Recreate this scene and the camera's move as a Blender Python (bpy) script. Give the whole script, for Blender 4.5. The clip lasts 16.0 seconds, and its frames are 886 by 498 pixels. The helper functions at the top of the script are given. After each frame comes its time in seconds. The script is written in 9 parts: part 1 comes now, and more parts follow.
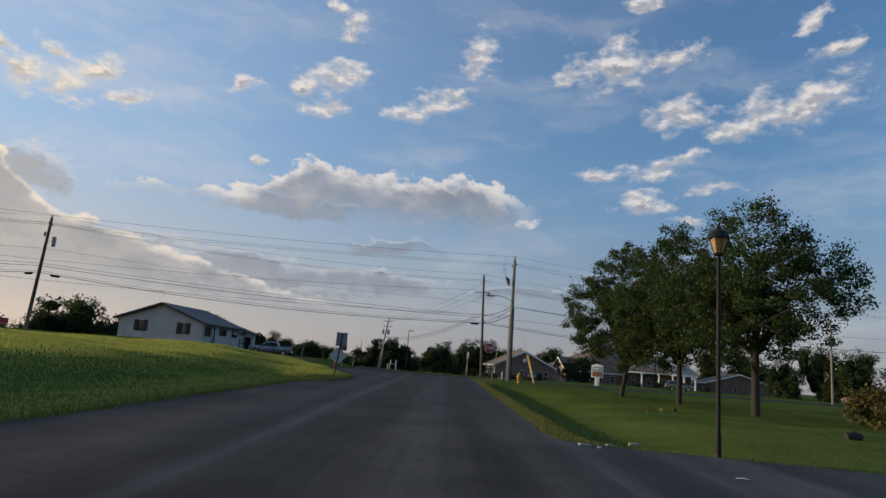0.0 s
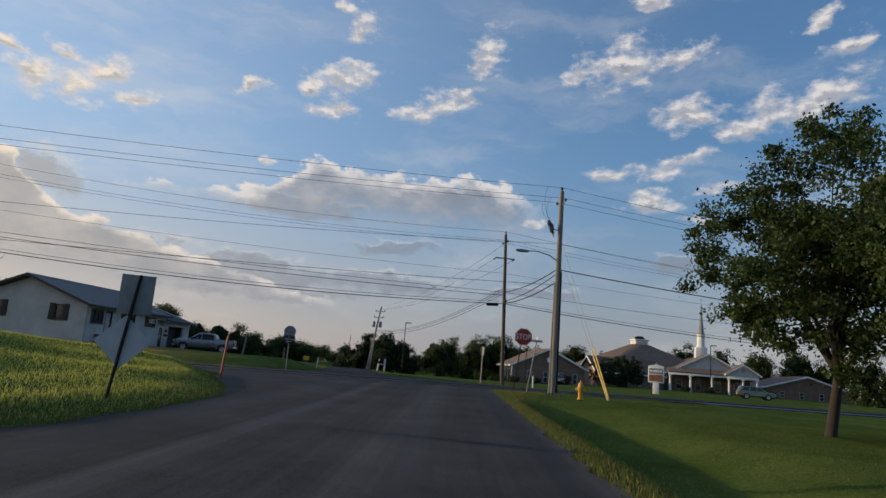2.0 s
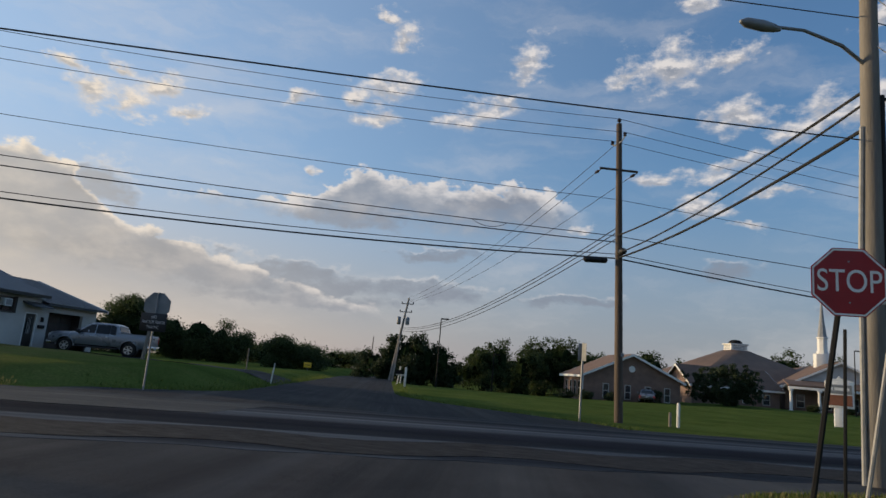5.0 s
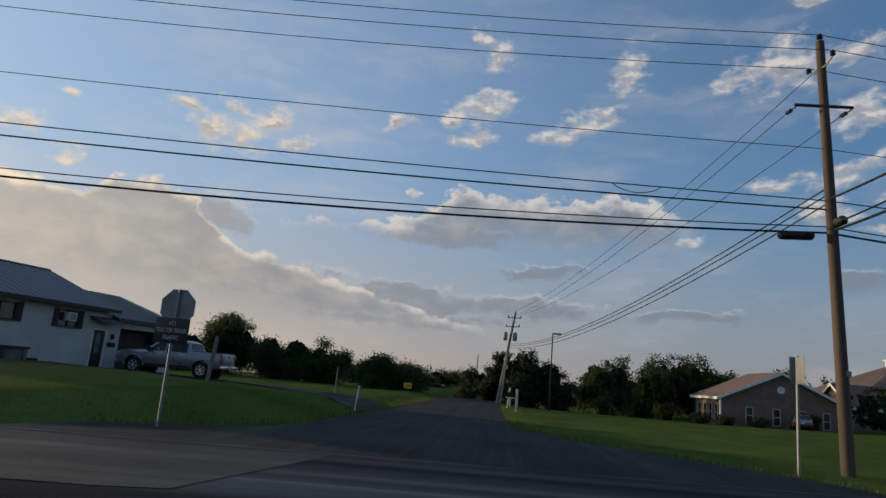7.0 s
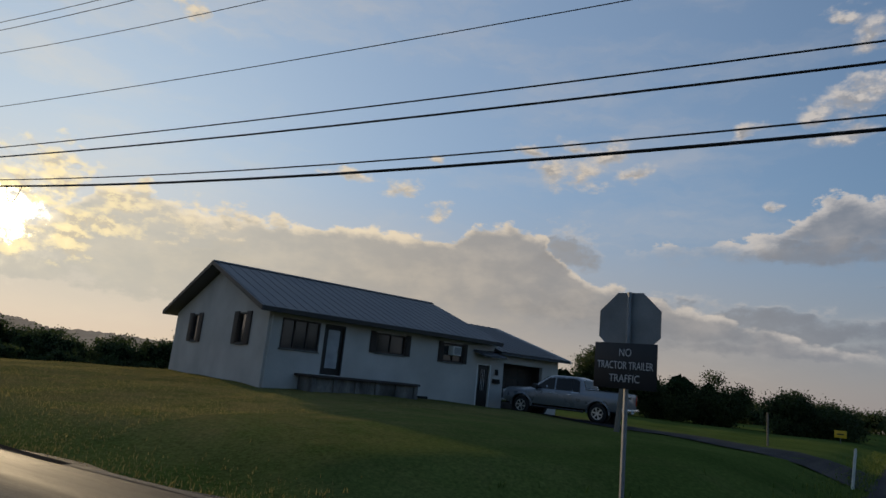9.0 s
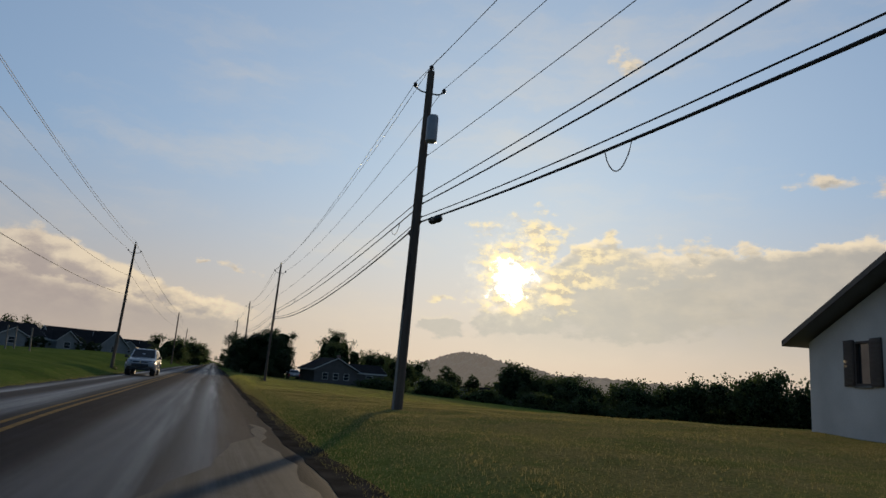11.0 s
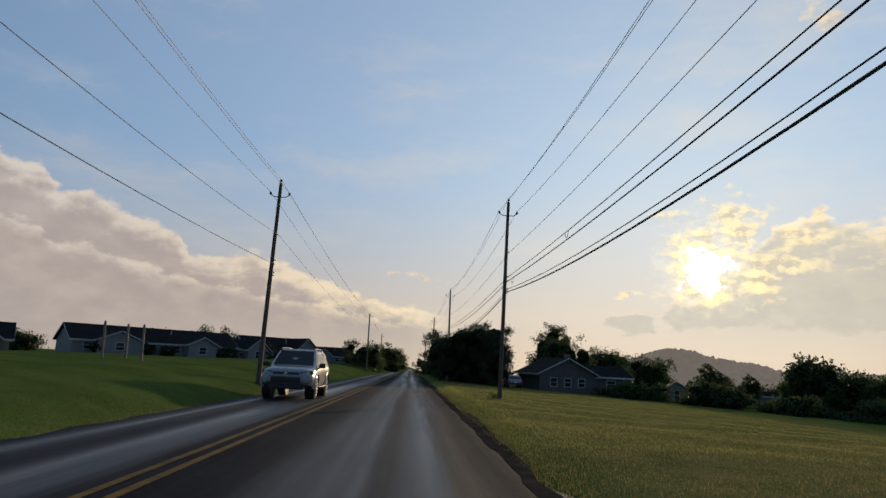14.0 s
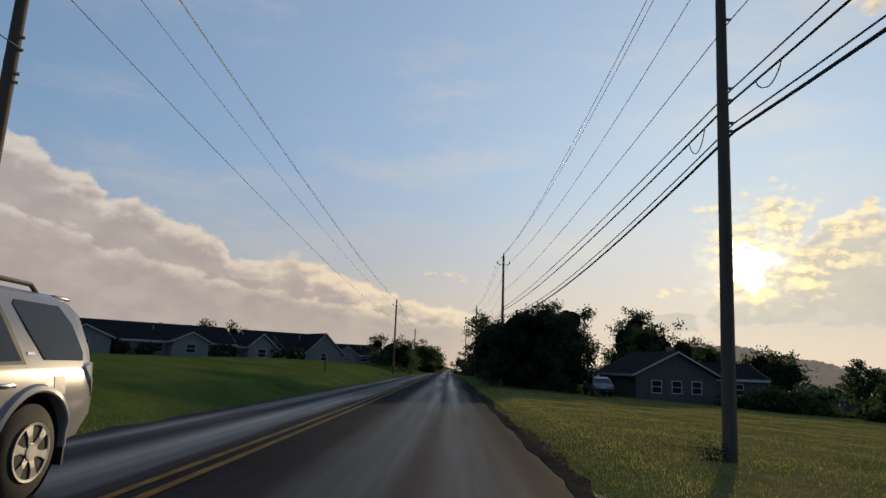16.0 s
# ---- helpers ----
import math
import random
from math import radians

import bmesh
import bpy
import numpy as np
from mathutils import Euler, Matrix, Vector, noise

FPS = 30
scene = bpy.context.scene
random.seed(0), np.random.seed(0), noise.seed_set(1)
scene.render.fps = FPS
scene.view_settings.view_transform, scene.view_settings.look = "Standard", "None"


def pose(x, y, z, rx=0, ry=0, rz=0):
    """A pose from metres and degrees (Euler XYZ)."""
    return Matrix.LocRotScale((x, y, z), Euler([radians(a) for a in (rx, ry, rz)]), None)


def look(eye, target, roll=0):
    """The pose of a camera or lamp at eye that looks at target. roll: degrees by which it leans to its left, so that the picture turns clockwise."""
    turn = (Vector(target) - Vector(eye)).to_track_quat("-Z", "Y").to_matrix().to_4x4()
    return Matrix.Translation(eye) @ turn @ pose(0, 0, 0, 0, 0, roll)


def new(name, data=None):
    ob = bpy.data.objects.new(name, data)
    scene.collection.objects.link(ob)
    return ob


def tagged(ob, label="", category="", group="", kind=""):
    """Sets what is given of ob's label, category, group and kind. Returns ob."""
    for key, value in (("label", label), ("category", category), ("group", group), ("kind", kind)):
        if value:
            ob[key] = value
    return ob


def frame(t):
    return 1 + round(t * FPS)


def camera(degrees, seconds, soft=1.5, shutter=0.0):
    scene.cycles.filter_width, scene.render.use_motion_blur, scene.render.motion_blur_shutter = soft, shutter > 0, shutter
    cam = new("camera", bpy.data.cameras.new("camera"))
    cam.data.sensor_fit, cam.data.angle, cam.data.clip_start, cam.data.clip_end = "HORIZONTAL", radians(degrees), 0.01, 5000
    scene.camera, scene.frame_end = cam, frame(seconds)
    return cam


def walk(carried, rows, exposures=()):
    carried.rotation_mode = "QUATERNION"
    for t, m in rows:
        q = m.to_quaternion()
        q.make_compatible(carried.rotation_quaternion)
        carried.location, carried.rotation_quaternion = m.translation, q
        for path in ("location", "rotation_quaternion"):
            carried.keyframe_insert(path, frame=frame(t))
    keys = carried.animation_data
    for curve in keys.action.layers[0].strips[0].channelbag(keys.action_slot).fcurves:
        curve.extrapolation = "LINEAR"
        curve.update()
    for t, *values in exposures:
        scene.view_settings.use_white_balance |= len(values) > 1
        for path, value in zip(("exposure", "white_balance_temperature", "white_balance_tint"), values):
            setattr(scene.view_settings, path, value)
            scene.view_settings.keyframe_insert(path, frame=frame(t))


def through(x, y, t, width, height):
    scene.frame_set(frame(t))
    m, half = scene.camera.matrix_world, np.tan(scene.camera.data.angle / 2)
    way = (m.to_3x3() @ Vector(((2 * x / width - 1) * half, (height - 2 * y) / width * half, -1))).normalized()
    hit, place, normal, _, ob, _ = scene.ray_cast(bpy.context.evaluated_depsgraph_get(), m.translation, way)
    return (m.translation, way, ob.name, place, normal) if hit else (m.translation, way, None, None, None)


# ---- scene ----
cam = camera(69.2, 16.0)
PATH = [
    (0, (6.656, -1.478, 0.934), (6.452, 0.48, 1.29), 4.6),
    (0.5, (6.203, 5.263, 0.797), (5.995, 7.219, 1.158), 4.6),
    (1, (5.859, 11.465, 0.946), (5.643, 13.421, 1.304), 4.6),
    (1.5, (5.353, 17.583, 1.065), (5.13, 19.539, 1.417), 4.6),
    (2, (4.844, 23.497, 1.059), (4.616, 25.452, 1.413), 4.6),
    (2.5, (4.537, 29.203, 1.137), (4.291, 31.156, 1.49), 4.6),
    (3, (4.008, 34.332, 1.175), (3.749, 36.283, 1.53), 4.6),
    (3.5, (3.397, 38.77, 1.218), (3.12, 40.718, 1.575), 4.8),
    (6, (0.932, 52.719, 1.311), (0.461, 54.625, 1.691), 4.8),
    (6.5, (0.468, 54.014, 1.327), (-0.083, 55.897, 1.717), 4.8),
    (7, (-0.058, 55.243, 1.408), (-0.727, 57.086, 1.804), 4.9),
    (7.5, (-0.939, 56.58, 1.434), (-1.767, 58.354, 1.843), 5.1),
    (8, (-2.109, 57.836, 1.497), (-3.138, 59.501, 1.908), 5.5),
    (8.5, (-3.67, 58.975, 1.531), (-4.94, 60.466, 1.936), 5.8),
    (9, (-5.62, 59.784, 1.567), (-7.141, 61.02, 1.963), 5.8),
    (9.5, (-8.045, 60.098, 1.527), (-9.782, 61.01, 1.916), 6.0),
    (10, (-10.76, 60.106, 1.519), (-12.654, 60.617, 1.911), 5.5),
    (12.5, (-29.555, 54.076, 1.494), (-31.475, 53.655, 1.862), 3.2),
    (13, (-34.34, 52.36, 1.539), (-36.241, 51.857, 1.903), 2.9),
    (13.5, (-39.477, 50.422, 1.523), (-41.361, 49.858, 1.886), 2.8),
    (14, (-44.928, 48.275, 1.45), (-46.799, 47.669, 1.812), 2.7),
    (14.5, (-50.685, 46.162, 1.435), (-52.544, 45.519, 1.796), 2.6),
    (15, (-56.653, 43.936, 1.425), (-58.503, 43.266, 1.784), 2.6),
    (15.5, (-62.835, 41.646, 1.333), (-64.677, 40.953, 1.692), 2.8),
    (16, (-69.552, 39.293, 1.304), (-71.386, 38.579, 1.662), 2.3),
]
walk(cam, [(t, look(eye, target, roll)) for t, eye, target, roll in PATH],
     exposures=[(0.0, 0.0), (4.0, 0.0), (6.5, -0.14), (8.5, -0.48), (10.0, -0.48), (12.5, -0.33), (16.0, -0.32)])

# ---- world ----
SUN_AZ, SUN_EL = 85.3, 9.0            # degrees left of +y, and above the horizon


def sky_world():
    w = bpy.data.worlds.new("evening_sky")
    scene.world = w
    w.use_nodes = True
    nt = w.node_tree
    nt.nodes.clear()
    N = nt.nodes.new

    def link(a, b):
        nt.links.new(a, b)

    def num(op, a, b=None, c=None, clamp=False):
        n = N("ShaderNodeMath")
        n.operation, n.use_clamp = op, clamp
        for i, s in enumerate((a, b, c)):
            if s is None:
                continue
            if isinstance(s, (int, float)):
                n.inputs[i].default_value = s
            else:
                link(s, n.inputs[i])
        return n.outputs[0]

    def vec(op, a, b=None, scale=None):
        n = N("ShaderNodeVectorMath")
        n.operation = op
        for i, s in enumerate((a, b)):
            if s is None:
                continue
            if isinstance(s, tuple):
                n.inputs[i].default_value = s
            else:
                link(s, n.inputs[i])
        if scale is not None:
            n.inputs["Scale"].default_value = scale
        return n

    def noise_tex(v, scale, detail=6.0, rough=0.6):
        n = N("ShaderNodeTexNoise")
        n.inputs["Scale"].default_value, n.inputs["Detail"].default_value = scale, detail
        n.inputs["Roughness"].default_value = rough
        link(v, n.inputs["Vector"])
        return n

    def step(v, a, b):
        n = N("ShaderNodeMapRange")
        n.interpolation_type = "SMOOTHSTEP"
        n.inputs["From Min"].default_value, n.inputs["From Max"].default_value = a, b
        link(v, n.inputs["Value"])
        return n.outputs["Result"]

    def mix(f, a, b, kind="MIX"):
        n = N("ShaderNodeMix")
        n.data_type, n.blend_type = "RGBA", kind
        for i, s in ((0, f), (6, a), (7, b)):
            if isinstance(s, (int, float)):
                n.inputs[i].default_value = s
            elif isinstance(s, tuple):
                n.inputs[i].default_value = (*s, 1)
            else:
                link(s, n.inputs[i])
        return n.outputs[2]

    tc = N("ShaderNodeTexCoord")
    ray = tc.outputs["Generated"]
    sep = N("ShaderNodeSeparateXYZ")
    link(ray, sep.inputs[0])
    az = num("MULTIPLY", num("ARCTAN2", num("MULTIPLY", sep.outputs[0], -1.0), sep.outputs[1]), 57.2958)
    el = num("MULTIPLY", num("ARCSINE", sep.outputs[2]), 57.2958)
    comb = N("ShaderNodeCombineXYZ")
    link(az, comb.inputs[0])
    link(el, comb.inputs[1])
    flat = comb.outputs[0]

    # the clear sky
    sky = N("ShaderNodeTexSky")
    sky.sky_type = "NISHITA"
    sky.sun_disc = False
    sky.sun_elevation, sky.sun_rotation = radians(SUN_EL), radians(-SUN_AZ)
    sky.air_density, sky.dust_density, sky.ozone_density = SKY_AIR, SKY_DUST, SKY_OZONE
    clear = mix(1.0, sky.outputs[0], (SKY_STRENGTH,) * 3, "MULTIPLY")
    lum = N("ShaderNodeSeparateColor")
    link(clear, lum.inputs[0])
    dim = num("DIVIDE", 1.0, num("ADD", 1.0, num("MULTIPLY", lum.outputs[1], 1.0)))     # thin high cloud evens the glare round the sun
    veil = vec("SCALE", clear)
    link(dim, veil.inputs["Scale"])
    clear = veil.outputs[0]

    # how far from the sun each direction lies
    s = Vector((-math.sin(radians(SUN_AZ)) * math.cos(radians(SUN_EL)), math.cos(radians(SUN_AZ)) * math.cos(radians(SUN_EL)), math.sin(radians(SUN_EL))))
    dot = vec("DOT_PRODUCT", ray, tuple(s)).outputs["Value"]
    off = num("MULTIPLY", num("ARCCOSINE", num("MINIMUM", dot, 0.999999)), 57.2958)

    milk = num("MULTIPLY", step(off, 105.0, 12.0), 0.55)
    clear = mix(milk, clear, SKY_MILK)

    # ragged cloud edges: the plane of azimuth and elevation is shaken by noise
    tall = vec("MULTIPLY", flat, (1.0, 1.7, 1.0)).outputs[0]
    shake = vec("SUBTRACT", noise_tex(tall, 0.22, 5.0, 0.62).outputs["Color"], (0.5, 0.5, 0.5)).outputs[0]
    bent = vec("ADD", flat, vec("MULTIPLY", shake, (5.0, 3.0, 0.0)).outputs[0]).outputs[0]
    fine = noise_tex(tall, 0.50, 9.0, 0.60).outputs["Fac"]
    above = vec("ADD", tall, (0.35, 0.7, 0.0)).outputs[0]
    fine_up = noise_tex(above, 0.50, 9.0, 0.60).outputs["Fac"]

    def cover(rows):
        best, up = None, None
        for a, e, w_, h, turn in rows:
            m = N("ShaderNodeMapping")
            m.vector_type = "TEXTURE"
            m.inputs["Location"].default_value = (a, e, 0)
            m.inputs["Rotation"].default_value = (0, 0, radians(turn))
            m.inputs["Scale"].default_value = (w_ * 0.96, h * 1.02, 1)
            if best is None:
                link(bent, m.inputs["Vector"])
            else:                                     # one after the other, so that few values are held at a time
                c = N("ShaderNodeVectorMath")
                c.operation = "MULTIPLY_ADD"
                link(best, c.inputs[0])
                c.inputs[1].default_value = (1e-7, 1e-7, 0)
                link(bent, c.inputs[2])
                link(c.outputs[0], m.inputs["Vector"])
            r = vec("LENGTH", m.outputs[0]).outputs["Value"]
            y = N("ShaderNodeSeparateXYZ")
            link(m.outputs[0], y.inputs[0])
            y = y.outputs[1]
            if best is None:
                best, up = r, y
            else:
                nearer = num("MULTIPLY", num("SUBTRACT", best, r), 1.2, clamp=True)
                up = num("ADD", up, num("MULTIPLY", nearer, num("SUBTRACT", y, up)))
                best = num("SMOOTH_MIN", best, r, 0.25)
        return num("SUBTRACT", 1.25, best), up

    puff, puff_up = cover(PUFFS)
    bank, bank_up = cover(BANKS)
    torn_by_sun = step(off, 34.0, 14.0)
    puff = num("ADD", puff, num("MULTIPLY", num("SUBTRACT", fine, 0.50), num("ADD", 2.5, num("MULTIPLY", torn_by_sun, 1.3))))
    bank = num("ADD", bank, num("MULTIPLY", num("SUBTRACT", fine, 0.50), 2.0))
    # crisp above, dissolving below
    edge = num("SUBTRACT", num("ADD", puff, num("MULTIPLY", puff_up, 0.22)), 0.22)
    puff_a = num("MULTIPLY", step(edge, 0.0, 1.0), 0.92)
    warm = step(off, 80.0, 8.0)
    rise = num("MULTIPLY", num("ADD", bank, num("MULTIPLY", bank_up, 0.22)), num("ADD", 1.0, num("MULTIPLY", step(off, 50.0, 25.0), 0.8)))
    bank_a = num("MULTIPLY", step(rise, 0.0, 0.95), num("MULTIPLY", num("ADD", 0.45, num("MULTIPLY", fine, 0.62)), 0.95))

    # lit tops, grey bellies, gold round the sun
    lit = step(num("ADD", num("MULTIPLY", num("SUBTRACT", fine, fine_up), 3.6), num("MULTIPLY", puff_up, 0.36)), -0.30, 0.56)
    thick = step(puff, 0.4, 1.6)
    near = step(off, 15.0, 2.0)
    white = mix(warm, CLOUD_WHITE, CLOUD_GOLD)
    grey = mix(warm, CLOUD_GREY, CLOUD_GREY_WARM)
    grey = mix(step(az, 98.0, 124.0), grey, CLOUD_ROSE)
    tone = mix(num("MULTIPLY", num("SUBTRACT", 1.0, lit), num("ADD", 0.35, num("MULTIPLY", thick, 0.65))), white, grey)
    tone = mix(near, tone, mix(step(num("SUBTRACT", fine, fine_up), -0.09, 0.05), CLOUD_EMBER, CLOUD_FIRE))
    bank_tone = mix(step(num("ADD", num("MULTIPLY", num("SUBTRACT", 1.0, step(bank, 0.05, 0.55)), 0.9), num("ADD", num("MULTIPLY", num("SUBTRACT", fine, fine_up), 1.6), num("MULTIPLY", bank_up, 0.40))), 0.55, 1.45), grey, white)

    # low haze lies over everything near the horizon, warmest towards the sun
    low = step(el, 19.0, -2.0)
    haze_c = mix(step(off, 95.0, 8.0), HAZE_FAR, HAZE_SUN)
    col = mix(num("MULTIPLY", low, 0.8), clear, haze_c)
    wisp = num("MULTIPLY", step(noise_tex(vec("MULTIPLY", bent, (0.35, 1.3, 1.0)).outputs[0], 0.12, 6.0, 0.6).outputs["Fac"], 0.45, 0.78), 0.35)
    col = mix(num("MULTIPLY", wisp, step(el, 60.0, 25.0)), col, white)
    col = mix(bank_a, col, bank_tone)
    for profile, rag, bite, thin, low_el, high_el, deep in MASSES:
        a0, a1 = profile[0][0], profile[-1][0]
        wav = vec("ADD", flat, vec("MULTIPLY", shake, (2.4, 0.0, 0.0)).outputs[0]).outputs[0]
        sx = N("ShaderNodeSeparateXYZ")
        link(wav, sx.inputs[0])
        crest = N("ShaderNodeValToRGB")
        els = crest.color_ramp.elements
        while len(els) < len(profile):
            els.new(0.5)
        for e_, (a_, h_) in zip(els, profile):
            e_.position = (a_ - a0) / (a1 - a0)
            e_.color = (h_ / 20, h_ / 20, h_ / 20, 1)
        mr = N("ShaderNodeMapRange")
        mr.inputs["From Min"].default_value, mr.inputs["From Max"].default_value = a0, a1
        link(sx.outputs[0], mr.inputs["Value"])
        link(mr.outputs["Result"], crest.inputs[0])
        top = num("MULTIPLY", crest.outputs[0], 20.0)
        wool = num("SUBTRACT", noise_tex(tall, 0.30, 6.0, 0.55).outputs["Fac"], 0.5)
        under = num("SUBTRACT", num("ADD", top, num("ADD", num("MULTIPLY", wool, rag), num("MULTIPLY", num("SUBTRACT", fine, 0.5), bite))), el)
        sides = num("MULTIPLY", step(az, a0, a0 + 5.0), step(az, a1, a1 - 4.0))
        foot = num("ADD", el, num("MULTIPLY", wool, 4.0))
        body_a = num("MULTIPLY", num("MULTIPLY", step(under, 0.0, 0.55), sides), num("MULTIPLY", step(foot, low_el, high_el), thin))
        bumps = num("ADD", num("MULTIPLY", num("SUBTRACT", fine, fine_up), 1.1), num("MULTIPLY", wool, 1.9))
        crown = step(num("SUBTRACT", num("ADD", bumps, 0.80), num("MULTIPLY", under, 1.0 / deep)), 0.0, 0.75)
        dark = mix(step(wool, -0.16, 0.26), grey, mix(0.30, grey, white))
        col = mix(body_a, col, mix(crown, dark, mix(step(off, 48.0, 12.0), white, CLOUD_RIM)))
    col = mix(puff_a, col, tone)
    # the sun itself, bright behind its cloud
    torn = noise_tex(flat, 0.9, 7.0, 0.62).outputs["Fac"]
    core = num("ADD", off, num("MULTIPLY", num("SUBTRACT", torn, 0.5), 7.0))
    glow = num("MULTIPLY", step(core, 2.0, 0.7), SUN_CORE)
    rim = num("MULTIPLY", num("POWER", step(num("ADD", off, num("MULTIPLY", num("SUBTRACT", torn, 0.5), 9.0)), 6.0, 0.5), 2.0), SUN_RIM)
    halo = num("MULTIPLY", num("POWER", step(off, 55.0, 0.0), 2.0), SUN_HALO)
    total = num("ADD", glow, rim)
    col = mix(1.0, col, mix(1.0, (0.84, 0.95, 0.86), halo, "MULTIPLY"), "ADD")
    sunlight = mix(1.0, (1.0, 0.80, 0.45), num("MULTIPLY", total, 1.0), "MULTIPLY")
    col = mix(1.0, col, sunlight, "ADD")
    bg = N("ShaderNodeBackground")
    link(col, bg.inputs[0])
    out = N("ShaderNodeOutputWorld")
    link(bg.outputs[0], out.inputs[0])


SKY_STRENGTH, SKY_AIR, SKY_DUST, SKY_OZONE = 0.25, 1.0, 0.5, 3.4
CLOUD_WHITE, CLOUD_GOLD = (0.78, 0.73, 0.70), (1.02, 0.82, 0.56)
CLOUD_GREY, CLOUD_GREY_WARM, CLOUD_FIRE = (0.24, 0.27, 0.33), (0.58, 0.51, 0.42), (1.30, 1.0, 0.48)
CLOUD_ROSE, SKY_MILK, CLOUD_EMBER, CLOUD_RIM = (0.52, 0.435, 0.40), (0.58, 0.73, 0.93), (0.70, 0.55, 0.36), (1.25, 1.0, 0.66)
HAZE_FAR, HAZE_SUN = (0.31, 0.30, 0.37), (0.90, 0.64, 0.42)
SUN_CORE, SUN_RIM, SUN_HALO = 6.0, 0.32, 0.235
# clouds: azimuth, elevation, half width, half height, lean, in degrees
PUFFS_NORTH = [
    (17.7, 29.6, 1.2, 0.4, 25), (16.1, 28.2, 1.6, 1.2, -5), (25.2, 21.7, 1.6, 0.5, -15), (19.7, 22.8, 1.8, 1.0, -5), (16.7, 24.0, 2.6, 1.4, -5),
    (18.2, 21.4, 2.9, 1.0, -5), (4.1, 26.6, 1.6, 2.3, 25), (8.0, 22.6, 4.5, 1.1, -20), (-8.6, 25.9, 3.4, 2.2, -5), (-4.8, 25.7, 2.1, 0.8, -20),
    (-14.0, 26.7, 2.6, 0.8, -5), (-14.3, 22.2, 2.8, 1.3, -5), (-20.2, 21.4, 3.8, 1.6, -10), (-24.4, 21.8, 4.4, 1.5, -20), (-26.7, 26.0, 2.1, 0.7, -5),
    (-11.2, 31.2, 1.6, 0.5, -5), (-24.6, 28.4, 2.1, 0.5, -25)]
PUFFS_NORTHWEST = [
    (41.8, 18.9, 2.2, 1.5, 5), (38.4, 18.8, 2.2, 1.9, 15), (34.2, 19.0, 2.3, 0.7, -20), (39.9, 21.3, 1.3, 0.8, -5), (36.2, 20.5, 1.5, 1.3, -5), (43.6, 20.6, 1.6, 0.7, 10),
    
    (-1.4, 12.7, 1.4, 0.6, -15), (-13.5, 17.9, 4.2, 0.9, -20), (-7.7, 17.2, 2.8, 0.6, -5), (-11.4, 14.8, 3.0, 1.3, 5),
    (-15.1, 13.1, 1.7, 0.6, 15), (-17.1, 15.9, 2.9, 0.5, -5)]
PUFFS_SUN = [
    (23.2, 16.0, 0.7, 0.4, -5), 
    (68.5, 11.8, 4.6, 0.9, -1), (60.0, 16.7, 2.5, 0.6, -1), (55.3, 16.1, 1.8, 1.0, 4), (51.7, 14.1, 1.8, 0.9, -6), (52.3, 19.4, 1.0, 0.4, -6),
    (83.2, 13.0, 2.7, 1.4, -13), (85.3, 10.9, 3.9, 2.1, -3), (85.3, 7.1, 3.6, 1.7, -3), (78.1, 11.4, 2.8, 1.4, 7), (77.0, 12.9, 0.9, 0.6, -3),
    (72.8, 10.5, 2.6, 1.7, -3), (70.2, 11.0, 2.1, 1.7, -3), (87.0, 10.2, 2.6, 3.0, 0)]
PUFFS_WEST = [
    (78.8, 9.4, 4.6, 1.4, -3), (82.6, 12.0, 2.6, 2.2, 30), (81.8, 8.0, 2.4, 2.4, 0), (91.7, 7.1, 1.7, 0.4, -3), (75.7, 27.5, 1.4, 1.5, -43), (109.5, 7.7, 1.5, 0.3, 7), (112.0, 7.7, 0.8, 0.2, -3)]
PUFFS = [(a, e, 1.18 * w, 1.25 * h, t) for a, e, w, h, t in PUFFS_NORTH] + PUFFS_NORTHWEST + PUFFS_SUN + PUFFS_WEST
BANKS_NORTH = [
     (35.1, 7.0, 9.6, 1.3, 0), (28.6, 6.5, 6.9, 0.7, -3),
    (20.6, 6.1, 7.1, 0.6, -4), (31.4, 6.2, 10.1, 1.1, 1), (22.6, 4.9, 10.4, 0.7, -1), (10.9, 10.0, 4.6, 0.6, -5), (-1.1, 6.6, 4.2, 0.6, -2),
    (-13.9, 9.7, 2.5, 0.9, -5), (20.8, 6.3, 6.0, 0.6, -2), (-21.1, 7.0, 1.3, 0.8, -5), (19.6, 12.3, 6.0, 1.0, -2)]
BANKS_WEST = [
    (6.5, 14.8, 5.2, 0.8, -3), (39.5, 11.7, 2.8, 1.9, 15), (24.6, 6.9, 8.7, 1.0, 1), (12.9, 6.4, 7.5, 1.0, -2), (-3.7, 6.7, 1.5, 0.4, -5),
    (74.2, 6.0, 7.0, 2.0, -3), (84.5, 5.2, 4.7, 1.2, -3), (91.4, 4.3, 2.0, 0.9, -3), (70.1, 7.8, 2.5, 1.2, -3), (117.8, 4.0, 6.5, 1.0, -3)]
BANKS = BANKS_NORTH + BANKS_WEST
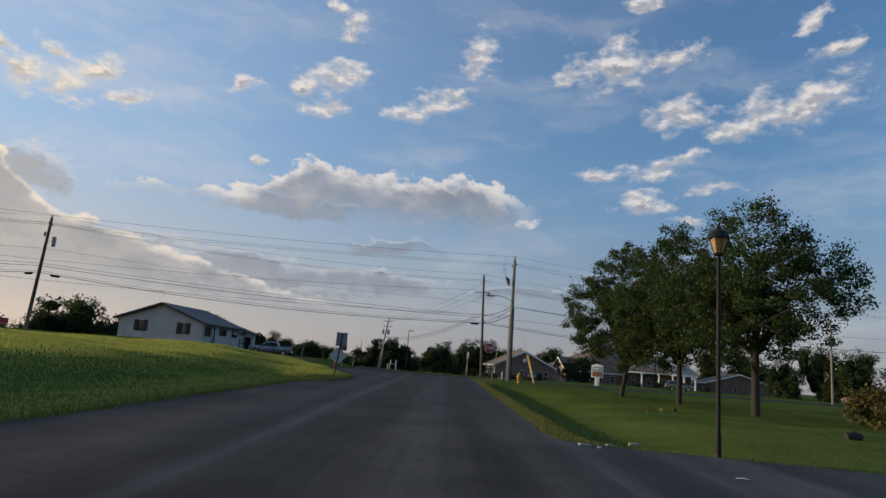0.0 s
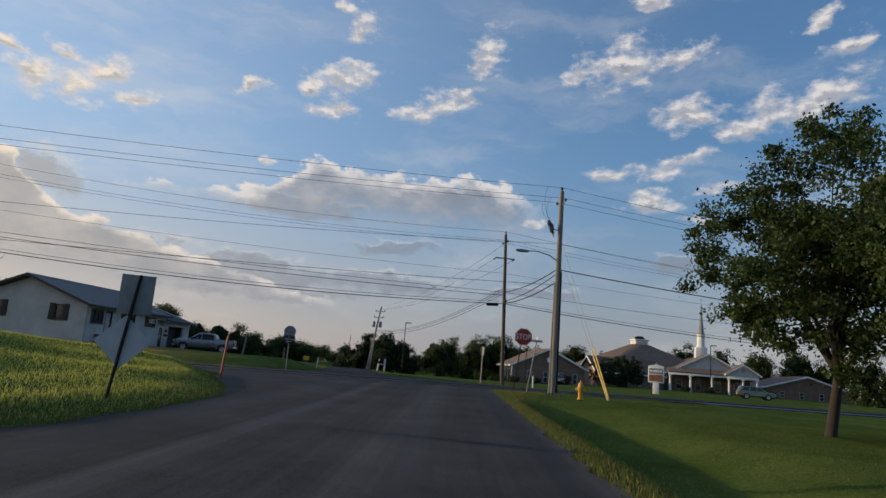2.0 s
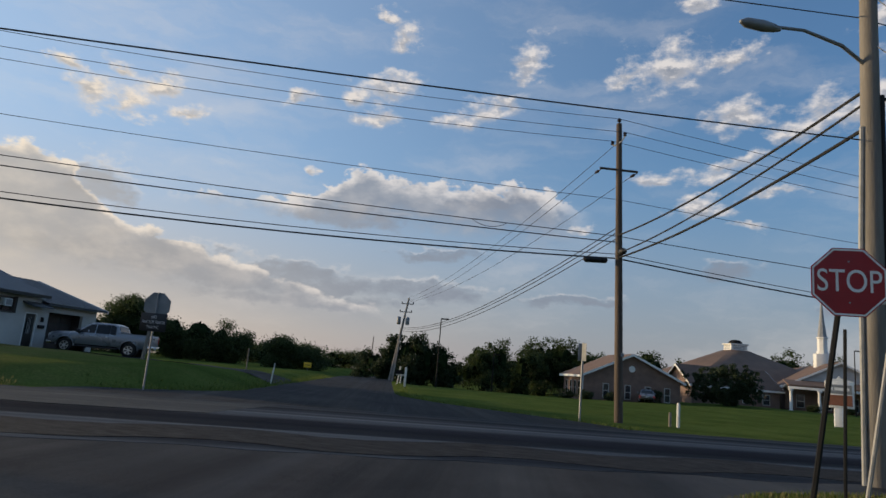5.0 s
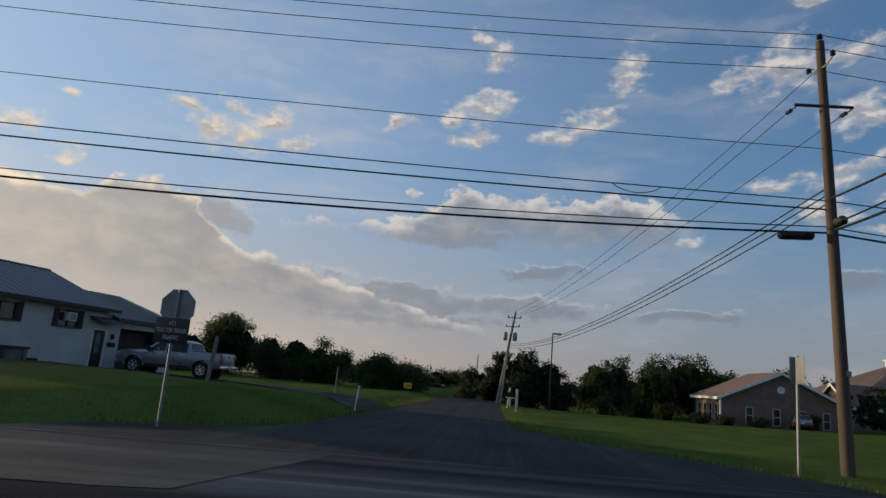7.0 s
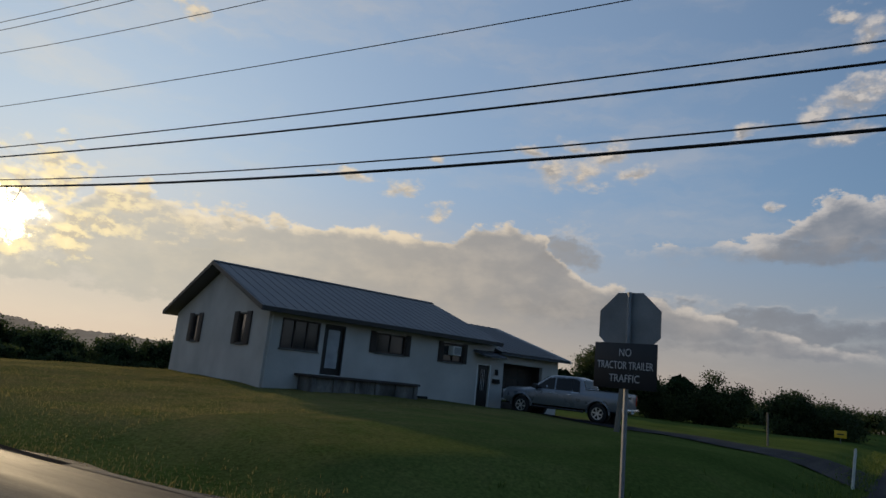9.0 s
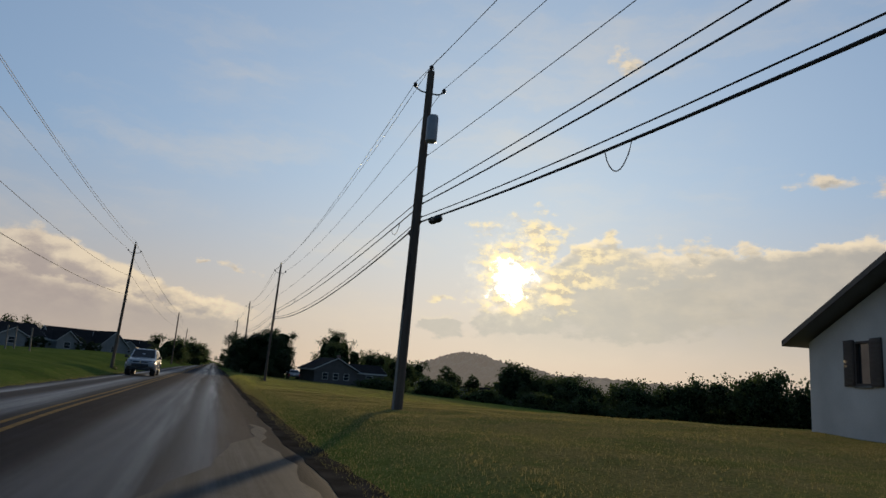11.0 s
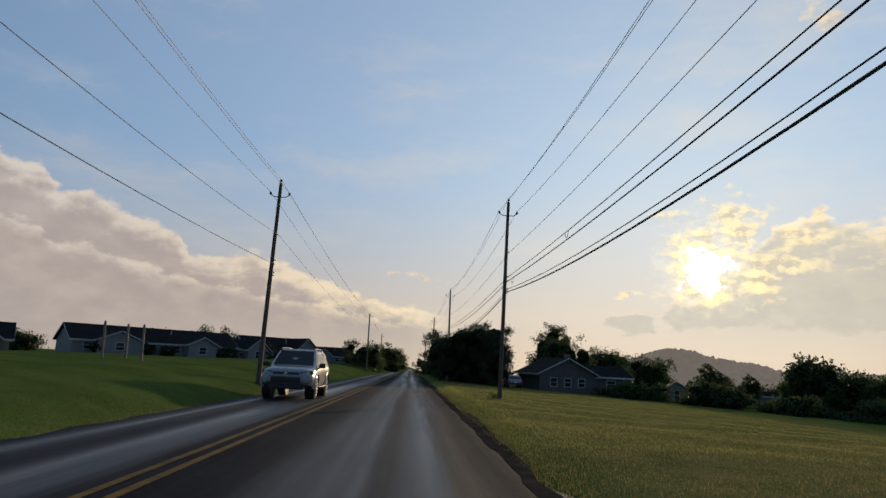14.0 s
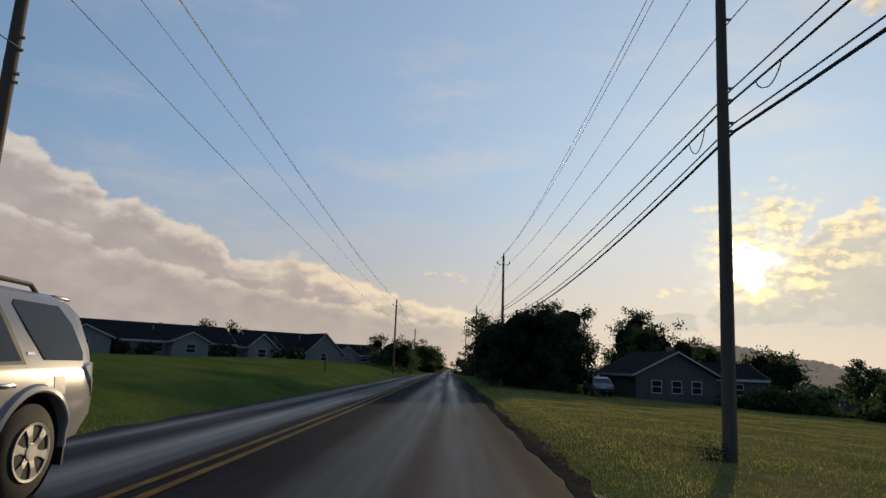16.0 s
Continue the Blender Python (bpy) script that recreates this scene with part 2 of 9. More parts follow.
# great cloud banks: crest line as azimuth and elevation, raggedness, fine bite, density, fading from and to these elevations, depth of the lit rim
CREST_NORTHWEST = ((13, 4.2), (20.4, 5.8), (23.4, 6.8), (28, 7.7), (33.5, 9.2), (38.2, 9.8), (40.2, 11.6), (41.8, 13.5), (45, 14.2), (48, 14.0), (50, 12.5), (55, 12.4), (59, 12.6), (63, 12.1), (67, 12.3), (71, 11.8), (74, 12.1), (77, 13.2), (80, 12.4), (83, 9.5), (89, 5.0))
CREST_WEST = ((106, 4.6), (113, 5.5), (115.5, 6.5), (119.4, 7.4), (122, 8.4), (124.3, 9.3), (127.8, 8.6), (129.7, 8.6), (130.6, 10.3), (133, 10.8), (135.5, 11.5), (137.6, 12.8), (139.7, 12.3), (140.8, 13.7), (143.1, 14.2), (145.2, 15.7), (149, 16.5), (158, 15.0), (166, 9.0))
CREST_WEST_FORE = ((108, 3.4), (118.3, 5.0), (124.2, 5.7), (128.1, 6.4), (130.4, 6.7), (134.5, 7.5), (136.7, 8.4), (139.6, 8.5), (142.5, 9.9), (146.6, 10.5), (158, 9.5), (166, 6.0))
CREST_NORTH = ((-3, 14.2), (0.5, 15.8), (3, 16.8), (8, 16.6), (13, 16.5), (15.5, 16.6), (18, 17.3), (20.5, 16.2), (23, 14.4), (27, 13.5), (30, 13.3), (32.5, 13.0), (36, 11.8))
MASSES = ((CREST_NORTH, 1.8, 4.4, 0.84, 11.2, 14.2, 2.4), (CREST_NORTHWEST, 2.2, 2.6, 0.88, 1.5, 7.5, 1.5), (CREST_WEST, 1.9, 1.5, 0.94, -3.0, 6.0, 3.2), (CREST_WEST_FORE, 2.4, 2.2, 0.75, 0.0, 6.5, 1.6))
sky_world()
sun_data = bpy.data.lights.new("sun", "SUN")
sun_data.energy, sun_data.angle, sun_data.color = 4.0, radians(1.2), (1.0, 0.76, 0.46)
sun = new("sun", sun_data)
sun.rotation_euler = (radians(90 - SUN_EL), 0, radians(SUN_AZ + 180))

# ---- materials ----
def ramp(nt, fac, lo, hi, a=0.3, b=0.7):
    r = nt.nodes.new("ShaderNodeValToRGB")
    r.color_ramp.elements[0].position, r.color_ramp.elements[1].position = a, b
    r.color_ramp.elements[0].color, r.color_ramp.elements[1].color = (*lo, 1), (*hi, 1)
    nt.links.new(fac, r.inputs[0])
    return r.outputs[0]


def mat(name, base, rough=0.6, metal=0.0, var=0.18, scale=3.0, bump=0.15, grain=60.0, rand=0.0, stretch=(1, 1, 1), spec=0.5, stain=None):
    """A painted, woven or mineral surface: base colour that varies at two scales, fine relief, uneven gloss."""
    m = bpy.data.materials.new(name)
    m.use_nodes = True
    nt = m.node_tree
    p = nt.nodes["Principled BSDF"]
    tc = nt.nodes.new("ShaderNodeTexCoord")
    mp = nt.nodes.new("ShaderNodeMapping")
    mp.inputs["Scale"].default_value = stretch
    nt.links.new(tc.outputs["Object"], mp.inputs[0])

    def tex(sc, detail):
        n = nt.nodes.new("ShaderNodeTexNoise")
        n.inputs["Scale"].default_value, n.inputs["Detail"].default_value = sc, detail
        nt.links.new(mp.outputs[0], n.inputs["Vector"])
        return n.outputs["Fac"]
    big, small = tex(scale, 5), tex(grain, 3)
    lo = tuple(c * (1 - var) for c in base)
    hi = tuple(min(1, c * (1 + var)) for c in base)
    col = ramp(nt, big, stain or lo, hi)
    mx = nt.nodes.new("ShaderNodeMix")
    mx.data_type, mx.blend_type = "RGBA", "MULTIPLY"
    mx.inputs[0].default_value = 1.0
    nt.links.new(col, mx.inputs[6])
    nt.links.new(ramp(nt, small, (1 - var * 0.8,) * 3, (1, 1, 1), 0.25, 0.75), mx.inputs[7])
    col = mx.outputs[2]
    if rand:
        oi = nt.nodes.new("ShaderNodeObjectInfo")
        m2 = nt.nodes.new("ShaderNodeMix")
        m2.data_type, m2.blend_type = "RGBA", "MULTIPLY"
        m2.inputs[0].default_value = 1.0
        nt.links.new(col, m2.inputs[6])
        nt.links.new(ramp(nt, oi.outputs["Random"], (1 - rand,) * 3, (1, 1, 1), 0, 1), m2.inputs[7])
        col = m2.outputs[2]
    nt.links.new(col, p.inputs["Base Color"])
    mr = nt.nodes.new("ShaderNodeMapRange")
    mr.inputs["To Min"].default_value, mr.inputs["To Max"].default_value = max(0.02, rough - 0.1), min(1, rough + 0.1)
    nt.links.new(big, mr.inputs[0])
    nt.links.new(mr.outputs[0], p.inputs["Roughness"])
    p.inputs["Metallic"].default_value = metal
    p.inputs["Specular IOR Level"].default_value = spec
    if bump:
        b = nt.nodes.new("ShaderNodeBump")
        b.inputs["Strength"].default_value, b.inputs["Distance"].default_value = bump, 0.02
        nt.links.new(small, b.inputs["Height"])
        nt.links.new(b.outputs[0], p.inputs["Normal"])
    return m


def leaf_mat(name, dark, light, through=0.35):
    m = bpy.data.materials.new(name)
    m.use_nodes = True
    nt = m.node_tree
    p = nt.nodes["Principled BSDF"]
    g = nt.nodes.new("ShaderNodeNewGeometry")
    col = ramp(nt, g.outputs["Random Per Island"], dark, light, 0.0, 1.0)
    nt.links.new(col, p.inputs["Base Color"])
    p.inputs["Roughness"].default_value = 0.6
    p.inputs["Specular IOR Level"].default_value = 0.3
    t = nt.nodes.new("ShaderNodeBsdfTranslucent")
    nt.links.new(col, t.inputs[0])
    mx = nt.nodes.new("ShaderNodeMixShader")
    mx.inputs[0].default_value = through
    nt.links.new(p.outputs[0], mx.inputs[1])
    nt.links.new(t.outputs[0], mx.inputs[2])
    nt.links.new(mx.outputs[0], nt.nodes["Material Output"].inputs[0])
    return m


def grass_mat(name, dark, mid, dry, patch=0.25, dryness=0.35, zone=()):
    """Mown lawn: patches of two greens, straw-coloured spots, and a rough nap."""
    m = bpy.data.materials.new(name)
    m.use_nodes = True
    nt = m.node_tree
    p = nt.nodes["Principled BSDF"]
    tc = nt.nodes.new("ShaderNodeTexCoord")

    def tex(sc, detail, rough=0.6):
        n = nt.nodes.new("ShaderNodeTexNoise")
        n.inputs["Scale"].default_value, n.inputs["Detail"].default_value, n.inputs["Roughness"].default_value = sc, detail, rough
        nt.links.new(tc.outputs["Object"], n.inputs["Vector"])
        return n.outputs["Fac"]
    a = ramp(nt, tex(patch, 6), dark, mid, 0.35, 0.65)
    f = nt.nodes.new("ShaderNodeMapRange")
    f.inputs["From Min"].default_value, f.inputs["From Max"].default_value = 0.5, 0.72
    f.inputs["To Max"].default_value = dryness
    nt.links.new(tex(0.6, 8, 0.7), f.inputs[0])
    mx = nt.nodes.new("ShaderNodeMix")
    mx.data_type = "RGBA"
    nt.links.new(f.outputs[0], mx.inputs[0])
    nt.links.new(a, mx.inputs[6])
    mx.inputs[7].default_value = (*dry, 1)
    dried = mx.outputs[2]
    if zone:
        for way, a, b in zone:                        # thin, sun-dried turf before the house; over the field beyond, paleness painted for backlight
            d = nt.nodes.new("ShaderNodeVectorMath")
            d.operation = "DOT_PRODUCT"
            d.inputs[1].default_value = (*way, 0)
            nt.links.new(tc.outputs["Object"], d.inputs[0])
            r = nt.nodes.new("ShaderNodeMapRange")
            r.interpolation_type = "SMOOTHSTEP"
            r.inputs["From Min"].default_value, r.inputs["From Max"].default_value = a, b
            nt.links.new(d.outputs["Value"], r.inputs[0])
            if way is zone[0][0] and a == zone[0][1]:
                acc = r.outputs[0]
            else:
                k = nt.nodes.new("ShaderNodeMath")
                k.operation = "MULTIPLY"
                nt.links.new(acc, k.inputs[0])
                nt.links.new(r.outputs[0], k.inputs[1])
                acc = k.outputs[0]
        k = nt.nodes.new("ShaderNodeMath")
        k.operation = "MULTIPLY"
        nt.links.new(acc, k.inputs[0])
        patchy = nt.nodes.new("ShaderNodeMapRange")
        patchy.inputs["From Min"].default_value, patchy.inputs["From Max"].default_value = 0.35, 0.62
        patchy.inputs["To Min"].default_value, patchy.inputs["To Max"].default_value = 0.25, 0.85
        nt.links.new(tex(0.9, 7, 0.65), patchy.inputs[0])
        nt.links.new(patchy.outputs[0], k.inputs[1])
        m3 = nt.nodes.new("ShaderNodeMix")
        m3.data_type = "RGBA"
        nt.links.new(k.outputs[0], m3.inputs[0])
        nt.links.new(dried, m3.inputs[6])
        m3.inputs[7].default_value = (0.235, 0.185, 0.075, 1)
        dried = m3.outputs[2]
    nap = tex(14.0, 6, 0.75)
    m2 = nt.nodes.new("ShaderNodeMix")
    m2.data_type, m2.blend_type = "RGBA", "MULTIPLY"
    m2.inputs[0].default_value = 1.0
    nt.links.new(dried, m2.inputs[6])
    nt.links.new(ramp(nt, nap, (0.45, 0.45, 0.45), (1.2, 1.2, 1.2), 0.3, 0.7), m2.inputs[7])
    nt.links.new(m2.outputs[2], p.inputs["Base Color"])
    p.inputs["Roughness"].default_value = 0.85
    p.inputs["Specular IOR Level"].default_value = 0.0
    b = nt.nodes.new("ShaderNodeBump")
    b.inputs["Strength"].default_value, b.inputs["Distance"].default_value = 0.5, 0.05
    nt.links.new(nap, b.inputs["Height"])
    nt.links.new(b.outputs[0], p.inputs["Normal"])
    return m


def asphalt_mat(name, base, along, crack=0.5, rough=0.75, gloss=0.15, wear=(), middle=0.0, scuffs=0.30):
    """Worn asphalt: aggregate, tyre-polished tracks along the lane, tar-dark patches and fine cracks."""
    m = bpy.data.materials.new(name)
    m.use_nodes = True
    nt = m.node_tree
    p = nt.nodes["Principled BSDF"]
    tc = nt.nodes.new("ShaderNodeTexCoord")
    mp = nt.nodes.new("ShaderNodeMapping")
    mp.inputs["Rotation"].default_value = (0, 0, radians(-along))
    nt.links.new(tc.outputs["Object"], mp.inputs[0])
    lane = nt.nodes.new("ShaderNodeMapping")
    lane.inputs["Scale"].default_value = (0.9, 0.02, 1)
    nt.links.new(mp.outputs[0], lane.inputs[0])

    def tex(src, sc, detail, rg=0.6):
        n = nt.nodes.new("ShaderNodeTexNoise")
        n.inputs["Scale"].default_value, n.inputs["Detail"].default_value, n.inputs["Roughness"].default_value = sc, detail, rg
        nt.links.new(src, n.inputs["Vector"])
        return n.outputs["Fac"]

    def mul(a, b):
        x = nt.nodes.new("ShaderNodeMix")
        x.data_type, x.blend_type = "RGBA", "MULTIPLY"
        x.inputs[0].default_value = 1.0
        nt.links.new(a, x.inputs[6])
        nt.links.new(b, x.inputs[7])
        return x.outputs[2]
    scuff = nt.nodes.new("ShaderNodeMapping")
    scuff.inputs["Scale"].default_value = (7.0, 0.10, 1)
    nt.links.new(mp.outputs[0], scuff.inputs[0])
    streak = tex(lane.outputs[0], 1.0, 4)
    drag = tex(scuff.outputs[0], 1.0, 6, 0.7)
    stain = tex(tc.outputs["Object"], 0.35, 7, 0.65)
    grit = tex(tc.outputs["Object"], 45.0, 3, 0.7)
    col = ramp(nt, streak, tuple(c * 0.62 for c in base), tuple(c * 1.6 for c in base), 0.36, 0.68)
    col = mul(col, ramp(nt, stain, (0.72, 0.72, 0.74), (1.12, 1.12, 1.1), 0.35, 0.65))
    col = mul(col, ramp(nt, drag, (1 - scuffs,) * 3, (1 + scuffs,) * 3, 0.34, 0.70))
    col = mul(col, ramp(nt, grit, (0.65, 0.65, 0.65), (1.25, 1.25, 1.25), 0.3, 0.7))
    vo = nt.nodes.new("ShaderNodeTexVoronoi")
    vo.feature = "DISTANCE_TO_EDGE"
    vo.inputs["Scale"].default_value = 0.5
    wob = nt.nodes.new("ShaderNodeVectorMath")
    wob.operation = "MULTIPLY_ADD"
    wn = nt.nodes.new("ShaderNodeTexNoise")
    wn.inputs["Scale"].default_value, wn.inputs["Detail"].default_value = 1.2, 5
    nt.links.new(tc.outputs["Object"], wn.inputs["Vector"])
    nt.links.new(wn.outputs["Color"], wob.inputs[0])
    wob.inputs[1].default_value = (1.2, 1.2, 0)
    nt.links.new(tc.outputs["Object"], wob.inputs[2])
    nt.links.new(wob.outputs[0], vo.inputs["Vector"])
    if crack:
        col = mul(col, ramp(nt, vo.outputs["Distance"], (1 - crack,) * 3, (1, 1, 1), 0.0, 0.012))
    mr = nt.nodes.new("ShaderNodeMapRange")
    mr.inputs["From Min"].default_value, mr.inputs["From Max"].default_value = 0.35, 0.65
    mr.inputs["To Min"].default_value, mr.inputs["To Max"].default_value = rough - 0.22, rough + 0.1
    nt.links.new(streak, mr.inputs[0])
    gloss_in = mr.outputs[0]
    if wear:                                          # tyre-polished bands and tarry strips lie at set places across the lanes
        d = nt.nodes.new("ShaderNodeVectorMath")
        d.operation = "DOT_PRODUCT"
        d.inputs[1].default_value = (-math.sin(radians(along - 90)), math.cos(radians(along - 90)), 0)
        nt.links.new(tc.outputs["Object"], d.inputs[0])
        sway = nt.nodes.new("ShaderNodeMath")
        sway.operation = "MULTIPLY_ADD"
        nt.links.new(tex(lane.outputs[0], 2.0, 5), sway.inputs[0])
        sway.inputs[1].default_value = 0.9
        nt.links.new(d.outputs["Value"], sway.inputs[2])
        across = nt.nodes.new("ShaderNodeMapRange")
        across.inputs["From Min"].default_value, across.inputs["From Max"].default_value = middle - 6 + 0.45, middle + 6 + 0.45
        nt.links.new(sway.outputs[0], across.inputs[0])
        band = nt.nodes.new("ShaderNodeValToRGB")
        band.color_ramp.interpolation = "EASE"
        els = band.color_ramp.elements
        while len(els) < len(wear):
            els.new(0.5)
        for e, (w_, g_) in zip(els, wear):
            e.position = (w_ + 6) / 12
            e.color = (g_, g_, g_, 1)
        nt.links.new(across.outputs[0], band.inputs[0])
        # besides wear, the highway bands' paleness paints in some sky sheen
        col = mul(col, ramp(nt, band.outputs[0], (0.72, 0.72, 0.74), (1.30, 1.29, 1.27), 0.0, 1.0))
        polish = nt.nodes.new("ShaderNodeMapRange")
        polish.inputs["To Min"].default_value, polish.inputs["To Max"].default_value = 0.16, -0.26
        nt.links.new(band.outputs[0], polish.inputs[0])
        add = nt.nodes.new("ShaderNodeMath")
        add.operation = "ADD"
        nt.links.new(mr.outputs[0], add.inputs[0])
        nt.links.new(polish.outputs[0], add.inputs[1])
        gloss_in = add.outputs[0]
        sheen = nt.nodes.new("ShaderNodeMapRange")
        sheen.inputs["To Min"].default_value, sheen.inputs["To Max"].default_value = gloss * 0.15, gloss * 1.3
        nt.links.new(band.outputs[0], sheen.inputs[0])
        nt.links.new(sheen.outputs[0], p.inputs["Specular IOR Level"])
    nt.links.new(col, p.inputs["Base Color"])
    nt.links.new(gloss_in, p.inputs["Roughness"])
    p.inputs["Specular IOR Level"].default_value = gloss
    b = nt.nodes.new("ShaderNodeBump")
    b.inputs["Strength"].default_value, b.inputs["Distance"].default_value = 0.5, 0.01
    nt.links.new(grit, b.inputs["Height"])
    nt.links.new(b.outputs[0], p.inputs["Normal"])
    return m


def glass_mat(name, tint=(0.02, 0.025, 0.03), rough=0.05):
    m = mat(name, tint, rough, 0.0, 0.1, 2.0, 0.0)
    m.node_tree.nodes["Principled BSDF"].inputs["Specular IOR Level"].default_value = 0.7
    return m


def haze_glow_mat(name, base):
    """Woods far off; a warm emission stands in for the lit evening haze before them."""
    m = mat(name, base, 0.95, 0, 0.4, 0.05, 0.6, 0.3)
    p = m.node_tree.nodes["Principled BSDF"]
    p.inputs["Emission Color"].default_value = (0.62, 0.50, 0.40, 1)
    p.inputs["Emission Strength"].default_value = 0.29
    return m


# metres to the right of the centre line, and how polished and sheen-pale the asphalt is there
LANE_WEAR_SHEEN = ((-4.1, 0.0), (-3.6, 0.2), (-3.1, 0.9), (-2.6, 0.3), (-2.2, 0.2), (-1.5, 0.9), (-0.7, 0.7), (-0.25, 0.1), (0.3, 0.0), (1.1, 0.05), (1.9, 0.75), (2.6, 0.7), (3.05, 0.3), (3.6, 0.8), (4.2, 0.3), (4.9, 0.0), (5.5, 0.3))

STREET_WEAR = ((-4.6, 0.45), (-3.4, 0.38), (-2.4, 0.55), (-1.3, 0.40), (-0.85, 0.72), (-0.45, 0.42), (0.8, 0.40), (1.9, 0.62), (2.9, 0.40), (4.0, 0.50), (4.8, 0.75))

